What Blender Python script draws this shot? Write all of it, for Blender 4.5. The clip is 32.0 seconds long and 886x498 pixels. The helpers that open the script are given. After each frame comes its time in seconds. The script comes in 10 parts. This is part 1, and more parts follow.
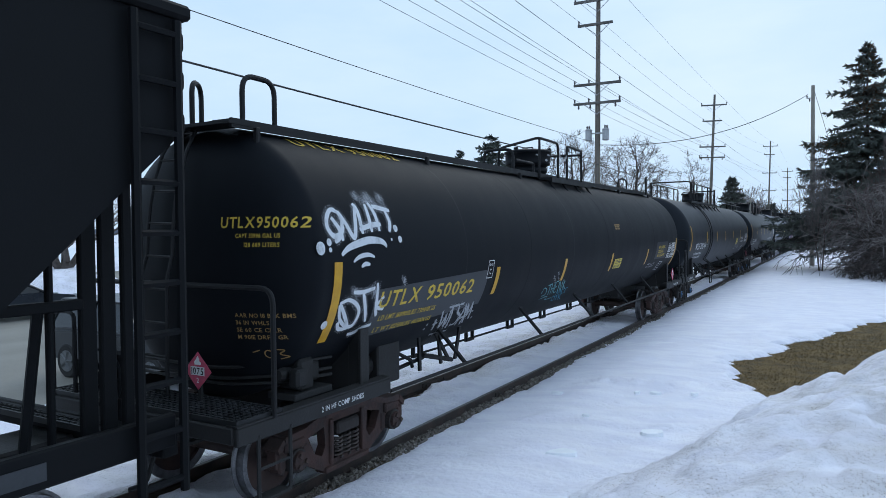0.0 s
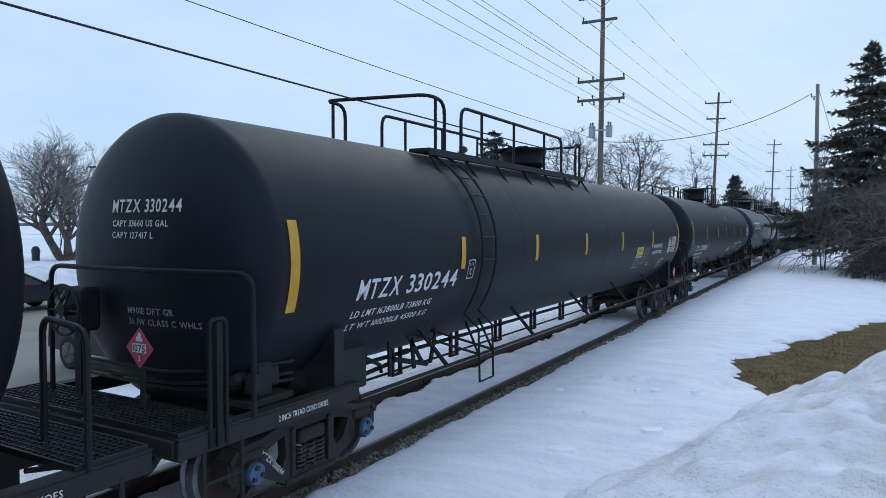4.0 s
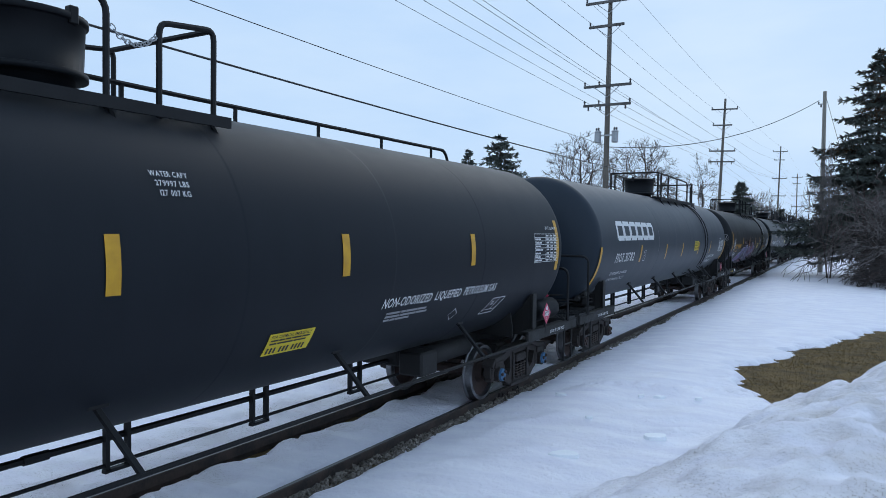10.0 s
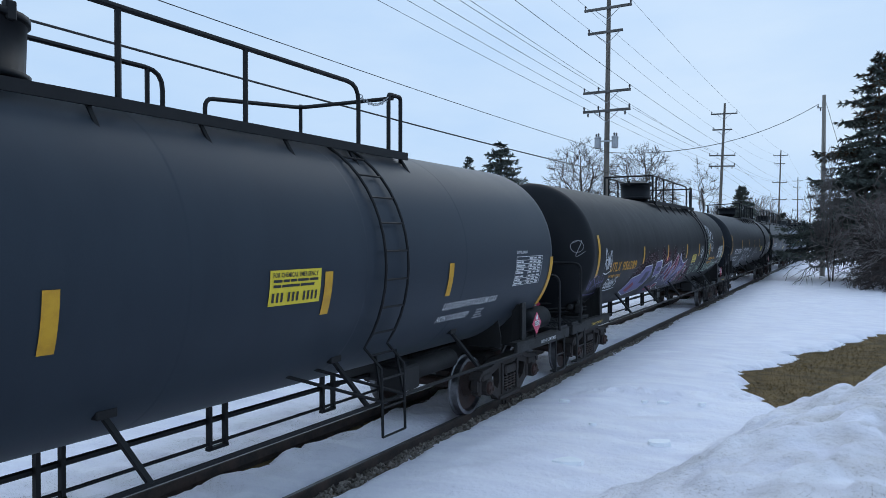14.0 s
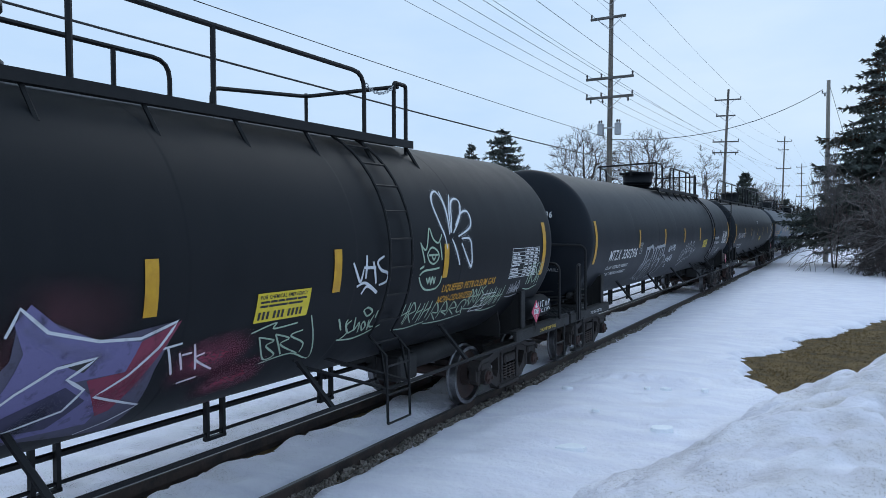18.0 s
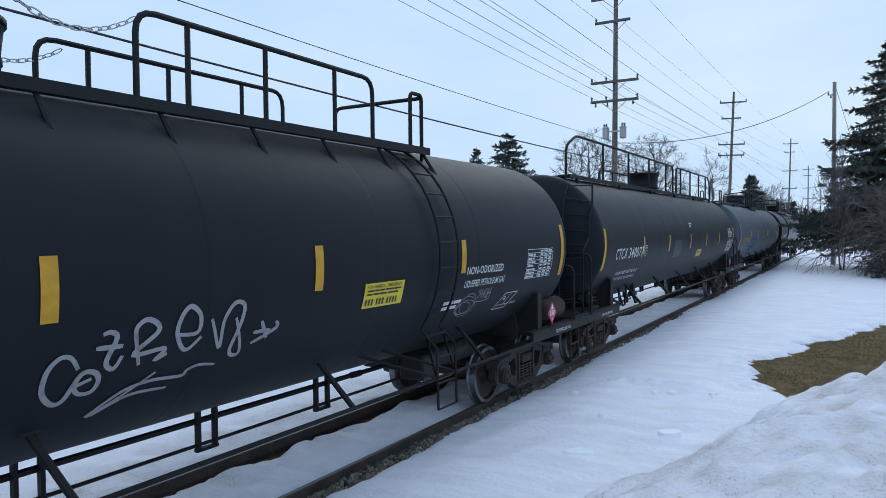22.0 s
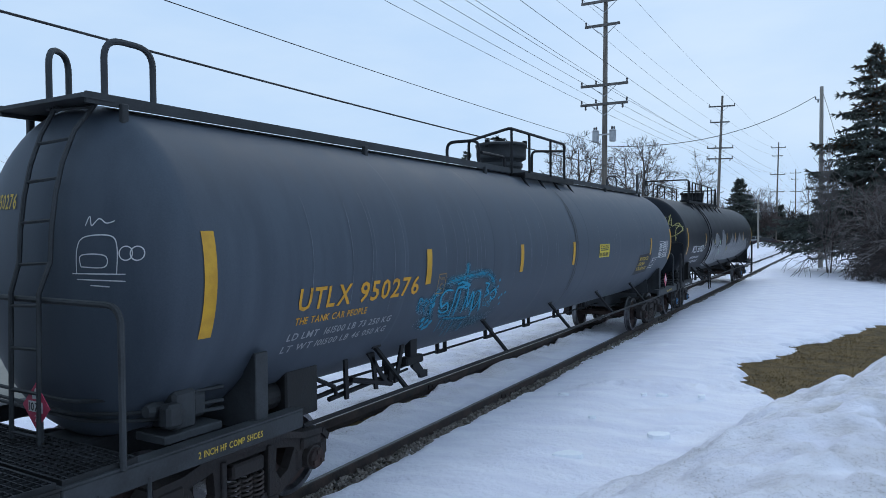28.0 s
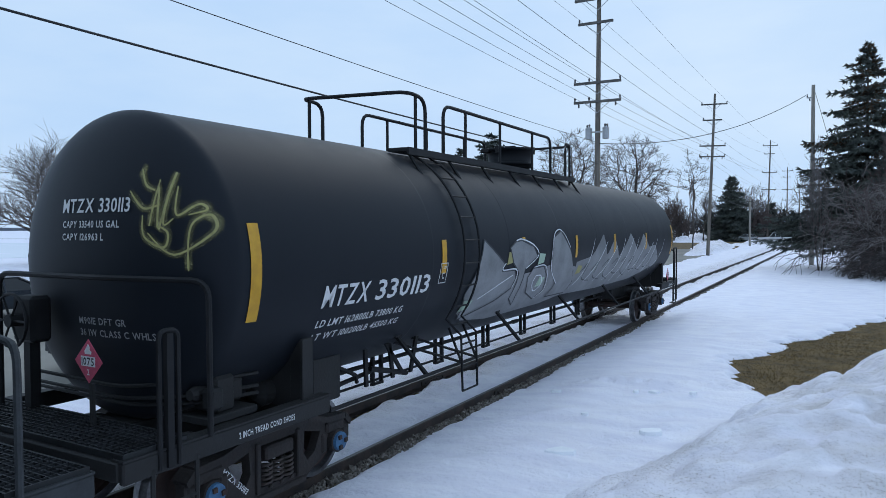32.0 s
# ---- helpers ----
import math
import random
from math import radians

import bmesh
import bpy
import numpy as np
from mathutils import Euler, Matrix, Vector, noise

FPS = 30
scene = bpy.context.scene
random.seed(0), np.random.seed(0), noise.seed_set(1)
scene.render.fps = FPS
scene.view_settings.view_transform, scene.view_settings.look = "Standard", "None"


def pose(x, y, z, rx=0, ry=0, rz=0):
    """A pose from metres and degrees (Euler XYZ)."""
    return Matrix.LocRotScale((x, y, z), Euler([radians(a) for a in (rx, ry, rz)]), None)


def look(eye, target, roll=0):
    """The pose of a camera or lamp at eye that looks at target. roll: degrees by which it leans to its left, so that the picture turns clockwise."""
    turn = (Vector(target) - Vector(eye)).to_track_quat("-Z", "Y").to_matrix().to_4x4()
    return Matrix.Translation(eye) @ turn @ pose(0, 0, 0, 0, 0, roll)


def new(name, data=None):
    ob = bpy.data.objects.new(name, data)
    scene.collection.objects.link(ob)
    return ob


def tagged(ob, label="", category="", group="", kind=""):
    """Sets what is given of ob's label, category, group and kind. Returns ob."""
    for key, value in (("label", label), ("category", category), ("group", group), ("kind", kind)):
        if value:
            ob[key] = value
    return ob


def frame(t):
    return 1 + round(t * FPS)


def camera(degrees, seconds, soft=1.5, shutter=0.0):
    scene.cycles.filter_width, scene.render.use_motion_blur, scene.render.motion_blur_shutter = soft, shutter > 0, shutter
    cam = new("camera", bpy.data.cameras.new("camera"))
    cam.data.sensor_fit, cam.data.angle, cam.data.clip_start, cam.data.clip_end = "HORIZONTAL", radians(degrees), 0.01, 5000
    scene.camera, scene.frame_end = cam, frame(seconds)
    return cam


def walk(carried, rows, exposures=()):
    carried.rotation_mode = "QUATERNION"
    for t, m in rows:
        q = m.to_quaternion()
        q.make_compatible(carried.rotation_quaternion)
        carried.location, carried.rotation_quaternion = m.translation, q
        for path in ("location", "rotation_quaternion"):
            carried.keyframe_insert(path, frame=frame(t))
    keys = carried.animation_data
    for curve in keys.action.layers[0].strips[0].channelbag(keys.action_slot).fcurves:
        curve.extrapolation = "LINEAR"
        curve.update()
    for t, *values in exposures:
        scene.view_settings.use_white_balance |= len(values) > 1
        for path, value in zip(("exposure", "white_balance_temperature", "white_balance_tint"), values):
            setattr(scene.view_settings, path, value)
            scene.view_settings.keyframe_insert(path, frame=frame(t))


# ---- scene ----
cam = camera(65.46, 32.0, 0.7)
EYE = (5.966, 0.0, 2.83)
# seconds, then the turn about x, y and z in degrees; the camera stays on one spot
PATH = [
    (0.0, 88.43, 0.49, 29.64), (0.5, 88.44, 0.75, 29.43), (1.0, 88.14, 0.30, 29.55), (1.5, 88.11, 0.26, 29.48),
    (2.0, 88.27, -0.09, 29.59), (2.5, 88.35, -0.12, 29.84), (3.0, 88.27, -0.14, 29.99), (3.5, 88.32, -0.03, 29.85),
    (4.0, 88.06, -0.05, 29.82), (4.5, 88.03, -0.20, 29.79), (6.5, 88.14, -0.36, 30.03), (7.0, 87.96, -0.35, 30.15),
    (7.5, 87.90, -0.51, 30.21), (8.0, 88.09, -0.54, 30.52), (8.5, 87.92, -0.47, 30.69), (9.0, 88.07, -0.58, 30.49),
    (9.5, 88.36, -0.83, 29.74), (10.0, 88.34, -0.70, 30.21), (10.5, 88.50, -0.62, 29.97), (11.0, 88.68, -0.32, 30.01),
    (11.5, 88.74, -0.37, 29.95), (12.0, 88.81, -0.24, 30.18), (12.5, 89.03, -0.33, 30.02), (13.0, 88.96, -0.37, 30.35),
    (13.5, 88.92, -0.36, 30.35), (14.0, 88.95, -0.09, 30.31), (14.5, 88.89, -0.10, 30.48), (15.0, 88.82, -0.20, 30.54),
    (15.5, 88.78, -0.04, 30.56), (17.5, 88.37, 0.18, 30.45), (18.0, 87.94, 0.15, 30.53), (18.5, 87.85, 0.04, 30.65),
    (19.0, 87.57, 0.21, 30.82), (19.5, 87.80, 0.30, 30.99), (20.0, 88.57, 0.37, 30.92), (20.5, 88.66, 0.43, 31.30),
    (21.0, 88.59, 0.51, 31.12), (21.5, 88.37, 0.73, 30.64), (22.0, 88.32, 0.49, 30.99), (22.5, 88.23, 0.31, 31.02),
    (23.0, 88.01, 0.46, 30.86), (23.5, 87.39, 0.04, 30.73), (24.0, 87.71, 0.10, 30.47), (24.5, 87.55, 0.28, 30.23),
    (25.0, 87.36, 0.53, 30.12), (25.5, 87.14, 0.20, 30.12), (27.5, 88.23, 0.47, 29.99), (28.0, 88.52, 0.37, 30.18),
    (28.5, 88.63, 0.39, 29.89), (29.0, 88.22, 0.28, 29.82), (29.5, 88.39, 0.14, 29.84), (30.0, 88.45, 0.12, 29.84),
    (30.5, 88.35, 0.22, 29.95), (31.0, 88.67, 0.18, 29.75), (31.5, 88.75, 0.31, 29.82), (32.0, 88.27, 0.26, 29.61),
]
# the clip's camera brightens and warms its picture a little while dark cars fill it: seconds, stops, kelvin, tint
EXPOSE = [(0, 0.44, 6657, 6), (1, 0.36, 6567, 7), (2, 0.4, 6612, 6), (3, 0.41, 6635, 6), (4.5, 0.3, 6522, 7), (6.5, 0.34, 6567, 7), (8, 0.31, 6522, 7), (10, 0.29, 6477, 7), (12, 0.26, 6455, 7), (15.5, 0.26, 6455, 7), (17.5, 0.29, 6477, 7), (19, 0.36, 6635, 6), (20.5, 0.3, 6522, 7), (22, 0.34, 6590, 6), (24, 0.38, 6612, 6), (25.5, 0.36, 6567, 7), (27.5, 0.27, 6455, 7), (32, 0.27, 6464, 7)]
walk(cam, [(t, pose(*EYE, rx, ry, rz)) for t, rx, ry, rz in PATH], EXPOSE)

# ---- light ----
SUN_AZ, SUN_EL = -12.0, 40.0
world = bpy.data.worlds.new("overcast_sky")
scene.world = world
world.use_nodes = True
wn, wl = world.node_tree.nodes, world.node_tree.links
bgn = wn["Background"]
skyn = wn.new("ShaderNodeTexSky")
skyn.sky_type, skyn.sun_disc = "NISHITA", False
skyn.sun_elevation, skyn.sun_rotation = radians(SUN_EL), radians(SUN_AZ)
skyn.air_density, skyn.dust_density, skyn.ozone_density = 1.0, 2.0, 1.0
wco = wn.new("ShaderNodeTexCoord")
wmp = wn.new("ShaderNodeMapping")
wmp.inputs["Scale"].default_value = (1.0, 1.0, 3.4)
wno = wn.new("ShaderNodeTexNoise")
wno.inputs["Scale"].default_value, wno.inputs["Detail"].default_value = 1.6, 6.0
wno.inputs["Roughness"].default_value = 0.55
wra = wn.new("ShaderNodeValToRGB")
wra.color_ramp.elements[0].position, wra.color_ramp.elements[1].position = 0.30, 0.72
wra.color_ramp.elements[0].color = (4.35, 6.35, 9.5, 1)
wra.color_ramp.elements[1].color = (6.2, 7.7, 9.8, 1)
wmx = wn.new("ShaderNodeMixRGB")
wmx.inputs["Fac"].default_value = 0.965
wl.new(wco.outputs["Generated"], wmp.inputs["Vector"])
wl.new(wmp.outputs["Vector"], wno.inputs["Vector"])
wl.new(wno.outputs["Fac"], wra.inputs["Fac"])
wl.new(wra.outputs["Color"], wmx.inputs["Color2"])
wl.new(skyn.outputs["Color"], wmx.inputs["Color1"])
wl.new(wmx.outputs["Color"], bgn.inputs["Color"])
bgn.inputs["Strength"].default_value = 0.085
sun = new("sun", bpy.data.lights.new("sun", "SUN"))
sun.data.energy, sun.data.angle, sun.data.color = 0.34, radians(40), (1.0, 0.98, 0.95)
sun.matrix_world = look((60 * math.sin(radians(SUN_AZ)), 60 * math.cos(radians(SUN_AZ)), 60 * math.tan(radians(SUN_EL))), (0, 0, 0))

# ---- materials ----
MATS = {}


def paint(name, c1, c2, scale=2.0, rough=0.5, rough2=None, metal=0.0, bump=0.0, fine=60.0, stretch=(1, 1, 1), lo=0.35, hi=0.65, spec=0.5, edge_sheen=0.0):
    """Two tones mixed by coarse noise, with finer noise in gloss and relief."""
    m = bpy.data.materials.new(name)
    m.use_nodes = True
    n, l = m.node_tree.nodes, m.node_tree.links
    b = n["Principled BSDF"]
    co = n.new("ShaderNodeTexCoord")
    mp = n.new("ShaderNodeMapping")
    mp.inputs["Scale"].default_value = stretch
    l.new(co.outputs["Object"], mp.inputs["Vector"])
    a = n.new("ShaderNodeTexNoise")
    a.inputs["Scale"].default_value, a.inputs["Detail"].default_value = scale, 6
    f = n.new("ShaderNodeTexNoise")
    f.inputs["Scale"].default_value, f.inputs["Detail"].default_value = fine, 4
    l.new(mp.outputs["Vector"], a.inputs["Vector"])
    l.new(co.outputs["Object"], f.inputs["Vector"])
    r = n.new("ShaderNodeValToRGB")
    r.color_ramp.elements[0].position, r.color_ramp.elements[1].position = lo, hi
    r.color_ramp.elements[0].color, r.color_ramp.elements[1].color = (*c1, 1), (*c2, 1)
    ad = n.new("ShaderNodeMath")
    ad.operation = "MULTIPLY_ADD"
    ad.inputs[1].default_value, ad.inputs[2].default_value = 0.35, -0.0
    l.new(f.outputs["Fac"], ad.inputs[0])
    l.new(a.outputs["Fac"], ad.inputs[2])
    sb = n.new("ShaderNodeMath")
    sb.operation = "SUBTRACT"
    sb.inputs[1].default_value = 0.17
    l.new(ad.outputs[0], sb.inputs[0])
    l.new(sb.outputs[0], r.inputs["Fac"])
    l.new(r.outputs["Color"], b.inputs["Base Color"])
    rr = n.new("ShaderNodeMapRange")
    rr.inputs["To Min"].default_value = rough
    rr.inputs["To Max"].default_value = rough if rough2 is None else rough2
    rr.inputs["From Min"].default_value, rr.inputs["From Max"].default_value = 0.3, 0.7
    l.new(sb.outputs[0], rr.inputs["Value"])
    l.new(rr.outputs["Result"], b.inputs["Roughness"])
    b.inputs["Metallic"].default_value = metal
    b.inputs["Specular IOR Level"].default_value = spec
    # pale sheen on faces seen edge-on, put in for sky reflected at grazing view
    b.inputs["Sheen Weight"].default_value, b.inputs["Sheen Roughness"].default_value = edge_sheen, 0.30
    if bump:
        bp = n.new("ShaderNodeBump")
        bp.inputs["Strength"].default_value, bp.inputs["Distance"].default_value = bump, 0.02
        l.new(f.outputs["Fac"], bp.inputs["Height"])
        l.new(bp.outputs["Normal"], b.inputs["Normal"])
    MATS[name] = m
    return m


def worn(name, col, lack=0.45):
    """Stencil or spray paint, a little worn and uneven."""
    return paint(name, tuple(c * lack for c in col), col, 9.0, 0.6, 0.75, bump=0.05, fine=45, lo=0.22, hi=0.46)


BLACK = paint("black_tank_paint", (0.0104, 0.0130, 0.0176), (0.0126, 0.0155, 0.0204), 1.1, 0.47, 0.52, bump=0.03, fine=90, stretch=(2.2, 2.2, 0.5), spec=0.14, edge_sheen=0.035)
BLACK2 = paint("sooty_tank_paint", (0.0068, 0.0080, 0.0102), (0.0098, 0.0108, 0.0130), 1.4, 0.50, 0.57, bump=0.03, fine=80, stretch=(2, 2.6, 0.4), spec=0.17, edge_sheen=0.025)
SOOT = paint("sooty_black_tank_paint", (0.0062, 0.0076, 0.0100), (0.0080, 0.0096, 0.0124), 1.1, 0.55, 0.62, bump=0.03, fine=90, stretch=(2.2, 2.2, 0.5), spec=0.09, edge_sheen=0.015)
SLATE = paint("dark_slate_tank_paint", (0.0220, 0.0300, 0.0415), (0.0260, 0.0350, 0.0470), 1.0, 0.44, 0.49, bump=0.02, fine=90, stretch=(2, 2.6, 0.5), spec=0.18, edge_sheen=0.10)
GREY = paint("faded_grey_tank_paint", (0.047, 0.059, 0.077), (0.067, 0.082, 0.103), 1.3, 0.5, 0.65, bump=0.03, fine=70, stretch=(2, 3.4, 0.3), spec=0.28, edge_sheen=0.05)
GEAR = paint("black_underframe_grime", (0.0055, 0.0055, 0.006), (0.017, 0.016, 0.0155), 3.0, 0.6, 0.85, bump=0.2, fine=40)
GREYGEAR = paint("grey_underframe_grime", (0.016, 0.018, 0.020), (0.042, 0.046, 0.05), 3.0, 0.6, 0.8, bump=0.15, fine=40)
PIPE = paint("black_steel_rail", (0.007, 0.007, 0.008), (0.014, 0.014, 0.015), 5.0, 0.5, 0.65, spec=0.25)
CAST = paint("grimy_brown_cast_steel", (0.013, 0.011, 0.0105), (0.034, 0.026, 0.023), 3.2, 0.7, 0.9, bump=0.4, fine=28)
RUSTED = paint("red_brown_rusted_steel", (0.024, 0.014, 0.012), (0.062, 0.031, 0.025), 4.0, 0.75, 0.9, bump=0.4, fine=30)
PLATE = paint("brown_wheel_plate", (0.030, 0.018, 0.015), (0.062, 0.036, 0.029), 3.0, 0.7, 0.85, bump=0.2, fine=30)
TREAD = paint("polished_wheel_tread", (0.13, 0.13, 0.135), (0.26, 0.26, 0.27), 6.0, 0.35, 0.5, metal=1.0)
BLUE = paint("blue_bearing_cap_paint", (0.035, 0.10, 0.20), (0.06, 0.16, 0.29), 9.0, 0.5, 0.65)
SPRING = paint("rusty_spring_steel", (0.028, 0.022, 0.020), (0.07, 0.05, 0.042), 6.0, 0.6, 0.8)
YELLOW = paint("yellow_reflective_tape", (0.50, 0.250, 0.008), (0.62, 0.33, 0.012), 8.0, 0.35, 0.5, fine=120)
WHITE = worn("white_stencil_paint", (0.66, 0.66, 0.66), 0.6)
DIM = worn("faded_white_stencil", (0.30, 0.30, 0.31), 0.4)
ORANGE = worn("orange_stencil_paint", (0.62, 0.30, 0.02), 0.55)
GOLD = worn("yellow_stencil_paint", (0.58, 0.40, 0.05), 0.5)
RUSTYSTENCIL = worn("dull_orange_stencil", (0.30, 0.18, 0.06), 0.4)
FAINT = paint("faint_drip_streak", (0.10, 0.12, 0.14), (0.19, 0.21, 0.24), 6.0, 0.6, 0.7)
RED = paint("pink_red_placard", (0.50, 0.045, 0.10), (0.60, 0.07, 0.14), 20.0, 0.4, 0.5)
DECAL = paint("white_decal", (0.68, 0.68, 0.68), (0.78, 0.78, 0.78), 15.0, 0.45, 0.55)
INK = paint("black_ink", (0.012, 0.012, 0.012), (0.02, 0.02, 0.02), 20.0, 0.5)
SIGNYEL = paint("yellow_emergency_sign", (0.66, 0.50, 0.02), (0.74, 0.57, 0.03), 9.0, 0.4, 0.5)
PATCH = paint("dull_grey_repaint", (0.022, 0.026, 0.031), (0.036, 0.040, 0.046), 4.0, 0.5, 0.6)
SPRAYW = worn("white_spray_paint", (0.62, 0.64, 0.67), 0.55)
SPRAYC = worn("teal_spray_paint", (0.02, 0.24, 0.36), 0.6)
SPRAYD = worn("pale_grey_spray_paint", (0.34, 0.35, 0.37), 0.5)
SPRAYM = worn("pale_teal_spray_paint", (0.13, 0.33, 0.36), 0.6)
SPRAYG = worn("pale_green_spray_paint", (0.36, 0.47, 0.36), 0.5)
SPRAYY = worn("olive_yellow_spray_paint", (0.33, 0.30, 0.12), 0.5)
SPRAYP = worn("crimson_spray_paint", (0.22, 0.035, 0.07), 0.4)
SPRAYV = worn("violet_spray_paint", (0.15, 0.135, 0.28), 0.3)
SPRAYS = worn("slate_violet_spray_paint", (0.085, 0.080, 0.125), 0.45)
SPRAYN = worn("navy_spray_paint", (0.045, 0.042, 0.085), 0.4)
SILVER = paint("silver_spray_fill", (0.17, 0.175, 0.18), (0.27, 0.275, 0.28), 2.4, 0.45, 0.6, metal=0.3, fine=30)
GRIT = paint("worn_grating_steel", (0.006, 0.0065, 0.0075), (0.016, 0.017, 0.019), 5.0, 0.55, 0.7)

RAIL = paint("dark_rusty_rail_steel", (0.024, 0.019, 0.017), (0.075, 0.052, 0.042), 4.0, 0.6, 0.8, bump=0.2, fine=30)
RAILTOP = paint("polished_rail_head", (0.10, 0.098, 0.095), (0.20, 0.195, 0.19), 3.0, 0.42, 0.55, metal=0.8, stretch=(4, 0.4, 4))
TIE = paint("weathered_tie_wood", (0.03, 0.022, 0.017), (0.08, 0.06, 0.045), 2.0, 0.85, 0.95, bump=0.5, fine=20, stretch=(1, 7, 7))
STONE = paint("brown_ballast_stone", (0.09, 0.078, 0.066), (0.30, 0.265, 0.23), 9.0, 0.85, 0.95, bump=0.6, fine=24)
TURF = paint("winter_turf", (0.075, 0.050, 0.018), (0.175, 0.112, 0.043), 2.4, 0.95, 1.0, bump=0.8, fine=30)
BLADE = paint("dry_grass_blade", (0.070, 0.052, 0.015), (0.25, 0.160, 0.056), 9.0, 0.8, 0.95)
ROAD = paint("salt_bleached_asphalt", (0.19, 0.175, 0.15), (0.27, 0.25, 0.215), 0.5, 0.8, 0.95, bump=0.2, fine=30, stretch=(1, 0.35, 1))
WOOD = paint("grey_weathered_pole_wood", (0.10, 0.085, 0.07), (0.19, 0.165, 0.14), 1.2, 0.85, 0.95, bump=0.4, fine=16, stretch=(6, 6, 0.4))
PALEWOOD = paint("pale_pole_wood", (0.22, 0.20, 0.17), (0.33, 0.30, 0.26), 1.2, 0.85, 0.95, bump=0.4, fine=16, stretch=(6, 6, 0.4))
ARM = paint("grey_crossarm_wood", (0.08, 0.075, 0.07), (0.15, 0.14, 0.13), 2.0, 0.8, 0.9)
ZINC = paint("grey_transformer_steel", (0.33, 0.34, 0.35), (0.42, 0.43, 0.44), 3.0, 0.5, 0.6, metal=0.2)
GLAZE = paint("dark_insulator_glaze", (0.05, 0.045, 0.045), (0.09, 0.08, 0.08), 4.0, 0.3)
CABLE = paint("black_cable", (0.015, 0.015, 0.016), (0.03, 0.03, 0.032), 1.0, 0.6)
BARK = paint("grey_brown_bark", (0.055, 0.046, 0.040), (0.12, 0.10, 0.088), 2.5, 0.9, 1.0, bump=0.5, fine=18)
TWIG = paint("grey_brown_twig", (0.12, 0.105, 0.100), (0.23, 0.20, 0.19), 1.2, 0.9, 1.0)
DARKTWIG = paint("dark_grey_brown_twig", (0.045, 0.038, 0.036), (0.085, 0.072, 0.068), 1.2, 0.9, 1.0)
REDTWIG = paint("red_brown_twig", (0.075, 0.055, 0.050), (0.14, 0.105, 0.095), 1.0, 0.9, 1.0)
NEEDLE = paint("dark_spruce_needle", (0.066, 0.080, 0.076), (0.140, 0.158, 0.135), 0.8, 0.8, 0.95)
CONE = paint("rusty_cone_needle", (0.075, 0.045, 0.024), (0.13, 0.08, 0.045), 0.9, 0.85, 0.95)
FARTREE = paint("far_brown_wood", (0.030, 0.026, 0.024), (0.070, 0.058, 0.052), 0.35, 1.0, 1.0)
FAREVER = paint("far_evergreen", (0.020, 0.026, 0.022), (0.048, 0.052, 0.042), 0.5, 1.0, 1.0)
SHORE = paint("far_shore", (0.08, 0.09, 0.11), (0.14, 0.15, 0.18), 0.02, 1.0, 1.0)
ICE = paint("snow_covered_lake_ice", (0.70, 0.73, 0.78), (0.80, 0.82, 0.86), 0.01, 0.8, 0.9)
CARBLUE = paint("dark_blue_car_paint", (0.012, 0.018, 0.028), (0.017, 0.024, 0.035), 1.0, 0.25, 0.35)
CARGREY = paint("dark_grey_car_paint", (0.020, 0.023, 0.027), (0.028, 0.031, 0.036), 1.0, 0.28, 0.4)
CARRED = paint("dark_maroon_car_paint", (0.030, 0.012, 0.014), (0.042, 0.017, 0.019), 1.0, 0.3, 0.4)
CARWHITE = paint("white_car_paint", (0.60, 0.60, 0.61), (0.68, 0.68, 0.68), 1.0, 0.3, 0.4)
CARGLASS = paint("dark_car_glass", (0.008, 0.010, 0.012), (0.012, 0.014, 0.017), 1.0, 0.06, 0.1)
TYRE = paint("black_tyre", (0.012, 0.012, 0.012), (0.025, 0.025, 0.025), 6.0, 0.85, 0.95)
ALLOY = paint("grey_alloy_rim", (0.09, 0.095, 0.10), (0.15, 0.155, 0.16), 6.0, 0.4, 0.5, metal=0.5)
LAMPRED = paint("red_lamp_lens", (0.25, 0.01, 0.01), (0.32, 0.015, 0.015), 8.0, 0.2)
LAMPCLR = paint("clear_lamp_lens", (0.45, 0.46, 0.48), (0.55, 0.56, 0.58), 8.0, 0.15)
PLASTIC = paint("dark_bin_plastic", (0.012, 0.014, 0.014), (0.02, 0.022, 0.022), 4.0, 0.5, 0.6)


def soft_spray(name, c1, c2, strength):
    """Sprayed paint that thins out towards the edges of its stroke."""
    m = paint(name, c1, c2, 5.0, 0.6, 0.7)
    n, l = m.node_tree.nodes, m.node_tree.links
    at, no, ra, mu = n.new("ShaderNodeAttribute"), n.new("ShaderNodeTexNoise"), n.new("ShaderNodeMapRange"), n.new("ShaderNodeMath")
    at.attribute_name = "fade"
    no.inputs["Scale"].default_value, no.inputs["Detail"].default_value = 26.0, 5
    ra.inputs["From Min"].default_value, ra.inputs["From Max"].default_value = 0.3, 0.6
    ra.inputs["To Min"].default_value, ra.inputs["To Max"].default_value = strength * 0.55, strength
    mu.operation = "MULTIPLY"
    l.new(no.outputs["Fac"], ra.inputs["Value"])
    l.new(ra.outputs["Result"], mu.inputs[0])
    l.new(at.outputs["Fac"], mu.inputs[1])
    l.new(mu.outputs[0], n["Principled BSDF"].inputs["Alpha"])
    return m


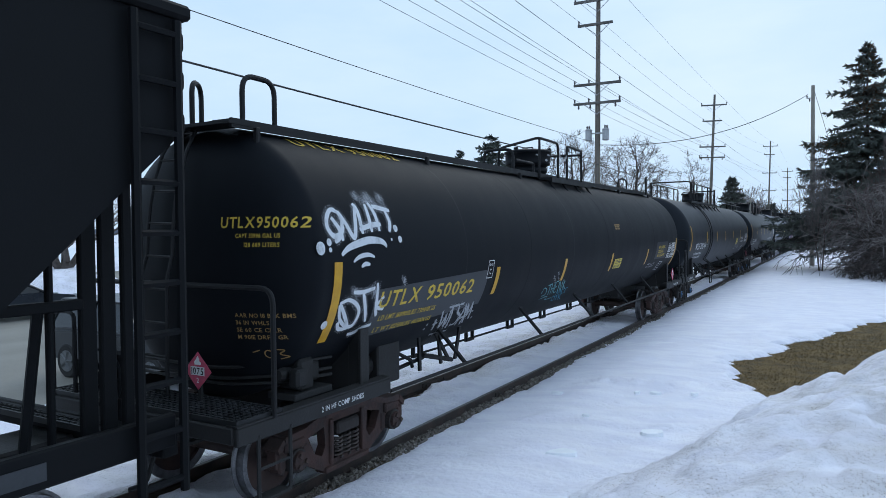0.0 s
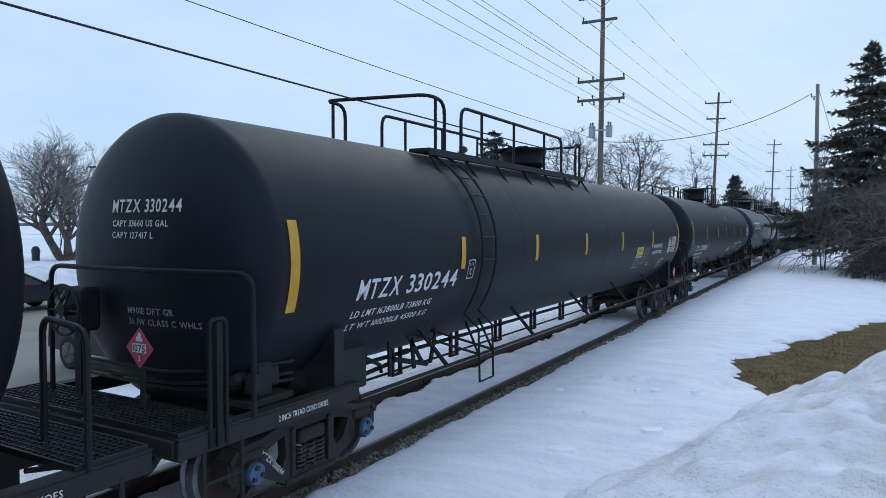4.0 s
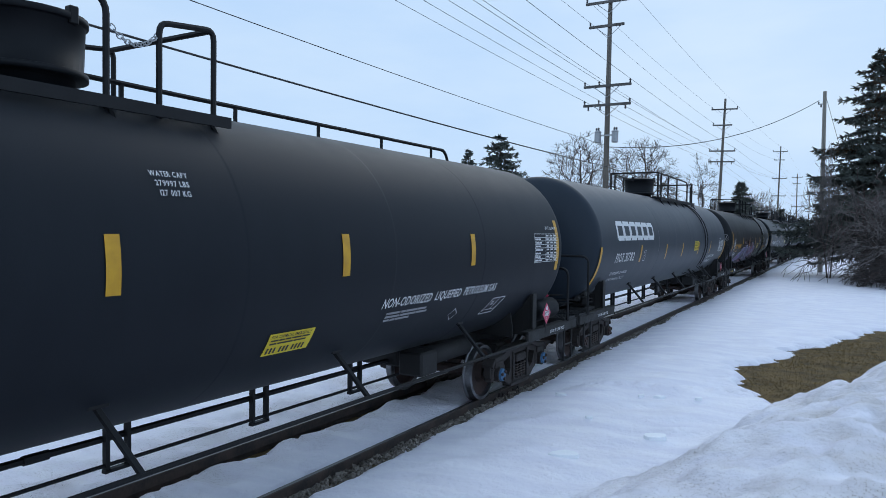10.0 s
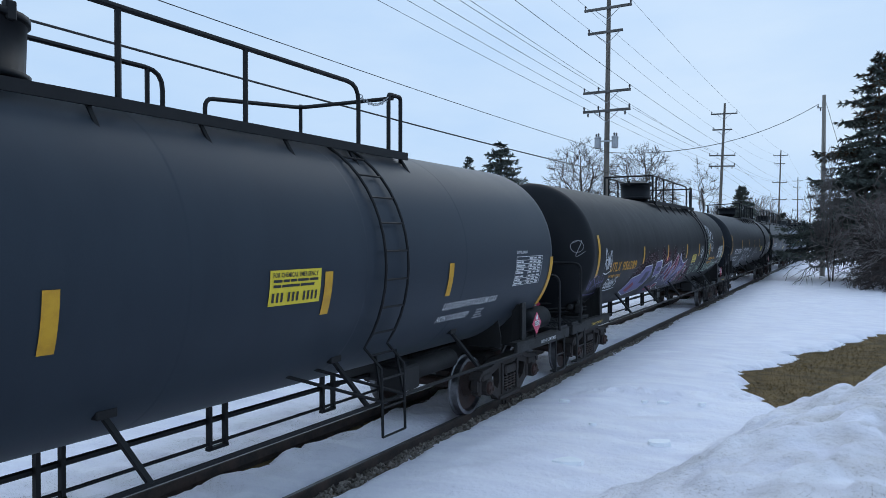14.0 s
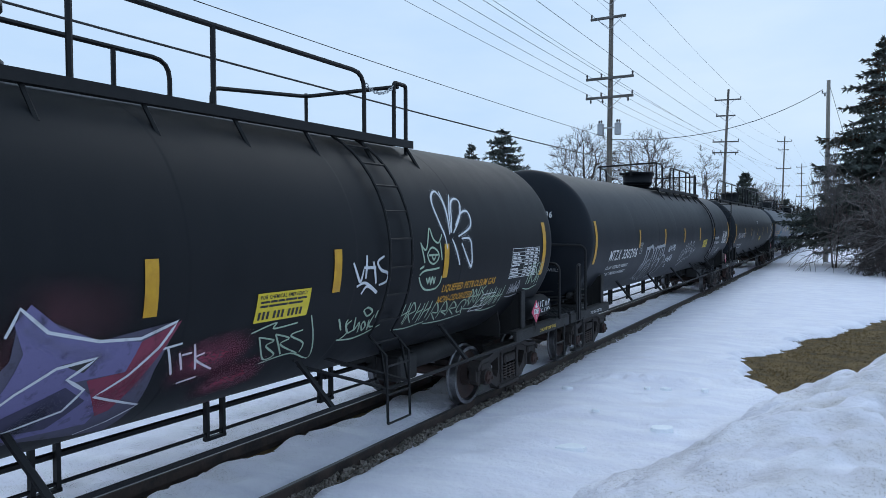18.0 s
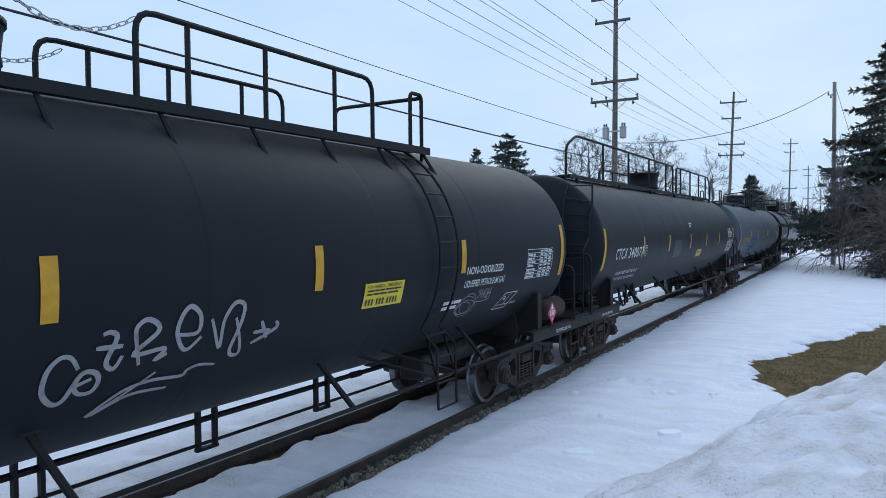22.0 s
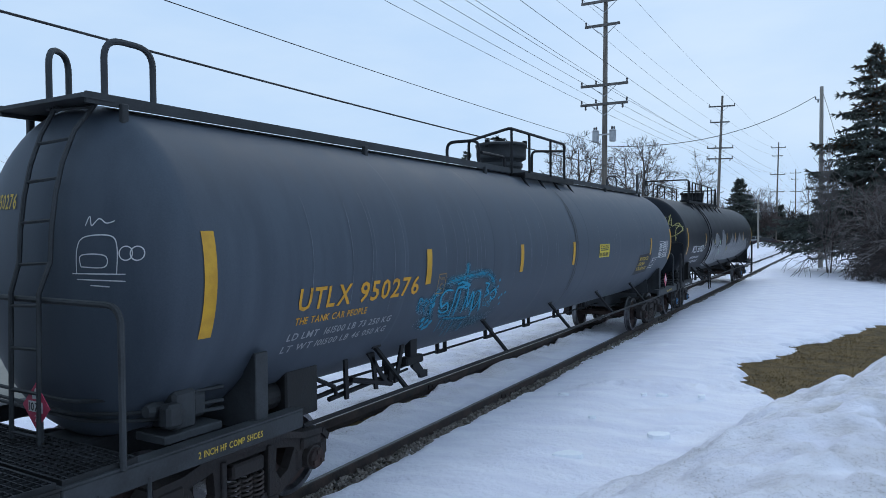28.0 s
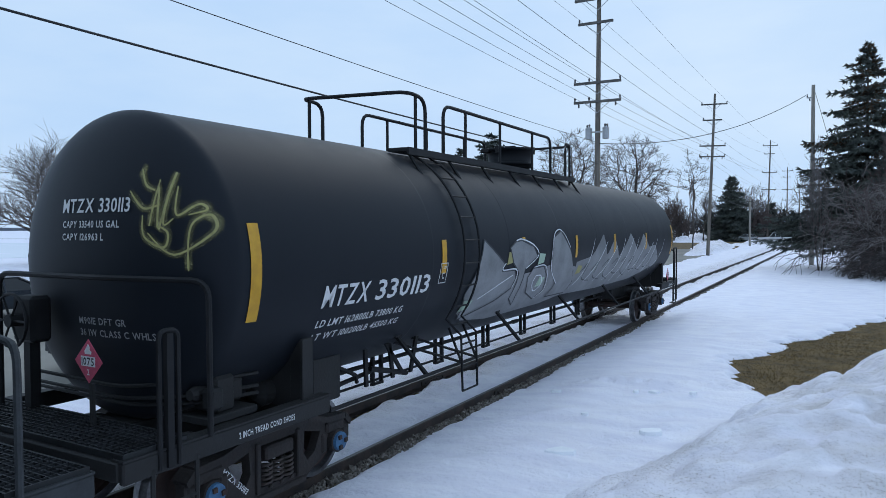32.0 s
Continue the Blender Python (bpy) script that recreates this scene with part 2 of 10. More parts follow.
MISTW = soft_spray("white_spray_mist", (0.30, 0.31, 0.33), (0.48, 0.49, 0.52), 0.62)
MISTC = soft_spray("turquoise_spray_mist", (0.008, 0.15, 0.24), (0.015, 0.25, 0.37), 0.95)
MISTC2 = soft_spray("thin_turquoise_spray_mist", (0.015, 0.13, 0.19), (0.025, 0.20, 0.28), 0.5)
MISTY = soft_spray("olive_spray_mist", (0.20, 0.18, 0.07), (0.33, 0.30, 0.12), 0.7)
MISTG = soft_spray("grey_spray_mist", (0.16, 0.165, 0.175), (0.24, 0.25, 0.265), 0.75)

MISTM = soft_spray("maroon_spray_mist", (0.045, 0.014, 0.020), (0.085, 0.024, 0.035), 0.75)
MISTP = soft_spray("crimson_spray_mist", (0.15, 0.025, 0.050), (0.26, 0.045, 0.09), 0.95)
MISTS = soft_spray("slate_spray_mist", (0.030, 0.032, 0.060), (0.055, 0.058, 0.10), 0.85)
MISTL = soft_spray("lilac_spray_mist", (0.17, 0.16, 0.30), (0.27, 0.25, 0.42), 0.6)

# snow: bright, finely crusted, with grit where the bank was ploughed
SNOW = bpy.data.materials.new("old_crusted_snow")
SNOW.use_nodes = True
sn, sl = SNOW.node_tree.nodes, SNOW.node_tree.links
sb_ = sn["Principled BSDF"]
sco = sn.new("ShaderNodeTexCoord")
at_ = sn.new("ShaderNodeAttribute")
# along the track this mask also greys the snow for the cars' shade
at_.attribute_name = "grit_shade"
s1 = sn.new("ShaderNodeTexNoise")
s1.inputs["Scale"].default_value, s1.inputs["Detail"].default_value = 1.0, 8
s2 = sn.new("ShaderNodeTexNoise")
s2.inputs["Scale"].default_value, s2.inputs["Detail"].default_value = 13.0, 6
s3 = sn.new("ShaderNodeTexVoronoi")
s3.inputs["Scale"].default_value = 90.0
s4 = sn.new("ShaderNodeTexNoise")
s4.inputs["Scale"].default_value, s4.inputs["Detail"].default_value = 1.7, 7
s5 = sn.new("ShaderNodeTexNoise")
s5.inputs["Scale"].default_value, s5.inputs["Detail"].default_value = 60.0, 3
for k in (s1, s2, s3, s4, s5):
    sl.new(sco.outputs["Object"], k.inputs["Vector"])
# wind crust: streaks of cleaner snow across the slope, icy gleam put into colour
smp = sn.new("ShaderNodeMapping")
smp.inputs["Rotation"].default_value, smp.inputs["Scale"].default_value = (0, 0, radians(-28)), (0.85, 3.6, 1.0)
s6 = sn.new("ShaderNodeTexNoise")
s6.inputs["Scale"].default_value, s6.inputs["Detail"].default_value, s6.inputs["Roughness"].default_value = 0.8, 4, 0.55
sl.new(sco.outputs["Object"], smp.inputs["Vector"])
sl.new(smp.outputs["Vector"], s6.inputs["Vector"])
base = sn.new("ShaderNodeValToRGB")
base.color_ramp.elements[0].position, base.color_ramp.elements[1].position = 0.38, 0.66
base.color_ramp.elements[0].color, base.color_ramp.elements[1].color = (0.835, 0.812, 0.895, 1), (0.935, 0.915, 0.970, 1)
sl.new(s6.outputs["Fac"], base.inputs["Fac"])


def math_node(op, a, b=None, c=None):
    k = sn.new("ShaderNodeMath")
    k.operation = op
    k.use_clamp = True
    for i, x in enumerate((a, b, c)):
        if x is None:
            continue
        if isinstance(x, (int, float)):
            k.inputs[i].default_value = x
        else:
            sl.new(x, k.inputs[i])
    return k.outputs[0]


cloudy = math_node("MULTIPLY_ADD", s4.outputs["Fac"], 2.3, -0.68)
scol = sn.new("ShaderNodeSeparateColor")
sl.new(s3.outputs["Color"], scol.inputs["Color"])
few = math_node("MULTIPLY", math_node("POWER", scol.outputs[0], 2.0), 0.50)
speck = math_node("LESS_THAN", s3.outputs["Distance"], math_node("MULTIPLY", few, math_node("ADD", cloudy, 0.3)))
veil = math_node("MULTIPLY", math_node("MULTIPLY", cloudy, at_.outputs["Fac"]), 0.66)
grit_shade = math_node("MULTIPLY", math_node("MULTIPLY", speck, at_.outputs["Fac"]), 1.6)
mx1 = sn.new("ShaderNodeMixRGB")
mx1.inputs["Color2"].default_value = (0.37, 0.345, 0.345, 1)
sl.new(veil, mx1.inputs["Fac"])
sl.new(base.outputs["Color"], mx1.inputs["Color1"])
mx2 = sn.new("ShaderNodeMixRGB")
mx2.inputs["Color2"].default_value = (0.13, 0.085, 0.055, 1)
sl.new(grit_shade, mx2.inputs["Fac"])
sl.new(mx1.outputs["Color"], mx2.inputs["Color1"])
sl.new(mx2.outputs["Color"], sb_.inputs["Base Color"])
srg = sn.new("ShaderNodeMapRange")
srg.inputs["From Min"].default_value, srg.inputs["From Max"].default_value = 0.42, 0.60
srg.inputs["To Min"].default_value, srg.inputs["To Max"].default_value = 0.80, 0.42
sl.new(s4.outputs["Fac"], srg.inputs["Value"])
sl.new(srg.outputs["Result"], sb_.inputs["Roughness"])
sb_.inputs["Specular IOR Level"].default_value = 0.45
hm = sn.new("ShaderNodeMath")
hm.operation = "MULTIPLY_ADD"
hm.inputs[1].default_value = 0.20
sl.new(s5.outputs["Fac"], hm.inputs[0])
sl.new(s2.outputs["Fac"], hm.inputs[2])
hm2 = sn.new("ShaderNodeMath")
hm2.operation = "MULTIPLY_ADD"
hm2.inputs[1].default_value = 0.55
sl.new(s6.outputs["Fac"], hm2.inputs[0])
sl.new(hm.outputs[0], hm2.inputs[2])
sbp = sn.new("ShaderNodeBump")
sbp.inputs["Strength"].default_value, sbp.inputs["Distance"].default_value = 0.60, 0.05
sl.new(hm2.outputs[0], sbp.inputs["Height"])
sl.new(sbp.outputs["Normal"], sb_.inputs["Normal"])


# ---- building helpers ----
def mesh_of(name, bm, *mats, smooth=False):
    me = bpy.data.meshes.new(name)
    bm.to_mesh(me)
    bm.free()
    for m in mats:
        me.materials.append(m)
    if smooth:
        for p in me.polygons:
            p.use_smooth = True
    return me


def raw_mesh(name, verts, faces, *mats, smooth=False):
    me = bpy.data.meshes.new(name)
    me.from_pydata([tuple(v) for v in verts], [], faces)
    for m in mats:
        me.materials.append(m)
    if smooth:
        for p in me.polygons:
            p.use_smooth = True
    return me


def part(name, bm, material, parent, label="", at=None, smooth=False):
    """One mesh object under a thing or under a part; bm is a bmesh or a finished mesh."""
    me = bm if isinstance(bm, bpy.types.Mesh) else mesh_of(name, bm, material, smooth=smooth)
    ob = new(name, me)
    ob.parent = parent
    if at is not None:
        ob.matrix_basis = at
    return tagged(ob, label) if label else ob


def thing(name, label, category, group="", at=None, me=None, kind=""):
    ob = new(name, me)
    if at is not None:
        ob.matrix_basis = at
    return tagged(ob, label, category, group, kind)


def box(bm, x0, x1, y0, y1, z0, z1, bevel=0.0, rot=None):
    vs = [bm.verts.new((x, y, z)) for x in (x0, x1) for y in (y0, y1) for z in (z0, z1)]
    fs = [(0, 1, 3, 2), (4, 6, 7, 5), (0, 4, 5, 1), (2, 3, 7, 6), (0, 2, 6, 4), (1, 5, 7, 3)]
    fs = [bm.faces.new([vs[i] for i in f]) for f in fs]
    if rot is not None:
        bmesh.ops.transform(bm, matrix=rot, verts=vs)
    if bevel:
        es = list({e for f in fs for e in f.edges})
        bmesh.ops.bevel(bm, geom=es, offset=bevel, segments=1, affect="EDGES", profile=0.5)
    return bm


def tube(bm, pts, r, sides=6, closed=False, r2=None):
    """A round bar along a line of points."""
    pts = [Vector(p) for p in pts]
    n = len(pts)
    rings = []
    up0 = None
    for i, p in enumerate(pts):
        a, b = pts[max(i - 1, 0)], pts[min(i + 1, n - 1)]
        if closed:
            a, b = pts[i - 1], pts[(i + 1) % n]
        d = (b - a).normalized() if (b - a).length > 1e-9 else Vector((0, 0, 1))
        if up0 is None:
            up0 = Vector((0, 0, 1)) if abs(d.z) < 0.9 else Vector((1, 0, 0))
        u = (up0 - d * up0.dot(d))
        u = u.normalized() if u.length > 1e-6 else d.orthogonal().normalized()
        up0 = u
        w = d.cross(u)
        rad = r if r2 is None else r + (r2 - r) * i / max(n - 1, 1)
        rings.append([bm.verts.new(p + (u * math.cos(t) + w * math.sin(t)) * rad) for t in [2 * math.pi * k / sides for k in range(sides)]])
    m = n if closed else n - 1
    for i in range(m):
        A, B = rings[i], rings[(i + 1) % n]
        for k in range(sides):
            bm.faces.new((A[k], A[(k + 1) % sides], B[(k + 1) % sides], B[k]))
    if not closed:
        bm.faces.new(rings[0][::-1])
        bm.faces.new(rings[-1])
    return bm


def lathe(bm, prof, axis="y", seg=32, at=(0, 0, 0), mat=None):
    """A turned shape: prof is (along, radius); mat gives each band's slot."""
    at = Vector(at)
    rings = []
    for a, r in prof:
        ring = []
        for k in range(seg):
            t = 2 * math.pi * k / seg
            c, s = math.cos(t) * r, math.sin(t) * r
            v = (a, c, s) if axis == "x" else (c, a, s) if axis == "y" else (c, s, a)
            ring.append(bm.verts.new(at + Vector(v)))
        rings.append(ring)
    for i in range(len(rings) - 1):
        for k in range(seg):
            f = bm.faces.new((rings[i][k], rings[i][(k + 1) % seg], rings[i + 1][(k + 1) % seg], rings[i + 1][k]))
            if mat:
                f.material_index = mat[i]
    for ring, sgn in ((rings[0], -1), (rings[-1], 1)):
        f = bm.faces.new(ring[::sgn])
        if mat:
            f.material_index = mat[0 if sgn < 0 else -1]
    bmesh.ops.recalc_face_normals(bm, faces=bm.faces[:])
    return bm


def plate(bm, outer, holes, thick, plane="yz", at=0.0):
    """A flat piece with holes: outlines in two axes, thick along the third."""
    edges = []
    for loop in [outer, *holes]:
        vs = []
        for a, b in loop:
            v = (at, a, b) if plane == "yz" else (a, at, b) if plane == "xz" else (a, b, at)
            vs.append(bm.verts.new(v))
        edges += [bm.edges.new((vs[i], vs[(i + 1) % len(vs)])) for i in range(len(vs))]
    geo = bmesh.ops.triangle_fill(bm, use_beauty=True, edges=edges)
    fs = [g for g in geo["geom"] if isinstance(g, bmesh.types.BMFace)]
    ext = bmesh.ops.extrude_face_region(bm, geom=fs)
    off = Vector((thick, 0, 0) if plane == "yz" else (0, thick, 0) if plane == "xz" else (0, 0, thick))
    bmesh.ops.translate(bm, vec=off, verts=[g for g in ext["geom"] if isinstance(g, bmesh.types.BMVert)])
    bmesh.ops.recalc_face_normals(bm, faces=bm.faces[:])
    return bm


def arc(c, r, a0, a1, n, u, v):
    """Points of an arc round c in the plane of u and v, degrees."""
    c, u, v = Vector(c), Vector(u), Vector(v)
    return [c + u * r * math.cos(radians(a0 + (a1 - a0) * i / n)) + v * r * math.sin(radians(a0 + (a1 - a0) * i / n)) for i in range(n + 1)]


def bent(pts, r=0.12, n=4):
    """A line of points with its corners rounded."""
    pts = [Vector(p) for p in pts]
    out = [pts[0]]
    for a, b, c in zip(pts, pts[1:], pts[2:]):
        d1, d2 = (a - b), (c - b)
        k = min(r, d1.length * 0.45, d2.length * 0.45)
        p, q = b + d1.normalized() * k, b + d2.normalized() * k
        for i in range(n + 1):
            t = i / n
            out.append(p * (1 - t) ** 2 + b * 2 * t * (1 - t) + q * t * t)
    out.append(pts[-1])
    return out


# letters, taken once from the built-in font and cut so that they can follow a curve
CHARS = "ABCDEFGHIJKLMNOPQRSTUVWXYZ0123456789-.:"
GLYPH = {}


def cut_letters():
    obs = {}
    for ch in CHARS:
        cu = bpy.data.curves.new("letter", "FONT")
        cu.body, cu.size, cu.resolution_u = ch, 1.0, 2
        cu.offset = 0.016
        obs[ch] = new("letter", cu)
    dg = bpy.context.evaluated_depsgraph_get()
    for ch, ob in obs.items():
        me = bpy.data.meshes.new_from_object(ob.evaluated_get(dg))
        bm = bmesh.new()
        bm.from_mesh(me)
        for z in (0.12, 0.24, 0.36, 0.48, 0.6):
            bmesh.ops.bisect_plane(bm, geom=bm.verts[:] + bm.edges[:] + bm.faces[:], plane_co=(0, z, 0), plane_no=(0, 1, 0))
        xs = [v.co.x for v in bm.verts]
        x0, w = min(xs), max(xs) - min(xs)
        for i, v in enumerate(bm.verts):
            v.index = i
        GLYPH[ch] = ([(v.co.x - x0, v.co.y) for v in bm.verts], [[v.index for v in f.verts] for f in bm.faces], w)
        bm.free()
        bpy.data.meshes.remove(me)
        cu = ob.data
        bpy.data.objects.remove(ob)
        bpy.data.curves.remove(cu)


cut_letters()


def lettering(name, text, cap, surf, a, b, material, parent, width=None, bold=0.0, slant=0.0, label=""):
    """Text of that cap height on a surface: surf(along, up) gives the place. width: squeeze to this length."""
    verts, faces, x = [], [], 0.0
    s = cap / 0.70
    lay = []
    for ch in text:
        if ch == " ":
            x += 0.34
            continue
        vs, fs, w = GLYPH[ch]
        lay.append((x, vs, fs))
        x += w + 0.11
    total = max(x - 0.11, 0.01)
    k = (width / (total * s)) if width else 1.0
    if cap >= 0.10:
        for x0, vs, fs in lay:
            one = raw_mesh("letter", [surf(a + (x0 + p) * s * k + slant * q * s, b + q * s) for p, q in vs], fs, material)
            part("letter", one, material, parent, label)
        return
    for x0, vs, fs in lay:
        n = len(verts)
        verts += [surf(a + (x0 + p) * s * k + slant * q * s, b + q * s) for p, q in vs]
        faces += [[n + i for i in f] for f in fs]
    return part(name, raw_mesh(name, verts, faces, material), material, parent, label)


def bars(name, rows, cap, surf, a, b, material, parent, gap=0.6, label="", seed=1):
    """Lines of writing too small to read: short bars, one to a word. rows: the word lengths of each line."""
    verts, faces = [], []
    for j, row in enumerate(rows):
        x, y = a, b - j * cap * (1 + gap)
        for w in row:
            n, m = len(verts), max(1, int(w / 0.12))
            if w > 0:
                for i in range(m + 1):
                    verts += [surf(x + w * i / m, y), surf(x + w * i / m, y + cap)]
                faces += [(n + 2 * i, n + 2 * i + 2, n + 2 * i + 3, n + 2 * i + 1) for i in range(m)]
            x += abs(w) + cap * 0.5
    return part(name, raw_mesh(name, verts, faces, material), material, parent, label)


def smooth_line(pts, n=6, closed=False):
    out, m = [], len(pts)
    P = [Vector((*p, 0)) for p in pts]
    rng = range(m if closed else m - 1)
    for i in rng:
        p0 = P[i - 1] if (i or closed) else P[0]
        p1, p2 = P[i], P[(i + 1) % m]
        p3 = P[(i + 2) % m] if (closed or i + 2 < m) else P[-1]
        for k in range(n):
            t = k / n
            out.append(0.5 * ((2 * p1) + (p2 - p0) * t + (2 * p0 - 5 * p1 + 4 * p2 - p3) * t * t + (3 * p1 - p0 - 3 * p2 + p3) * t ** 3))
    if not closed:
        out.append(P[-1])
    return [(p.x, p.y) for p in out]


def ribbon(verts, faces, pts, w, surf, taper=0.0, lift=0.0):
    """A painted stroke along 2D points on a surface."""
    n, m = len(verts), len(pts)
    for i, p in enumerate(pts):
        a, b = pts[max(i - 1, 0)], pts[min(i + 1, m - 1)]
        dx, dy = b[0] - a[0], b[1] - a[1]
        L = math.hypot(dx, dy) or 1.0
        t = i / max(m - 1, 1)
        h = w / 2 * (1 - taper * abs(2 * t - 1) ** 2)
        verts += [surf(p[0] - dy / L * h, p[1] + dx / L * h, lift), surf(p[0] + dy / L * h, p[1] - dx / L * h, lift)]
    faces += [(n + 2 * i, n + 2 * i + 1, n + 2 * i + 3, n + 2 * i + 2) for i in range(m - 1)]


def strokes(name, lines, w, surf, a, b, s, material, parent, label="", taper=0.5, sharp=False, lift=0.0):
    """Spray strokes: lists of points in a unit frame, scaled by s (or sx, sy) and set at (a, b)."""
    sx, sy = s if isinstance(s, tuple) else (s, s)
    for ln in lines:
        verts, faces = [], []
        q = [(a + x * sx, b + y * sy) for x, y in ln]
        if not sharp:
            q = smooth_line(q)
        else:
            q = [tuple(p0[i] + (p1[i] - p0[i]) * k / 3 for i in (0, 1)) for p0, p1 in zip(q, q[1:]) for k in range(3)] + [q[-1]]
        ribbon(verts, faces, q, w, surf, taper, lift)
        part(name, raw_mesh(name, verts, faces, material), material, parent, label)


def mist(name, lines, w, material, parent, label="", lift=-0.003, surf=None):
    """Soft sprayed strokes, dense along the middle and thin at their edges."""
    for ln in lines:
        verts, faces, fade = [], [], []
        q = smooth_line(ln)
        m = len(q)
        for i, p in enumerate(q):
            a, b = q[max(i - 1, 0)], q[min(i + 1, m - 1)]
            dx, dy = b[0] - a[0], b[1] - a[1]
            d = math.hypot(dx, dy) or 1.0
            e = min(i, m - 1 - i) / max(m - 1, 1)
            end = min(1.0, 0.15 + 4.0 * e) if w < 0.2 else math.sin(min(1.0, 2.2 * e) * math.pi / 2) ** 2
            for k, f in ((-1, 0.0), (-0.5, 0.55), (0, 1.0), (0.5, 0.55), (1, 0.0)):
                verts.append((surf or side)(p[0] - dy / d * w / 2 * k, p[1] + dx / d * w / 2 * k, lift))
                fade.append(f * end)
        faces += [(5 * i + k, 5 * i + k + 1, 5 * i + k + 6, 5 * i + k + 5) for i in range(m - 1) for k in range(4)]
        me = raw_mesh(name, verts, faces, material)
        me.attributes.new("fade", "FLOAT", "POINT").data.foreach_set("value", fade)
        part(name, me, material, parent, label)


def patch_between(name, lo, hi, surf, a0, a1, step, rows, material, parent, label="", lift=0.0):
    """A filled painted field between a lower and an upper line."""
    verts, faces = [], []
    n = max(2, int((a1 - a0) / step))
    for i in range(n + 1):
        a = a0 + (a1 - a0) * i / n
        y0, y1 = lo(a), hi(a)
        verts += [surf(a, y0 + (y1 - y0) * k / rows, lift) for k in range(rows + 1)]
    for i in range(n):
        for k in range(rows):
            p = i * (rows + 1) + k
            faces.append((p, p + rows + 1, p + rows + 2, p + 1))
    return part(name, raw_mesh(name, verts, faces, material), material, parent, label)


def zigzag(pts):
    """Straight pieces through (a, value) pairs."""
    def f(a):
        for (a0, v0), (a1, v1) in zip(pts, pts[1:]):
            if a <= a1:
                return v0 + (v1 - v0) * max(0.0, (a - a0)) / (a1 - a0)
        return pts[-1][1]
    return f


# ---- the ground ----
def lattice(seed):
    return np.random.RandomState(seed).rand(256, 256)


def soft_noise(x, y, scale, seed):
    """Smooth noise in -1..1 on arrays."""
    L = lattice(seed)
    u, v = np.asarray(x) / scale + 57.3, np.asarray(y) / scale + 91.7
    i, j = np.floor(u).astype(int), np.floor(v).astype(int)
    a, b = u - i, v - j
    a, b = a * a * (3 - 2 * a), b * b * (3 - 2 * b)
    i0, i1, j0, j1 = i % 256, (i + 1) % 256, j % 256, (j + 1) % 256
    return 2 * ((L[i0, j0] * (1 - a) + L[i1, j0] * a) * (1 - b) + (L[i0, j1] * (1 - a) + L[i1, j1] * a) * b) - 1


def fbm(x, y, scale, seed, octaves=4):
    return sum(soft_noise(x, y, scale / 2 ** k, seed + k) * 0.5 ** k for k in range(octaves))


def ease(t):
    t = np.clip(t, 0, 1)
    return t * t * (3 - 2 * t)


ROAD_X0, ROAD_X1, CROSS_Y0, CROSS_Y1 = -23.0, -6.6, 124.0, 133.0


def ground_z(x, y):
    """Soil level: the track bed, a shallow fall towards the road, level beyond."""
    z = np.where(x > 0, -0.20 + 0.14 * ease((x - 0.9) / 1.6), -0.20 - 0.20 * ease((-x - 1.2) / 3.5))
    z = z - 0.15 * ease((-x - 20) / 20)
    lvl = ease((y - 95) / 25)
    return z * (1 - lvl) + np.where(np.abs(x) < 3, -0.19, -0.12) * lvl + 0.03 * fbm(x, y, 3.0, 11)


def bank_z(x, y):
    """The ploughed bank beside the drive."""
    foot = 3.62 + (y - 7.0) * 0.25 + 0.30 * soft_noise(x, y, 1.2, 31) + 0.08 * soft_noise(x, y, 0.5, 32)
    back = 15.2 + 0.35 * (x - 5.5) + 0.4 * soft_noise(x, y, 1.3, 33)
    s = np.clip((x - foot) / 2.7, 0, 1)
    h = s * (1.45 - 0.45 * s) * (0.22 + 0.78 * ease(s * 2.6)) * ease((back - y) / 1.3)
    # rills run along the bank, with fine crumbs over them
    u, v = x * 0.97 - y * 0.24, x * 0.24 + y * 0.97
    lumps = 0.05 * fbm(x, y, 1.6, 35) + 0.05 * np.abs(fbm(u * 2.4, v * 0.7, 0.8, 39, 3)) + 0.022 * np.clip(fbm(x, y, 0.45, 45, 3), -0.2, 0.6) + 0.045 * fbm(u * 1.6, v * 0.8, 0.24, 43, 3)
    dirt = np.clip(h * 1.2, 0, 1) * (0.72 + 0.5 * ease((x - 4.6) / 1.6)) + 1.6 * np.exp(-((x - 6.35) / 0.35) ** 2 - ((y - 6.6) / 0.55) ** 2)
    return h * 1.28 + np.clip(h * 2.5, 0, 1) * lumps, dirt


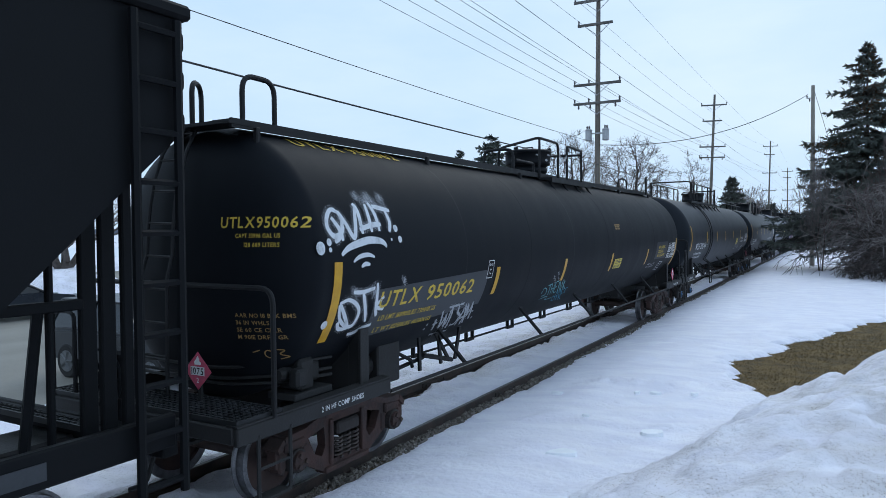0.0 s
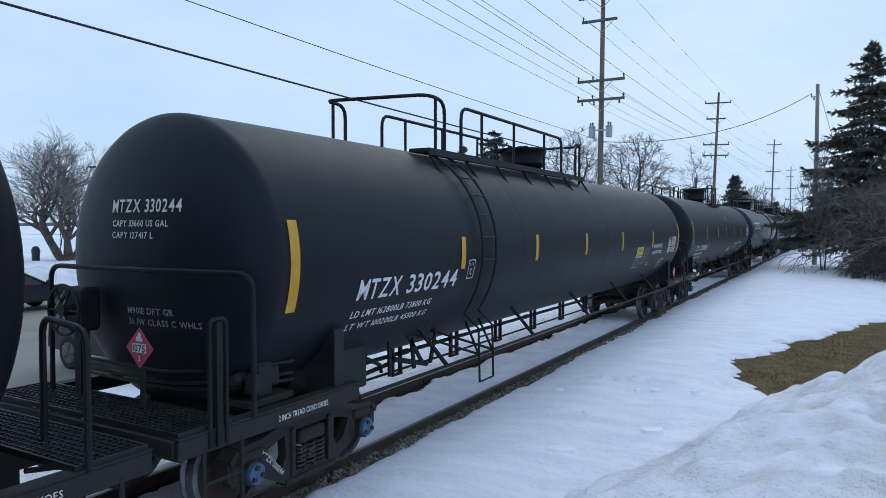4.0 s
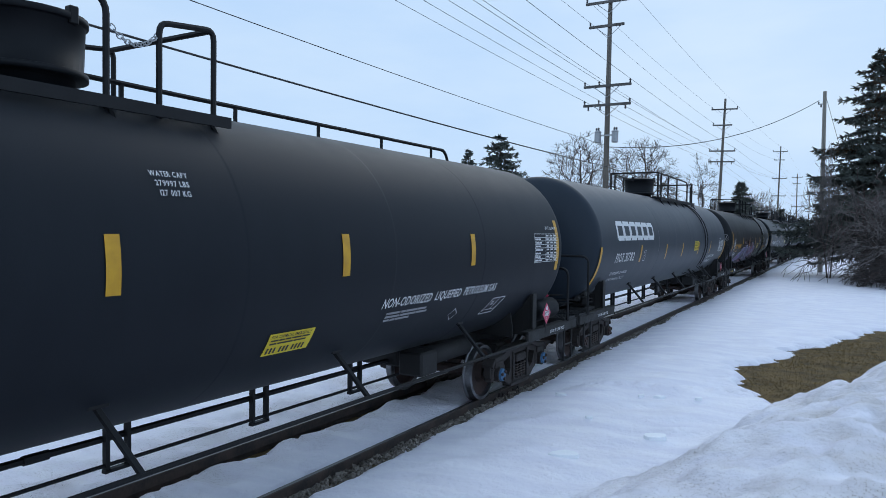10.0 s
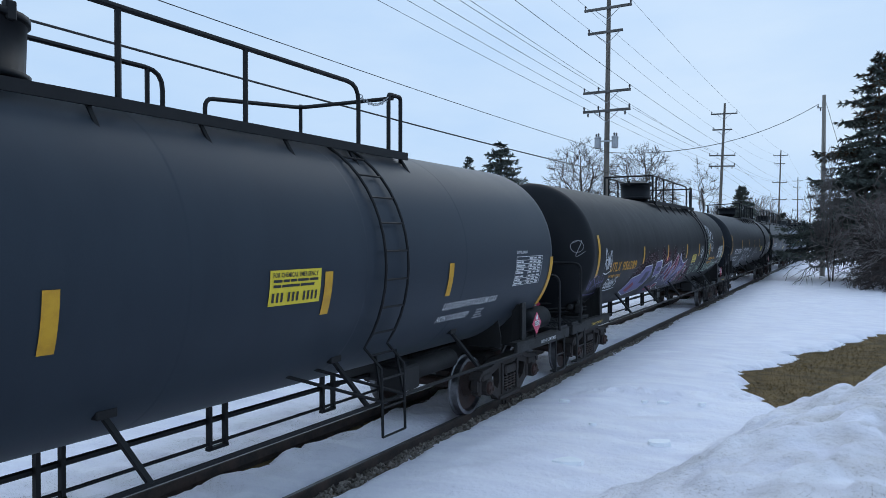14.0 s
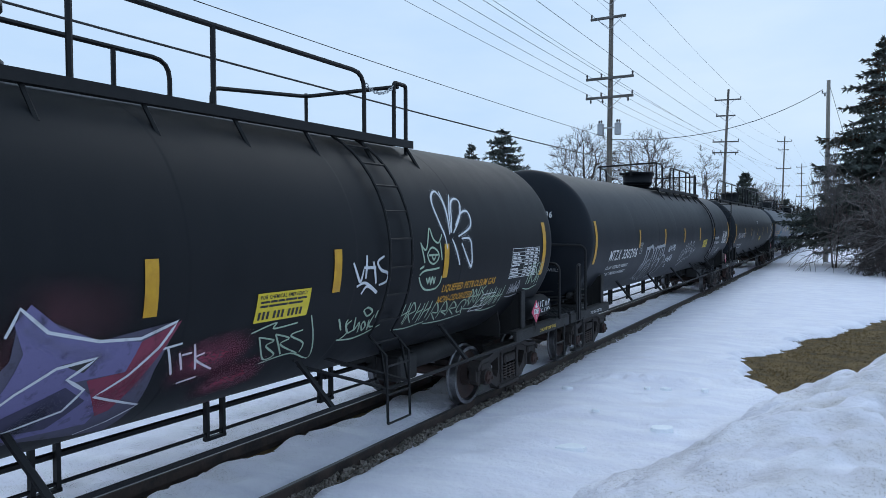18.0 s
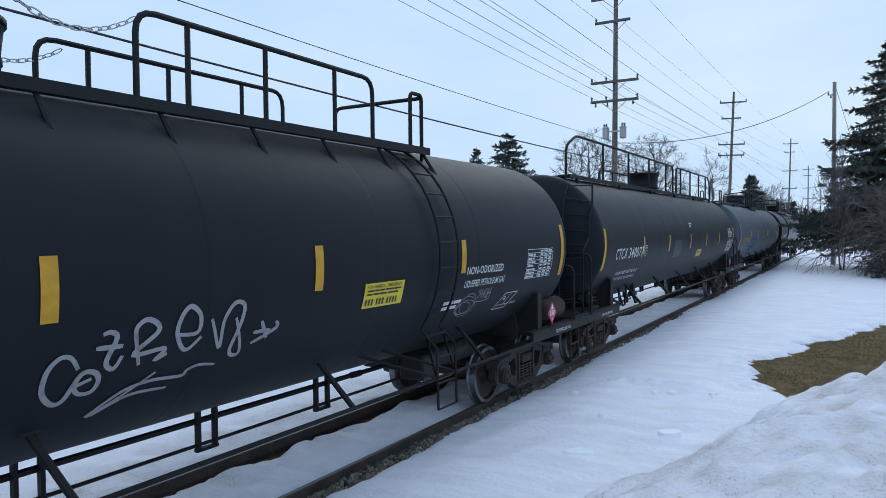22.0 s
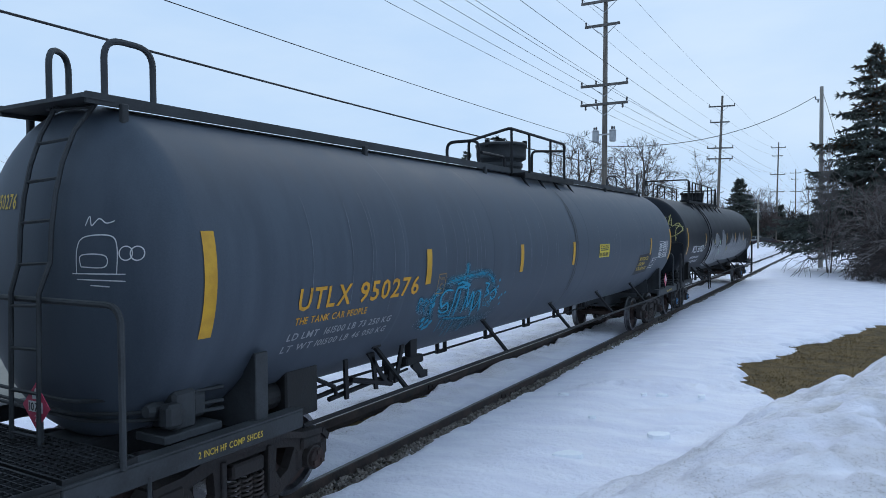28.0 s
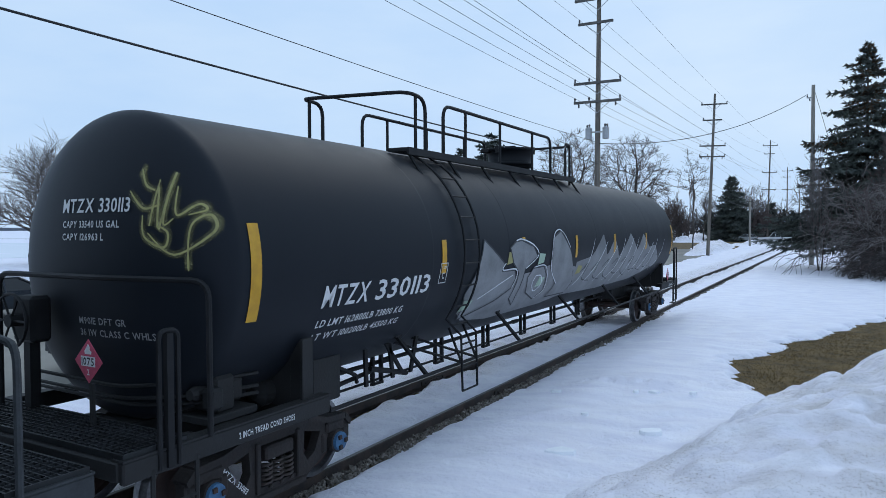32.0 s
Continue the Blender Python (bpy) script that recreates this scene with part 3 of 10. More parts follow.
def snow_z(x, y):
    g = ground_z(x, y)
    n1 = fbm(x, y, 0.9, 41)
    n2 = fbm(x, y, 0.22, 43, 3)
    off = 0.07 * ease((y - 8) / 7)
    right = x - 0.865 + off - 0.07 * n1 - 0.05 * n2
    left = -x - 0.86 - 0.04 * n1
    mid = np.minimum(0.63 + off - x, x + 0.58 + off + 0.09 * n1 + 0.08 * n2)
    d = np.where(x > 0.76, right, np.where(x < -0.76, left, mid))
    # bare grass beside the bank, streaked at its edge
    st = 0.24 * fbm(x * 0.45 + y * 0.1, y * 1.6 - x * 0.5, 1.1, 51) + 0.20 * fbm(x * 0.42 + y * 0.22, y * 1.1 - x * 0.52, 0.34, 53, 3)
    far = ((x - 3.95) * -9.7 + (y - 15.4) * 3.35) / 10.26
    near = ((x - 3.95) * -2.4 + (y - 15.2) * -0.89) / 2.56 + 0.18
    side = x - 16
    d = np.minimum(d, np.maximum(np.maximum(far, near), side) + st)
    # the two roads
    rd = np.maximum(np.maximum(ROAD_X0 - x, x - ROAD_X1), 0) + np.where((x > ROAD_X0) & (x < ROAD_X1), -1, 0)
    cr = np.maximum(np.maximum(CROSS_Y0 - y, y - CROSS_Y1), 0) + np.where((y > CROSS_Y0) & (y < CROSS_Y1), -1, 0)
    e = 0.5 * fbm(x, y, 2.5, 61)
    d = np.minimum(d, np.minimum(np.where(rd < 0, -1, rd * 0.8 - 0.1 + e * 0.6), np.where(cr < 0, -1, cr * 0.8 - 0.1 + e * 0.6)))
    st2 = np.where((x < -38) & (x > -47), -1, 1)
    d = np.minimum(d, st2)
    thick = np.clip(d * 0.55, -0.06, 0.10)
    z = g + thick
    inner = (np.abs(x) < 0.76)
    z = np.where(inner, np.clip(-0.20 + np.clip(d, 0, 1) * 1.1, -0.24, -0.088 + 0.024 * n1 + 0.036 * fbm(x, y, 0.3, 85, 3)), z)
    z = z + np.where((x < -0.9) & (x > -6.5) & (d > 0.05), 0.05 * fbm(x, y, 0.4, 87, 3), 0)
    relief = 0.026 * fbm(x, y, 1.8, 71) + 0.030 * fbm(x * 0.88 * 0.55 + y * 0.47 * 0.55, (y * 0.88 - x * 0.47) * 1.5, 0.42, 75, 3) + 0.045 * np.clip(fbm(x * 0.55, y * 1.3, 2.3, 77, 3) - 0.25, 0, 0.3)
    z = z + np.where((d > 0.1) & ~inner, relief * np.clip(d * 2, 0, 1), 0)
    # thin ledges of refrozen crust, and a trail of old footprints
    for cx, cy, rx, ry, hh in ((4.28, 10.0, 0.62, 0.16, 0.06), (3.66, 9.15, 0.48, 0.14, 0.05), (2.72, 8.2, 0.38, 0.12, 0.04), (3.9, 10.7, 0.5, 0.1, 0.03), (2.3, 9.6, 0.6, 0.1, 0.03)):
        q = 1 - (((x - cx) * 0.88 + (y - cy) * 0.47) / rx) ** 2 - (((y - cy) * 0.88 - (x - cx) * 0.47) / ry) ** 2
        z = z + hh * np.clip(q, 0, 1) ** 0.7
    for k in range(11):
        cx, cy = 1.75 + 0.30 * k + 0.05 * (k % 3), 12.15 + 0.10 * k + 0.09 * (k % 2)
        q = ((x - cx) / 0.13) ** 2 + ((y - cy) / 0.10) ** 2
        z = z + np.where(x < 5.2, 0.045 * (np.exp(-((np.sqrt(q) - 1.3) / 0.45) ** 2) - 1.1 * np.exp(-q)), 0)
    b, h = bank_z(x, y)
    z = z + np.where(x > 1.5, b, 0)
    # heaps ploughed along the road and the crossing
    for cx, cy, rx, ry, hh in ((-19.2, 158, 3.0, 22, 1.7), (-7.9, 94, 1.7, 15, 1.0), (-9.6, 108, 2.6, 9, 1.1), (-26.5, 112, 2.5, 9, 1.2), (-28.5, 21, 4.0, 3.2, 1.15), (-26, 36, 2.5, 9, 0.7), (-5.2, 119, 3.5, 3, 0.8), (-26, -10, 2.5, 12, 0.7), (10, 121, 6, 2.5, 0.7), (-30, 139, 14, 3, 0.9), (14, 139, 12, 3, 0.8)):
        q = 1 - ((x - cx) / rx) ** 2 - ((y - cy) / ry) ** 2
        z = z + np.clip(q, 0, 1) ** 0.6 * hh * (0.85 + 0.3 * fbm(x, y, 1.6, 81))
        h = np.maximum(h, np.clip(q * 3, 0, 1) * 0.7)
    # soot and grit thrown out beside the track, the cars' shade painted in too
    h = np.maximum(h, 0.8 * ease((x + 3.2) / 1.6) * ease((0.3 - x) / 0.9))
    return z, h


def spaced(*runs):
    """Grid lines: (start, end, first step, last step) runs."""
    out = []
    for a, b, s0, s1 in runs:
        p = a
        while p < b:
            out.append(p)
            p += s0 + (s1 - s0) * (p - a) / (b - a)
    out.append(runs[-1][1])
    return np.array(out)


def sheet(name, xs, ys, fun, material):
    X, Y = np.meshgrid(xs, ys, indexing="ij")
    got = fun(X.ravel(), Y.ravel())
    z, extra = got if isinstance(got, tuple) else (got, None)
    nx, ny = len(xs), len(ys)
    idx = np.arange(nx * ny).reshape(nx, ny)
    q = np.stack([idx[:-1, :-1], idx[1:, :-1], idx[1:, 1:], idx[:-1, 1:]], -1).reshape(-1, 4)
    me = bpy.data.meshes.new(name)
    me.vertices.add(nx * ny)
    me.vertices.foreach_set("co", np.stack([X.ravel(), Y.ravel(), z], -1).ravel())
    me.loops.add(q.size)
    me.loops.foreach_set("vertex_index", q.ravel())
    me.polygons.add(len(q))
    me.polygons.foreach_set("loop_start", np.arange(len(q)) * 4)
    me.polygons.foreach_set("use_smooth", np.ones(len(q), bool))
    if extra is not None:
        me.attributes.new("grit_shade", "FLOAT", "POINT").data.foreach_set("value", extra.astype(np.float32))
    me.update()
    me.validate()
    me.materials.append(material)
    return new(name, me)


gx = spaced((-4500, -300, 900, 60), (-300, -40, 30, 6), (-40, 30, 1.2, 1.2), (30, 300, 6, 40), (300, 4500, 100, 900))
gy = spaced((-4500, -100, 900, 40), (-100, 200, 1.5, 1.5), (200, 900, 4, 60), (900, 4800, 100, 900))
tagged(sheet("ground", gx, gy, ground_z, TURF), "brown winter turf and soil under the snow", "ground", kind="structure")
sx_ = spaced((-4500, -300, 900, 80), (-300, -40, 30, 3), (-40, -8, 1.0, 0.5), (-8, -2, 0.4, 0.14), (-2, 2, 0.06, 0.06), (2, 3.6, 0.085, 0.08), (3.6, 9, 0.06, 0.08), (9, 20, 0.15, 0.6), (20, 300, 1, 40), (300, 4500, 100, 900))
sy_ = spaced((-4500, -100, 900, 40), (-100, 3, 12, 0.4), (3, 14, 0.09, 0.09), (14, 16, 0.06, 0.05), (16, 24, 0.05, 0.09), (24, 30, 0.09, 0.2), (30, 60, 0.2, 0.6), (60, 180, 0.6, 1.5), (180, 900, 2, 60), (900, 4800, 100, 900))
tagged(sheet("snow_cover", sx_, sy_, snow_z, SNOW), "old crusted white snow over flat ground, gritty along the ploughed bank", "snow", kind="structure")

bm = bmesh.new()
box(bm, ROAD_X0 - 0.6, ROAD_X1 + 0.5, -120, 900, -0.6, -0.345)
tagged(new("road", mesh_of("road", bm, ROAD)), "dry salt-bleached asphalt street beside the railway", "road", kind="structure")
bm = bmesh.new()
box(bm, -47.5, -37.5, -120, 900, -0.8, -0.42)
tagged(new("road", mesh_of("road", bm, ROAD)), "grey lakeside street beyond the snow heaps", "road", kind="structure")
bm = bmesh.new()
for a, b in ((ROAD_X1 + 0.5, -0.86), (-0.64, 0.64), (0.86, 200)):
    box(bm, a, b, CROSS_Y0 - 0.4, CROSS_Y1 + 0.4, -0.5, -0.035)
tagged(new("road", mesh_of("road", bm, ROAD)), "wet grey street crossing the track", "road", kind="structure")
bm = bmesh.new()
box(bm, -4400, -78, -4400, 4700, -1.2, -0.42)
tagged(new("water", mesh_of("water", bm, ICE)), "frozen lake under flat white snow", "lake", kind="structure")

# the far shore, a low dark rise along the horizon
bm = bmesh.new()
prev = None
for i in range(121):
    a = radians(30 + i * 1.2)
    r, h = 3300, 16 + 9 * noise.noise((i * 0.21, 3.1, 0)) + 3 * noise.noise((i * 1.3, 7, 0))
    p = (-math.sin(a) * r, math.cos(a) * r)
    cur = (bm.verts.new((*p, -3)), bm.verts.new((p[0] * 1.002, p[1] * 1.002, h)))
    if prev:
        bm.faces.new((prev[0], cur[0], cur[1], prev[1]))
    prev = cur
tagged(new("backdrop", mesh_of("backdrop", bm, SHORE)), "low hazy far shore across the frozen lake", "shore", kind="structure")


# shards of refrozen crust lying on the snow, their sky glint put into white
CRUST = paint("clean_crust_with_glint", (0.90, 0.91, 0.94), (0.95, 0.96, 0.98), 7.0, 0.35, 0.6, bump=0.3, fine=30)
rgc = random.Random(14)
for cx, cy, length, width, turn in ((3.85, 9.35, 0.50, 0.20, 32), (3.03, 8.08, 0.48, 0.24, 26), (3.33, 11.86, 0.26, 0.12, 20), (3.94, 12.01, 0.20, 0.10, 40), (1.87, 11.1, 0.24, 0.10, 10), (3.05, 11.75, 0.18, 0.09, 60), (2.75, 9.9, 0.16, 0.08, 15)):
    bm = bmesh.new()
    rim = []
    for k in range(9):
        t = 2 * math.pi * k / 9
        q = rgc.uniform(0.6, 1.0)
        rim.append((0.5 * length * q * math.cos(t), 0.5 * width * q * math.sin(t)))
    hi = [bm.verts.new((x * 0.9, y * 0.9, 0.035 + 0.09 * y)) for x, y in rim]
    lo = [bm.verts.new((x, y, -0.05)) for x, y in rim]
    bm.faces.new(hi)
    for k in range(9):
        bm.faces.new((lo[k], lo[(k + 1) % 9], hi[(k + 1) % 9], hi[k]))
    z = float(snow_z(np.array([cx]), np.array([cy]))[0][0])
    slab = thing("ice_shard", "thin bright shard of refrozen snow crust on the snow", "ice", "ice shards on the snow", pose(cx, cy, z + 0.01, 0, 0, turn), mesh_of("ice_shard", bm, CRUST))


# ---- the track ----
def rail_mesh(y0, y1):
    bm = bmesh.new()
    prof = [(-0.066, -0.175), (0.066, -0.175), (0.066, -0.162), (0.012, -0.135), (0.010, -0.045), (0.036, -0.036), (0.036, -0.008), (0.026, 0.0), (-0.026, 0.0), (-0.036, -0.008), (-0.036, -0.036), (-0.010, -0.045), (-0.012, -0.135), (-0.066, -0.162)]
    ys = np.arange(y0, y1 + 0.1, 11.9)
    rings = [[bm.verts.new((x, y, z)) for x, z in prof] for y in ys]
    for A, B in zip(rings, rings[1:]):
        for k in range(len(prof)):
            f = bm.faces.new((A[k], A[(k + 1) % len(prof)], B[(k + 1) % len(prof)], B[k]))
            f.material_index = 1 if k == 7 else 0
    bmesh.ops.recalc_face_normals(bm, faces=bm.faces[:])
    return mesh_of("rail", bm, RAIL, RAILTOP)


rail_me = rail_mesh(-60, 700)
joint_bm = bmesh.new()
for s in (-1, 1):
    box(joint_bm, s * 0.012, s * 0.034, -0.45, 0.45, -0.13, -0.05)
    for k in range(4):
        box(joint_bm, s * 0.034, s * 0.05, -0.35 + 0.22 * k, -0.31 + 0.22 * k, -0.11, -0.07)
joint_me = mesh_of("joint_bar", joint_bm, RAIL)
for s in (-1, 1):
    rl = thing("rail", "dark worn steel running rail edged with snow", "rail", "rails of the track", pose(0.7525 * s, 0, 0), rail_me)
    for i in range(14):
        ob = part("joint_bar", joint_me, RAIL, rl, at=pose(0, -48.1 + 11.9 * i, 0))

tie_bm = bmesh.new()
box(tie_bm, -1.30, 1.30, -0.115, 0.115, -0.36, -0.178, 0.012)
tie_me = mesh_of("railroad_tie", tie_bm, TIE)
rnd = random.Random(4)
for i in range(140):
    thing("railroad_tie", "weathered dark wooden tie half buried in snow", "tie", "ties of the track", pose(rnd.uniform(-0.03, 0.03), -6 + 0.53 * i, 0, 0, 0, rnd.uniform(-1, 1)), tie_me)

# crushed stone along the outside of the rails
rs = np.random.RandomState(7)
vs, fs = [], []
for k in range(5200):
    side = k % 8 != 0
    y = 3.5 + 57 * rs.rand() ** 1.7
    x = 0.81 + 0.20 * rs.rand() ** 1.3 if side else -0.82 - 0.25 * rs.rand()
    z = -0.185 + 0.05 * rs.rand() + (0.03 if side else 0)
    s = 0.018 + 0.024 * rs.rand()
    R = Euler(rs.rand(3) * 6.28).to_matrix()
    n = len(vs)
    for c in ((1, 0, 0), (-1, 0, 0), (0, 1, 0), (0, -1, 0), (0, 0, 1), (0, 0, -1)):
        p = R @ Vector(c) * s * (0.7 + 0.5 * rs.rand())
        vs.append((x + p.x, y + p.y, z + p.z))
    fs += [(n, n + 2, n + 4), (n + 2, n + 1, n + 4), (n + 1, n + 3, n + 4), (n + 3, n, n + 4), (n + 2, n, n + 5), (n + 1, n + 2, n + 5), (n + 3, n + 1, n + 5), (n, n + 3, n + 5)]
tagged(new("ballast", raw_mesh("ballast", vs, fs, STONE)), "brown crushed stone ballast beside the rail", "gravel", kind="stuff")
bm = bmesh.new()
for a, b in ((-1.25, -0.70), (0.70, 1.45)):
    box(bm, a, b, -60, 123, -0.5, -0.188)
tagged(new("ballast_bed", mesh_of("ballast_bed", bm, STONE)), "dark wet ballast bed along the rails", "gravel", kind="structure")

# dry grass of the bare patch
vs, fs = [], []
bx, by = 3.8 + 9.5 * rs.rand(170000), 13.0 + 15 * rs.rand(170000)
zs_, _ = snow_z(bx, by)
zg_ = ground_z(bx, by)
keep = np.nonzero(zs_ < zg_ + 0.015)[0][:48000]
for i in keep:
    a, h, w = rs.rand() * 6.28, 0.012 + 0.03 * rs.rand(), 0.004 + 0.006 * rs.rand()
    lx, ly = rs.randn() * 0.04, rs.randn() * 0.04
    n = len(vs)
    vs += [(bx[i] - w * math.cos(a), by[i] - w * math.sin(a), zg_[i] - 0.01), (bx[i] + w * math.cos(a), by[i] + w * math.sin(a), zg_[i] - 0.01), (bx[i] + lx, by[i] + ly, zg_[i] + h)]
    fs.append((n, n + 1, n + 2))
tagged(new("grass", raw_mesh("grass", vs, fs, BLADE)), "matted yellow-brown winter grass in a thawed patch", "grass", kind="stuff")


# ---- trees ----
def sticks(segs, sides=4):
    """Tapered sticks as one mesh: (p, q, r0, r1) rows."""
    segs = [s for s in segs]
    P = np.array([s[0] for s in segs], float)
    Q = np.array([s[1] for s in segs], float)
    R0 = np.array([s[2] for s in segs])[:, None]
    R1 = np.array([s[3] for s in segs])[:, None]
    D = Q - P
    D /= np.linalg.norm(D, axis=1, keepdims=True) + 1e-9
    ref = np.where(np.abs(D[:, 2:3]) < 0.9, np.array([[0, 0, 1.0]]), np.array([[1.0, 0, 0]]))
    U = np.cross(D, ref)
    U /= np.linalg.norm(U, axis=1, keepdims=True)
    W = np.cross(D, U)
    vs = []
    for base, rad in ((P, R0), (Q, R1)):
        for k in range(sides):
            t = 2 * math.pi * k / sides
            vs.append(base + (U * math.cos(t) + W * math.sin(t)) * rad)
    V = np.stack(vs, 1).reshape(-1, 3)
    n = np.arange(len(segs))[:, None] * 2 * sides
    F = np.concatenate([np.stack([n[:, 0] + k, n[:, 0] + (k + 1) % sides, n[:, 0] + sides + (k + 1) % sides, n[:, 0] + sides + k], 1) for k in range(sides)])
    return V, F


def np_mesh(name, V, F, *mats):
    me = bpy.data.meshes.new(name)
    k = F.shape[1]
    me.vertices.add(len(V))
    me.vertices.foreach_set("co", np.ascontiguousarray(V, dtype=np.float32).ravel())
    me.loops.add(F.size)
    me.loops.foreach_set("vertex_index", np.ascontiguousarray(F, dtype=np.int32).ravel())
    me.polygons.add(len(F))
    me.polygons.foreach_set("loop_start", np.arange(len(F), dtype=np.int32) * k)
    me.update()
    for m in mats:
        me.materials.append(m)
    return me


def bare_segs(rg, height, spread, depth, fork, trunk_r, low, wild, stems, lean, lift, droop):
    """Branch pieces of a leafless tree as (p, q, r0, r1)."""
    out = []

    def grow(p, d, length, r, k):
        n = 3 if k < depth - 1 else 2
        q = p
        for i in range(n):
            g = lift if k < depth - 1 else lift - droop
            d = (d + Vector((rg.gauss(0, wild), rg.gauss(0, wild), g + rg.gauss(0, wild * 0.6)))).normalized()
            e = q + d * length / n
            ra, rb = r * (1 - 0.35 * i / n), r * (1 - 0.35 * (i + 1) / n)
            out.append((tuple(q), tuple(e), ra, rb))
            q = e
            if k < depth and (i > 0 or k > 1) and rg.random() < 0.75:
                side_shoot(q, d, length, rb, k)
        if k < depth:
            for _ in range(fork):
                side_shoot(q, d, length, r * 0.65, k)

    def side_shoot(q, d, length, r, k):
        ax = Vector((rg.gauss(0, 1), rg.gauss(0, 1), rg.gauss(0, 1)))
        ax = (ax - d * ax.dot(d)).normalized()
        nd = (d + ax * spread * rg.uniform(0.5, 1.3)).normalized()
        grow(q, nd, length * rg.uniform(0.55, 0.85), r * rg.uniform(0.62, 0.85), k + 1)

    for s in range(stems):
        a = 6.283 * (s + rg.uniform(-0.25, 0.25)) / stems
        l = lean * rg.uniform(0.5, 1.2)
        d0 = Vector((math.cos(a) * l, math.sin(a) * l, 1)).normalized()
        grow(Vector((0.12 * math.cos(a), 0.12 * math.sin(a), -0.25)) if stems > 1 else Vector((0, 0, -0.25)), d0, height * low * rg.uniform(0.8, 1.1), trunk_r, 0)
    return out


def round_segs(seed, height, radius, low, points=900, step=0.34):
    """Branches that grow towards points filling a domed crown, as (p, q, r0, r1)."""
    rs = np.random.RandomState(seed)
    A = rs.normal(size=(points * 3, 3))
    A *= (rs.rand(len(A), 1) ** 0.30) / np.linalg.norm(A, axis=1, keepdims=True)
    A = A[A[:, 2] > -0.62][:points]
    k = step / 0.34
    mid = height * (low + (1 - low) * 0.42)
    A = A * np.array([radius, radius, height - mid]) + np.array([0, 0, mid])
    A[:, 2] = np.where(A[:, 2] < mid, mid - (mid - A[:, 2]) * 0.8, A[:, 2])
    A += rs.normal(size=A.shape) * 0.25 * k
    N = [np.array([0, 0, -0.3])]
    par = [-1]
    for i in range(int(height * low * 0.75 / step)):
        N.append(N[-1] + np.array([rs.normal(0, 0.06), rs.normal(0, 0.06), 1.0]) * step)
        par.append(len(N) - 2)
    live = np.ones(len(A), bool)
    best, near = np.full(len(A), 1e9), np.zeros(len(A), int)
    fresh = list(range(len(N)))
    for _ in range(140):
        for j in fresh:
            d = np.linalg.norm(A - N[j], axis=1)
            m = d < best
            best[m], near[m] = d[m], j
        live &= best > step * 1.5
        if not live.any() or not fresh:
            break
        fresh = []
        for j in np.unique(near[live]):
            if par.count(j) > 2:
                live &= near != j
                continue
            w = A[live & (near == j)] - N[j]
            v = (w / np.linalg.norm(w, axis=1, keepdims=True)).mean(0)
            back = N[j] - N[par[j]] if par[j] >= 0 else np.array([0, 0, 1.0])
            v = v / (np.linalg.norm(v) + 1e-6) + 0.35 * back / np.linalg.norm(back) + rs.normal(0, 0.16, 3)
            fresh.append(len(N))
            N.append(N[j] + v / np.linalg.norm(v) * step)
            par.append(j)
    n = len(N)
    kids = np.zeros(n, int)
    for j in par[1:]:
        kids[j] += 1
    # thin last twigs, sweeping outwards
    base = n
    for j in range(base):
        if kids[j] < 2 and j > 8:
            out = N[j] - np.array([0, 0, mid * 0.8])
            out = out / np.linalg.norm(out)
            for _ in range(5 if kids[j] == 0 else 1):
                d, p, last = out + rs.normal(0, 0.55, 3), N[j], j
                for _ in range(2):
                    d = d / np.linalg.norm(d) + np.array([0, 0, -0.12])
                    p = p + d * 0.52 * k * rs.uniform(0.5, 1.3)
                    N.append(p)
                    par.append(last)
                    last = len(N) - 1
    r = np.zeros(len(N))
    for j in range(len(N) - 1, 0, -1):
        r[j] = max(r[j], 0.00004)
        r[par[j]] += r[j]
    r = np.sqrt(r) * 1.0
    return [(tuple(N[par[j]]), tuple(N[j]), min(r[par[j]], r[j] * 1.6), r[j]) for j in range(1, len(N))]


def round_tree(label, x, y, z, height, radius, seed, low=0.25, tw=0.011, points=900, step=0.34, thick=1.0, material=None):
    """A leafless tree with a full, rounded crown."""
    segs = [(p, q, max(a * thick, tw), max(b * thick, tw * 0.8)) for p, q, a, b in round_segs(seed, height, radius, low, points, step)]
    tree = thing("bare_tree", label, "tree", at=pose(x, y, z))
    for nm, some, sides, m in (("trunk", [s for s in segs if s[2] > 0.07 * thick], 6, BARK), ("crown", [s for s in segs if s[2] <= 0.07 * thick], 3, material or TWIG)):
        V, F = sticks(some, sides)
        tagged(part(nm, np_mesh(nm, V, F, m), m, tree), kind="stuff")
    return tree


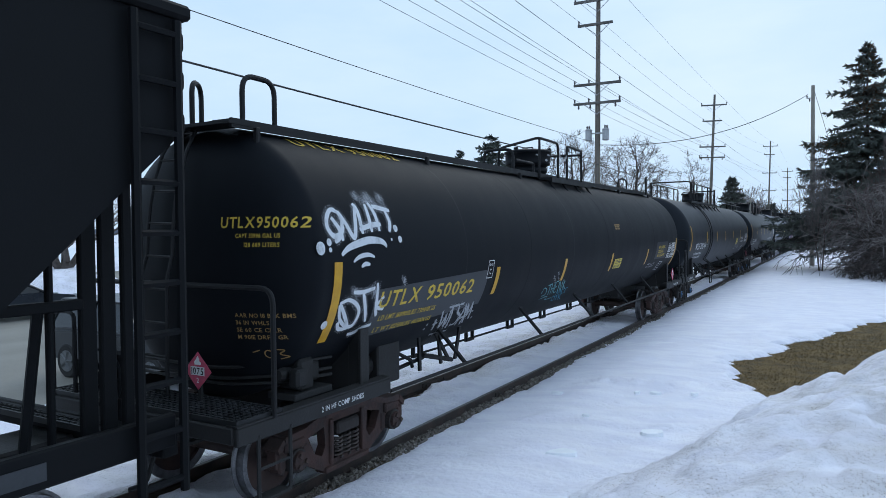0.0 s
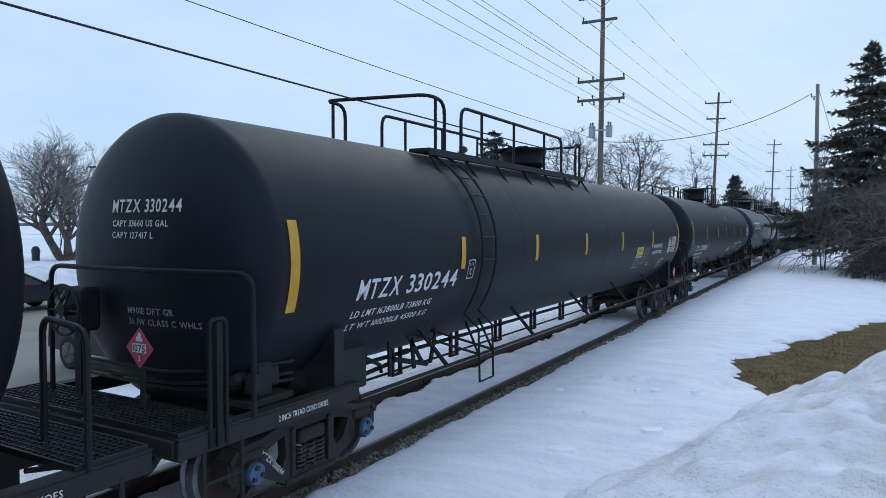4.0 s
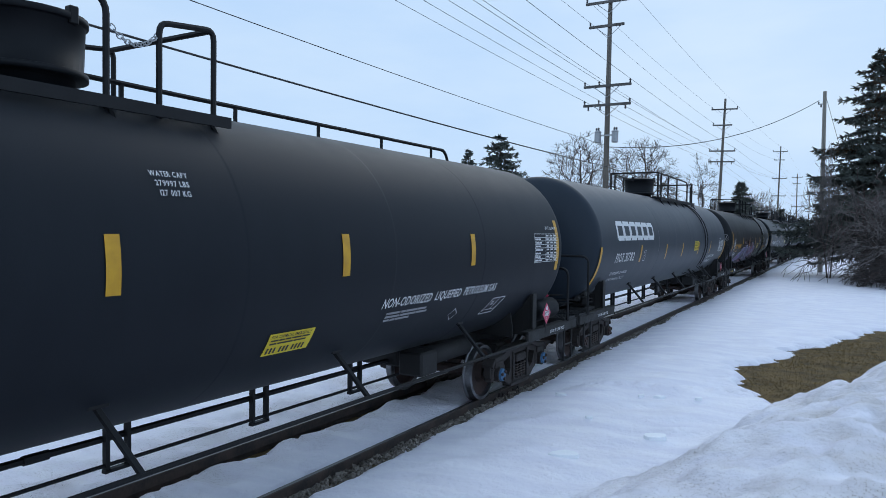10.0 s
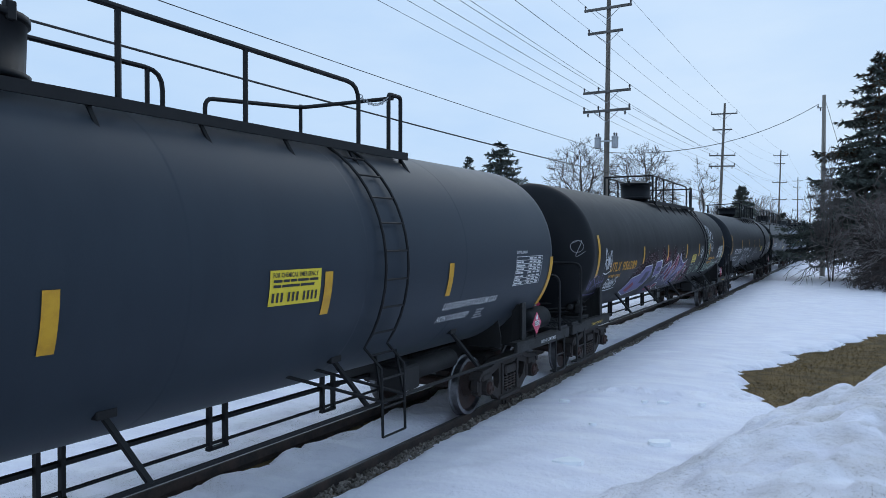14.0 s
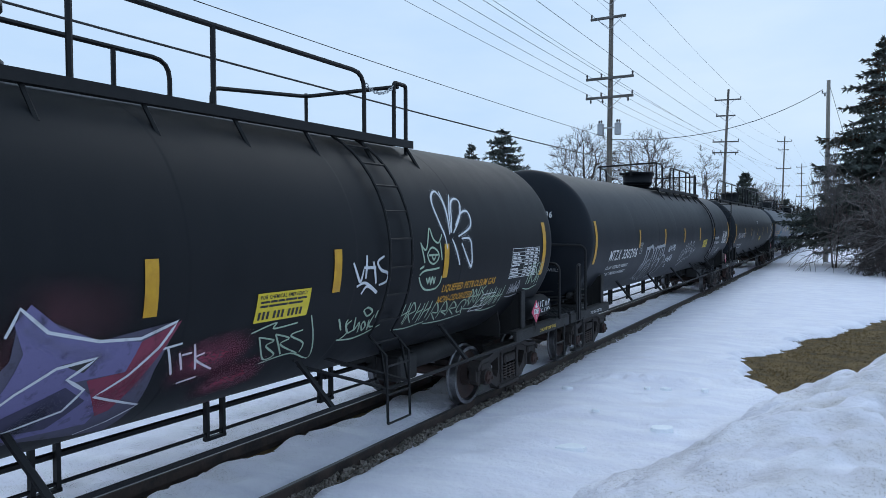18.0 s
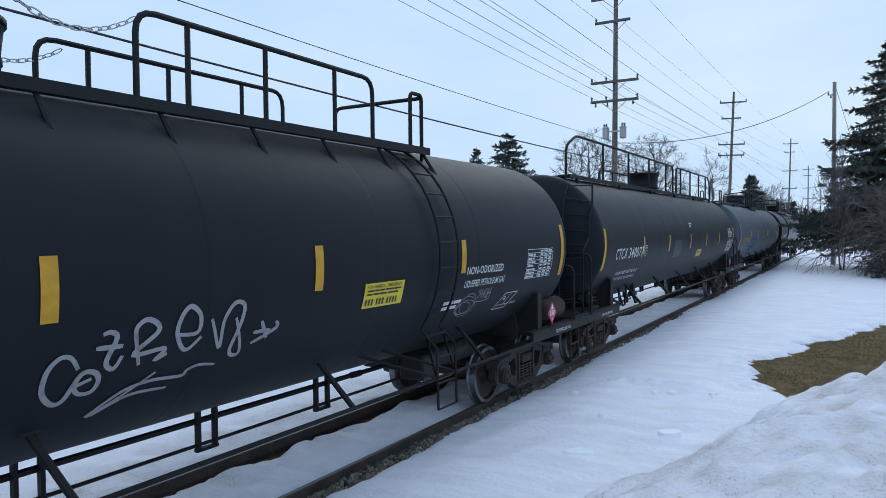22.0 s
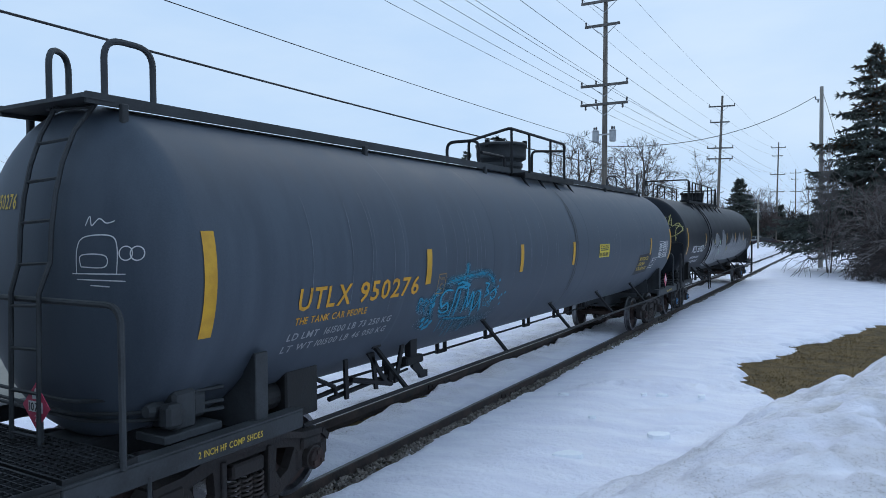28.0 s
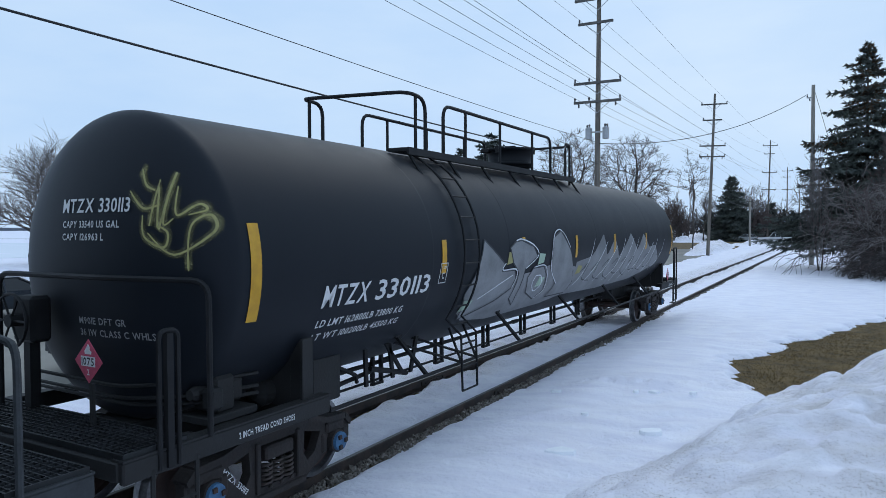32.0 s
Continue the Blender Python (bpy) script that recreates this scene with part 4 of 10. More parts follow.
def bare_tree(label, x, y, z, height, radius, seed, spread=0.65, depth=5, fork=2, trunk_r=0.25, low=0.28, wild=0.12, stems=1, lean=0.1, material=None, name="bare_tree", tw=0.008, lift=0.06, droop=0.0):
    """A leafless tree of that height and crown radius."""
    rg = random.Random(seed)
    segs = bare_segs(rg, height, spread, depth, fork, trunk_r, low, wild, stems, lean, lift, droop)
    Q = np.array([s[1] for s in segs])
    rad = np.hypot(Q[:, 0], Q[:, 1])
    kz, kr = height / Q[:, 2].max(), radius / np.percentile(rad, 97)
    sc = lambda p: (p[0] * kr, p[1] * kr, max(p[2] * kz, -0.25))
    segs = [(sc(p), sc(q), max(a, tw), max(b, tw * 0.8), a > trunk_r * 0.22) for p, q, a, b in segs]
    tree = thing(name, label, "tree" if name == "bare_tree" else "shrub", at=pose(x, y, z))
    for nm, some, sides, m in (("trunk", [s for s in segs if s[4]], 6, BARK), ("crown", [s for s in segs if not s[4]], 3, material or TWIG)):
        V, F = sticks(some, sides)
        tagged(part(nm, np_mesh(nm, V, F, m), m, tree), kind="stuff")
    return tree


def conifer(label, x, y, z, height, radius, seed, tiers=26, per=9, twigs=9, blade=0.30, cones=0.0, name="spruce_tree", droop=0.35, fall=0.85, low=0.05):
    """A spruce: whorls of limbs, each a flat drooping spray of side twigs set with needle tufts."""
    rg = random.Random(seed)
    tree = thing(name, label, "tree", at=pose(x, y, z))
    bm = bmesh.new()
    tube(bm, [(0, 0, -0.3), (0.03, 0.02, height * 0.5), (0, 0, height * 0.98)], height * 0.017, 7, r2=0.015)
    part("trunk", bm, BARK, tree)
    wood, V, F, VC, FC = [], [], [], [], []

    def tuft(p, d, size, rusty):
        tv, tf = (VC, FC) if rusty else (V, F)
        u = d.orthogonal().normalized() * size * 0.13
        w = d.cross(u).normalized() * size * 0.13
        e, mid, c = p + d * size, p + d * size * 0.4, len(tv)
        tv += [tuple(p), tuple(mid + u), tuple(e), tuple(mid - u), tuple(mid + w), tuple(mid - w)]
        tf += [(c, c + 1, c + 2, c + 3), (c, c + 4, c + 2, c + 5)]

    for i in range(tiers):
        t = (i + rg.uniform(-0.3, 0.3)) / tiers
        h0 = height * (low + (0.985 - low) * t)
        reach = radius * (1 - t) ** fall * rg.uniform(0.86, 1.1) + 0.12
        n = max(5, int(per * (1 - t * 0.45)))
        a0 = rg.uniform(0, 6.28)
        for j in range(n):
            a = a0 + 6.283 * (j + rg.uniform(-0.35, 0.35)) / n
            L = reach * rg.uniform(0.5, 1.15)
            h = h0 + rg.uniform(-0.55, 0.55) * height / tiers
            ca, sa = math.cos(a), math.sin(a)
            rise = rg.uniform(0.05, 0.28) + 0.5 * max(0.0, t - 0.72)
            up = lambda s: h + L * (rise * s - droop * s * s * 1.5 + 0.62 * droop * s ** 4)
            at = lambda s: Vector((ca * L * s, sa * L * s, up(s)))
            pts = [at(q / 5) for q in range(6)]
            for q, (p0, p1) in enumerate(zip(pts, pts[1:])):
                wood.append((tuple(p0), tuple(p1), 0.030 - 0.004 * q, 0.026 - 0.004 * q))
            rusty_limb = rg.random() < cones * max(0.0, (t - 0.35) * 1.9)
            m = max(4, int(twigs * L / radius) + 4)
            for k in range(m):
                s = 0.16 + 0.84 * (k + rg.random()) / m
                p = at(min(s, 1.0))
                for sgn in (-1, 1):
                    q = L * (0.30 * (1.05 - s) + 0.07) * rg.uniform(0.5, 1.1)
                    dx = Vector((ca * 0.75 - sa * sgn * 0.8, sa * 0.75 + ca * sgn * 0.8, -0.32 + rg.uniform(-0.22, 0.15))).normalized()
                    steps = max(1, int(q / (blade * 0.42)))
                    for g in range(steps + 1):
                        o = p + dx * q * g / max(steps, 1)
                        for _ in range(2):
                            d = (dx + Vector((rg.gauss(0, 0.42), rg.gauss(0, 0.42), rg.gauss(-0.05, 0.4)))).normalized()
                            tuft(o, d, blade * rg.uniform(0.55, 1.1), rusty_limb and rg.random() < 0.55)
            for _ in range(4):
                d = Vector((ca + rg.gauss(0, 0.3), sa + rg.gauss(0, 0.3), 0.25 + rg.gauss(0, 0.3))).normalized()
                tuft(pts[-1], d, blade * rg.uniform(0.8, 1.2), False)
    Vw, Fw = sticks(wood, 3)
    tagged(part("limb_wood", np_mesh("limb_wood", Vw, Fw, BARK), BARK, tree), kind="stuff")
    tagged(part("crown", np_mesh("crown", np.array(V), np.array(F), NEEDLE), NEEDLE, tree), kind="stuff")
    if VC:
        tagged(part("dead_foliage", np_mesh("dead_foliage", np.array(VC), np.array(FC), CONE), CONE, tree), "rust-brown cones and dead needles", kind="stuff")
    return tree


conifer("tall dark green spruce with brown cones near its top", 7.68, 52, -0.1, 14.9, 5.7, 3, 34, 12, 13, 0.36, 0.75, droop=0.24, fall=0.90, low=0.13)
conifer("broad pointed dark spruce beside the crossing", -12.2, 150, -0.1, 13.6, 6.4, 5, 28, 12, 9, 0.62, droop=0.30, fall=1.0)
conifer("dark spruce rising behind the tank cars", -37.1, 90, -0.4, 17.3, 8.6, 6, 26, 12, 9, 0.6, fall=0.80)
conifer("smaller dark spruce rising behind the tank cars", -42.2, 90, -0.4, 15.6, 4.8, 7, 20, 10, 7, 0.55, fall=1.0)
conifer("low dark spruce beyond the crossing", -9.5, 210, -0.1, 10.0, 4.5, 9, 14, 9, 6, 0.9)

SHRUB = "dense leafless grey-brown shrub with tangled twigs sweeping the snow"
# dark twigs on the third shrub stand in for shade inside the tangle
for i, (x, y, h, r) in enumerate(((10.5, 45.6, 7.6, 5.8), (11.9, 46.6, 9.6, 6.4), (9.9, 44.6, 5.0, 4.6), (12.5, 43.6, 6.6, 6.0), (9.2, 48.0, 9.2, 3.0))):
    bare_tree(SHRUB, x, y, -0.1, h, r, 40 + i, 0.85, 4, 2, 0.06, 0.42, 0.24, 17, 1.6, (TWIG, REDTWIG, DARKTWIG, TWIG, REDTWIG)[i], "bare_shrub", tw=0.015, lift=0.0, droop=0.16)
bare_tree("slender leafless sapling behind the shrubs", 5.2, 49.0, -0.1, 8.6, 1.7, 47, 0.55, 5, 2, 0.06, 0.3, 0.10, 2, 0.3, TWIG, tw=0.008)
bare_tree("spreading leafless willow on the lake shore", -57.0, 38.5, -0.5, 13.6, 9.0, 21, 0.66, 5, 2, 0.34, 0.22, 0.12, 5, 0.7, TWIG, tw=0.012, lift=0.05)
bare_tree("thin leafless sapling by the lake street", -59.5, 39.5, -0.5, 6.0, 2.0, 22, 0.55, 5, 2, 0.08, 0.3, tw=0.012)
for i, (x, y, h, r) in enumerate(((-26.6, 95, 16.6, 5.0), (-18.0, 95, 15.5, 4.7))):
    round_tree("round-crowned leafless tree behind the train", x, y, -0.3, h, r, 60 + i, 0.30, 0.019, 1000, 0.34, 1.35, DARKTWIG)
round_tree("slender leafless tree beside the road", -10.6, 97, -0.3, 13.2, 2.0, 66, 0.5, 0.018, 110, 0.36, 1.0, DARKTWIG)
for i, (x, y, h, r) in enumerate(((-20.5, 148, 13.5, 3.0), (-24.5, 152, 11, 3.5), (-9.0, 158, 11, 3.6), (-29, 150, 9.5, 3.5), (-33, 165, 12, 4), (-15, 186, 14, 4.5), (-17.0, 146, 10.5, 2.6))):
    bare_tree("leafless tree beyond the snow heaps", x, y, -0.1, h, r, 80 + i, 0.6, 5, 2, 0.16, 0.25, 0.12, 1, 0.15, TWIG, tw=0.022)

for i, (x, y, h, r) in enumerate(((-22.0, 141, 9.0, 2.8), (-24.8, 143, 7.5, 2.6), (-6.5, 150, 7.0, 2.6))):
    bare_tree("dense red-brown leafless thicket beyond the snow heaps", x, y, -0.1, h, r, 95 + i, 0.7, 4, 2, 0.08, 0.3, 0.2, 12, 0.7, REDTWIG, "bare_shrub", tw=0.035, lift=0.06)

# far woods on the horizon
vs, fs = [], []
segs = []
for k in range(900):
    u = rs.rand()
    x, y = -95 + 150 * u, 175 + 90 * rs.rand() + 30 * (u < 0.2)
    h = (5 + 6 * rs.rand()) * (0.75 + 0.4 * math.sin(x * 0.11) ** 2)
    segs.append(((x, y, -0.3), (x + rs.randn() * 0.4, y, h * 0.6), 0.16, 0.08))
    for j in range(14):
        z0 = h * (0.15 + 0.6 * rs.rand())
        segs.append(((x, y, z0), (x + rs.randn() * 1.7, y + rs.randn() * 1.7, z0 + h * (0.1 + 0.28 * rs.rand())), 0.07, 0.025))
V, F = sticks(segs, 3)
tagged(new("far_woods", np_mesh("far_woods", V, F, FARTREE)), "brown-grey leafless woods on the horizon", "woods", kind="stuff")
V, F = [], []
for k in range(260):
    x, y = -22 + 75 * rs.rand(), 172 + 26 * rs.rand()
    h = 2.5 + 4.5 * rs.rand()
    for j in range(70):
        t = rs.rand()
        a = rs.rand() * 6.28
        r = (1 - t) * 1.9 * rs.rand() ** 0.5
        p = np.array((x + r * math.cos(a), y + r * math.sin(a), t * h))
        d, e = rs.randn(3) * 0.45, rs.randn(3) * 0.25
        c = len(V)
        V += [p - d, p + e, p + d]
        F.append((c, c + 1, c + 2))
tagged(new("far_evergreens", np_mesh("far_evergreens", np.array(V), np.array(F), FAREVER)), "dark evergreen thicket beyond the crossing", "woods", kind="stuff")


# ---- poles and wires ----
pole_group = "power poles along the track"


def insulator(bm, x, y, z, down=False):
    s = -1 if down else 1
    lathe(bm, [(z, 0.02), (z + s * 0.06, 0.055), (z + s * 0.11, 0.04), (z + s * 0.15, 0.065), (z + s * 0.22, 0.02)], "z", 8, (x, y, 0))


def power_pole(x, y, h, arms, transformer=False, lean=0.0, z0=-0.4):
    p = thing("power_pole", "tall weathered wooden power pole with crossarms", "power pole", pole_group, pose(x, y, z0, 0, lean))
    bm = bmesh.new()
    tube(bm, [(0, 0, -0.3), (0, 0, h * 0.5), (0, 0, h)], 0.19, 10, r2=0.11)
    part("pole", bm, WOOD, p)
    for i, z in enumerate(arms):
        w = 1.32 if i != 1 else 1.0
        x0, x1 = (-w, w) if i != 1 else (-1.1, 0.85)
        bm = bmesh.new()
        box(bm, x0, x1, -0.24, -0.13, z - 0.07, z + 0.07, 0.012)
        arm = part("crossarm", bm, ARM, p)
        for s in (-1, 1):
            bm = bmesh.new()
            tube(bm, [(s * 0.72, -0.25, z - 0.05), (0.0, -0.16, z - 0.62)], 0.02, 5)
            part("brace", bm, ZINC, arm)
        ins = (-w + 0.06, -0.45, w - 0.06) if i > 1 else ((-w + 0.06, w - 0.06) if i == 0 else (-1.04,))
        for q in ins:
            bm = bmesh.new()
            insulator(bm, q, -0.185, z + 0.07)
            part("insulator", bm, GLAZE, arm)
            if i == 3:
                bm = bmesh.new()
                insulator(bm, q * 0.82, -0.185, z - 0.07, True)
                part("insulator", bm, GLAZE, arm)
    if transformer:
        for s in (-1, 1):
            bm = bmesh.new()
            lathe(bm, [(8.08, 0.13), (8.12, 0.18), (8.64, 0.18), (8.68, 0.2), (8.72, 0.18), (8.77, 0.05)], "z", 14, (s * 0.48, -0.1, 0))
            can = part("transformer", bm, ZINC, p, "pale grey transformer can")
            bm = bmesh.new()
            insulator(bm, s * 0.44, -0.1, 8.72)
            part("bushing", bm, GLAZE, can)
            bm = bmesh.new()
            insulator(bm, s * 0.56, -0.1, 8.70)
            part("bushing", bm, GLAZE, can)
        bm = bmesh.new()
        box(bm, -0.5, 0.5, -0.16, -0.08, 8.45, 8.53)
        part("bracket", bm, ZINC, p)
    return p


# base along the track and across it, height, lean, heights of the crossarms over the base
POLES = [(-9.0, -5.5, 17.4, 0.0, (16.2, 14.9, 12.2, 11.15)), (37.5, -5.56, 17.2, 0.5, (15.75, 14.45, 11.19, 10.15)), (79.0, -5.98, 17.5, 2.05, (16.36, 14.68, 11.93, 10.79)),
         (153.0, -5.88, 20.5, 1.3, (19.46, 17.82, 14.11, 10.67)), (213.0, -5.6, 19.6, 0.0, (18.6, 16.9, 13.5, 10.6)), (290.0, -5.6, 18.6, 0.0, (17.6, 15.9, 12.7, 11.4))]
for i, (y, x, h, lean, arms) in enumerate(POLES):
    power_pole(x, y, h, arms, transformer=(i == 1), lean=lean)

# offset from the pole, crossarm that carries it (or height), radius
wires = [(-1.26, 0, 0.011), (1.26, 0, 0.011), (-1.04, 1, 0.012), (-1.26, 2, 0.015), (-0.45, 2, 0.014), (1.26, 2, 0.015), (-1.26, 3, 0.012), (-0.45, 3, 0.012), (1.26, 3, 0.012), (0.1, 7.9, 0.015), (0.1, 6.77, 0.024)]
rise = (0, 0, 0, 0, 0, 0, 0, 0, 0, 0.08, 0.2)


def wire(a, b, sag, r, label):
    a, b = Vector(a), Vector(b)
    n = 18
    pts = [a.lerp(b, i / n) - Vector((0, 0, sag * 4 * (i / n) * (1 - i / n))) for i in range(n + 1)]
    bm = bmesh.new()
    tube(bm, pts, r * (0.72 if r < 0.02 else 1.0), 5)
    thing("overhead_wire", label, "wire", "overhead wires", None, mesh_of("overhead_wire", bm, CABLE))


def wire_end(pole, x, arm):
    y, x0, h, lean, arms = pole
    z = arms[arm] + 0.27 if isinstance(arm, int) else arm
    return (x0 + x + z * math.tan(radians(lean)), y - 0.185, z - 0.4)


for p0, p1 in zip(POLES, POLES[1:]):
    for (x, arm, r), up in zip(wires, rise):
        a = wire_end(p0, x, arm)
        wire((a[0], a[1], a[2] + (up if p0 is POLES[0] else 0)), wire_end(p1, x, arm), 0.00011 * (p1[0] - p0[0]) ** 2, r, "thick black cable slung low between poles" if r > 0.02 else "thin overhead power line between poles")

side_pole = thing("service_pole", "pale bare wooden service pole beside the spruce", "power pole", at=pose(4.5, 57, -0.1))
bm = bmesh.new()
tube(bm, [(0, 0, -0.2), (0, 0, 7), (0, 0, 13.18)], 0.17, 10, r2=0.12)
part("pole", bm, PALEWOOD, side_pole)
bm = bmesh.new()
box(bm, -0.42, -0.1, -0.05, 0.05, 12.25, 12.32)
brk = part("bracket", bm, ZINC, side_pole)
for q, d in ((-0.38, False), (-0.22, True)):
    bm = bmesh.new()
    insulator(bm, q, 0, 12.26, d)
    part("insulator", bm, GLAZE, brk)
bm = bmesh.new()
tube(bm, [(0.1, 0, 12.7), (3.4, 1.5, 0.2)], 0.016, 5)
part("guy_wire", bm, CABLE, side_pole)
wire((-5.35, 37.4, 7.45), (4.15, 57, 12.45), 1.05, 0.022, "black service cable sagging across the track")

post = thing("crossing_post", "short pale wooden utility pole by the crossing", "power pole", at=pose(-5.2, 113.5, -0.1))
bm = bmesh.new()
tube(bm, [(0, 0, -0.2), (0, 0, 7.4)], 0.16, 10, r2=0.13)
part("pole", bm, PALEWOOD, post)
bm = bmesh.new()
box(bm, -0.4, 0.4, -0.2, -0.12, 6.7, 6.8)
part("crossarm", bm, ARM, post)
wire((-5.2, 113.5, 7.0), (-5.75, 79, 6.1), 0.5, 0.016, "thin overhead line to the short pole")

lamp = thing("street_lamp", "slim grey street lamp on the lake shore", "street lamp", at=pose(-49.5, 36.5, -0.5))
bm = bmesh.new()
tube(bm, [(0, 0, 0), (0, 0, 8.3)], 0.09, 8, r2=0.06)
part("post", bm, ZINC, lamp)
bm = bmesh.new()
box(bm, -0.45, 0.25, -0.14, 0.14, 8.25, 8.42, 0.03)
part("lamp_head", bm, CARGREY, lamp)

bin_ = thing("litter_bin", "dark domed litter bin on the lake shore", "litter bin", at=pose(-58.5, 36.6, -0.5))
bm = bmesh.new()
lathe(bm, [(0, 0.28), (0.05, 0.33), (0.95, 0.36), (1.0, 0.38), (1.25, 0.30), (1.4, 0.12)], "z", 14)
part("bin_body", bm, PLASTIC, bin_)


# ---- the train ----
R_T, ZC, CYL, HEAD = 1.497, 2.487, 0.86, 0.52
SHIFT = 0.0
V0, ACC = 5.0617, -0.01449


# the clip's uneven pace: seconds, metres by which the train lags behind its even run
LAG = [(0, -0.12), (0.5, -0.05), (1, 0.02), (1.5, -0.038), (2, -0.03), (2.5, -0.013), (3, 0.015), (3.5, 0.06), (4, -0.022), (4.5, 0.046), (6.5, 0.03), (7, 0.04), (8, 0.051), (8.5, 0.07), (9, 0.01), (9.5, -0.012), (10, -0.013), (11.5, 0.01), (12, 0.012), (12.5, 0.033), (13, 0.066), (13.5, -0.067), (14, -0.033), (15.5, 0), (17.5, 0.041), (18, 0.061), (18.5, -0.112), (19, -0.02), (19.5, 0.027), (20, 0.046), (20.5, 0.073), (21, -0.043), (21.5, -0.057), (22, -0.025), (23, 0.08), (23.5, 0.037), (24, 0.021), (24.5, 0.007), (25, 0.041), (25.5, 0.013), (27.5, 0.04), (28, -0.02), (28.5, -0.002), (29, -0.005), (29.5, 0.009), (30, 0.08), (30.5, 0.023), (31, -0.03), (31.5, 0), (32, 0)]


def travel(t):
    """Metres that the train has come forward at t seconds."""
    return V0 * t + ACC * (t - 16) ** 2 / 2 - float(np.interp(t, [p for p, _ in LAG], [q for _, q in LAG]))


def side(a, b, lift=0.0):
    """The tank's flank towards the drive: a along the car, b up round the shell."""
    r, q = R_T + 0.007 + lift, b / R_T
    s = max(-1.0, min(1.0, math.sin(q) - SHIFT / r))
    return (r * math.sqrt(1 - s * s), a, ZC + r * math.sin(q))


def head(a, b, lift=0.0):
    """The tank's leading head: a across, b above the axis."""
    k = min(0.999, (a * a + (b - SHIFT) ** 2) / R_T ** 2)
    return (a, -CYL - HEAD * math.sqrt(1 - k) - 0.010 - lift, ZC + b)


def flat_x(x, y0=0.0, z0=0.0):
    return lambda a, b, lift=0.0: (x + lift, y0 + a, z0 + b)


def tank_mesh(L, material, seams):
    prof = []
    for i in range(15):
        t = radians(90 * i / 14)
        prof.append((-CYL - HEAD * math.cos(t), max(0.02, R_T * math.sin(t))))
    ys = [-CYL + 0.03] + list(seams) + [L + CYL - 0.03]
    for i, (a, b) in enumerate(zip(ys, ys[1:])):
        r = R_T - (0.0013 if i % 2 else 0.0)
        prof += [(a + 0.004, r), (a + 0.022, r), (a + 0.05, r), (b - 0.05, r), (b - 0.022, r), (b - 0.004, r)]
    for i in range(15):
        t = radians(90 - 90 * i / 14)
        prof.append((L + CYL + HEAD * math.cos(t), max(0.02, R_T * math.sin(t))))
    bm = bmesh.new()
    lathe(bm, prof, "y", 72, (0, 0, ZC + SHIFT))
    for f in bm.faces:
        f.smooth = True
    me = mesh_of("tank", bm, material)
    return me


def sideframe_mesh(material):
    bm = bmesh.new()
    outer = [(-1.16, 0.44), (-1.16, 0.60), (-1.06, 0.69), (-0.74, 0.71), (-0.42, 0.80), (0.42, 0.80), (0.74, 0.71), (1.06, 0.69), (1.16, 0.60), (1.16, 0.44),
             (1.04, 0.33), (0.98, 0.50), (0.80, 0.50), (0.74, 0.36), (0.40, 0.18), (-0.40, 0.18), (-0.74, 0.36), (-0.80, 0.50), (-0.98, 0.50), (-1.04, 0.33)]
    holes = [[(-0.66, 0.62), (-0.40, 0.68), (-0.38, 0.46), (-0.44, 0.36), (-0.56, 0.42)], [(0.66, 0.62), (0.56, 0.42), (0.44, 0.36), (0.38, 0.46), (0.40, 0.68)],
             [(-0.27, 0.70), (0.27, 0.70), (0.27, 0.28), (-0.27, 0.28)]]
    plate(bm, outer, holes, 0.11)
    top = [(-1.14, 0.61), (-1.05, 0.70), (-0.74, 0.72), (-0.42, 0.81), (0.42, 0.81), (0.74, 0.72), (1.05, 0.70), (1.14, 0.61)]
    for (a, b), (c, d) in zip(top, top[1:]):
        n = Vector((0, -(d - b), c - a)).normalized() * 0.035
        vs = [bm.verts.new((x, *q)) for x in (-0.04, 0.15) for q in ((a, b - 0.03), (c, d - 0.03), (c + n.y, d + n.z), (a + n.y, b + n.z))]
        for f in ((0, 1, 2, 3), (7, 6, 5, 4), (0, 4, 5, 1), (3, 2, 6, 7), (0, 3, 7, 4), (1, 5, 6, 2)):
            bm.faces.new([vs[i] for i in f])
    for a, b, c, d in ((-0.40, 0.40, 0.155, 0.215), (-0.32, -0.26, 0.24, 0.74), (0.26, 0.32, 0.24, 0.74)):
        box(bm, -0.03, 0.14, a, b, c, d, 0.01)
    for s in (-1, 1):
        box(bm, -0.02, 0.15, s * 0.89 - 0.15, s * 0.89 + 0.15, 0.56, 0.68, 0.02)
        box(bm, -0.02, 0.13, s * 1.08 - 0.05, s * 1.08 + 0.05, 0.36, 0.58, 0.02)
        box(bm, -0.02, 0.13, s * 0.72 - 0.05, s * 0.72 + 0.05, 0.36, 0.58, 0.02)
    bmesh.ops.recalc_face_normals(bm, faces=bm.faces[:])
    return mesh_of("sideframe", bm, material)


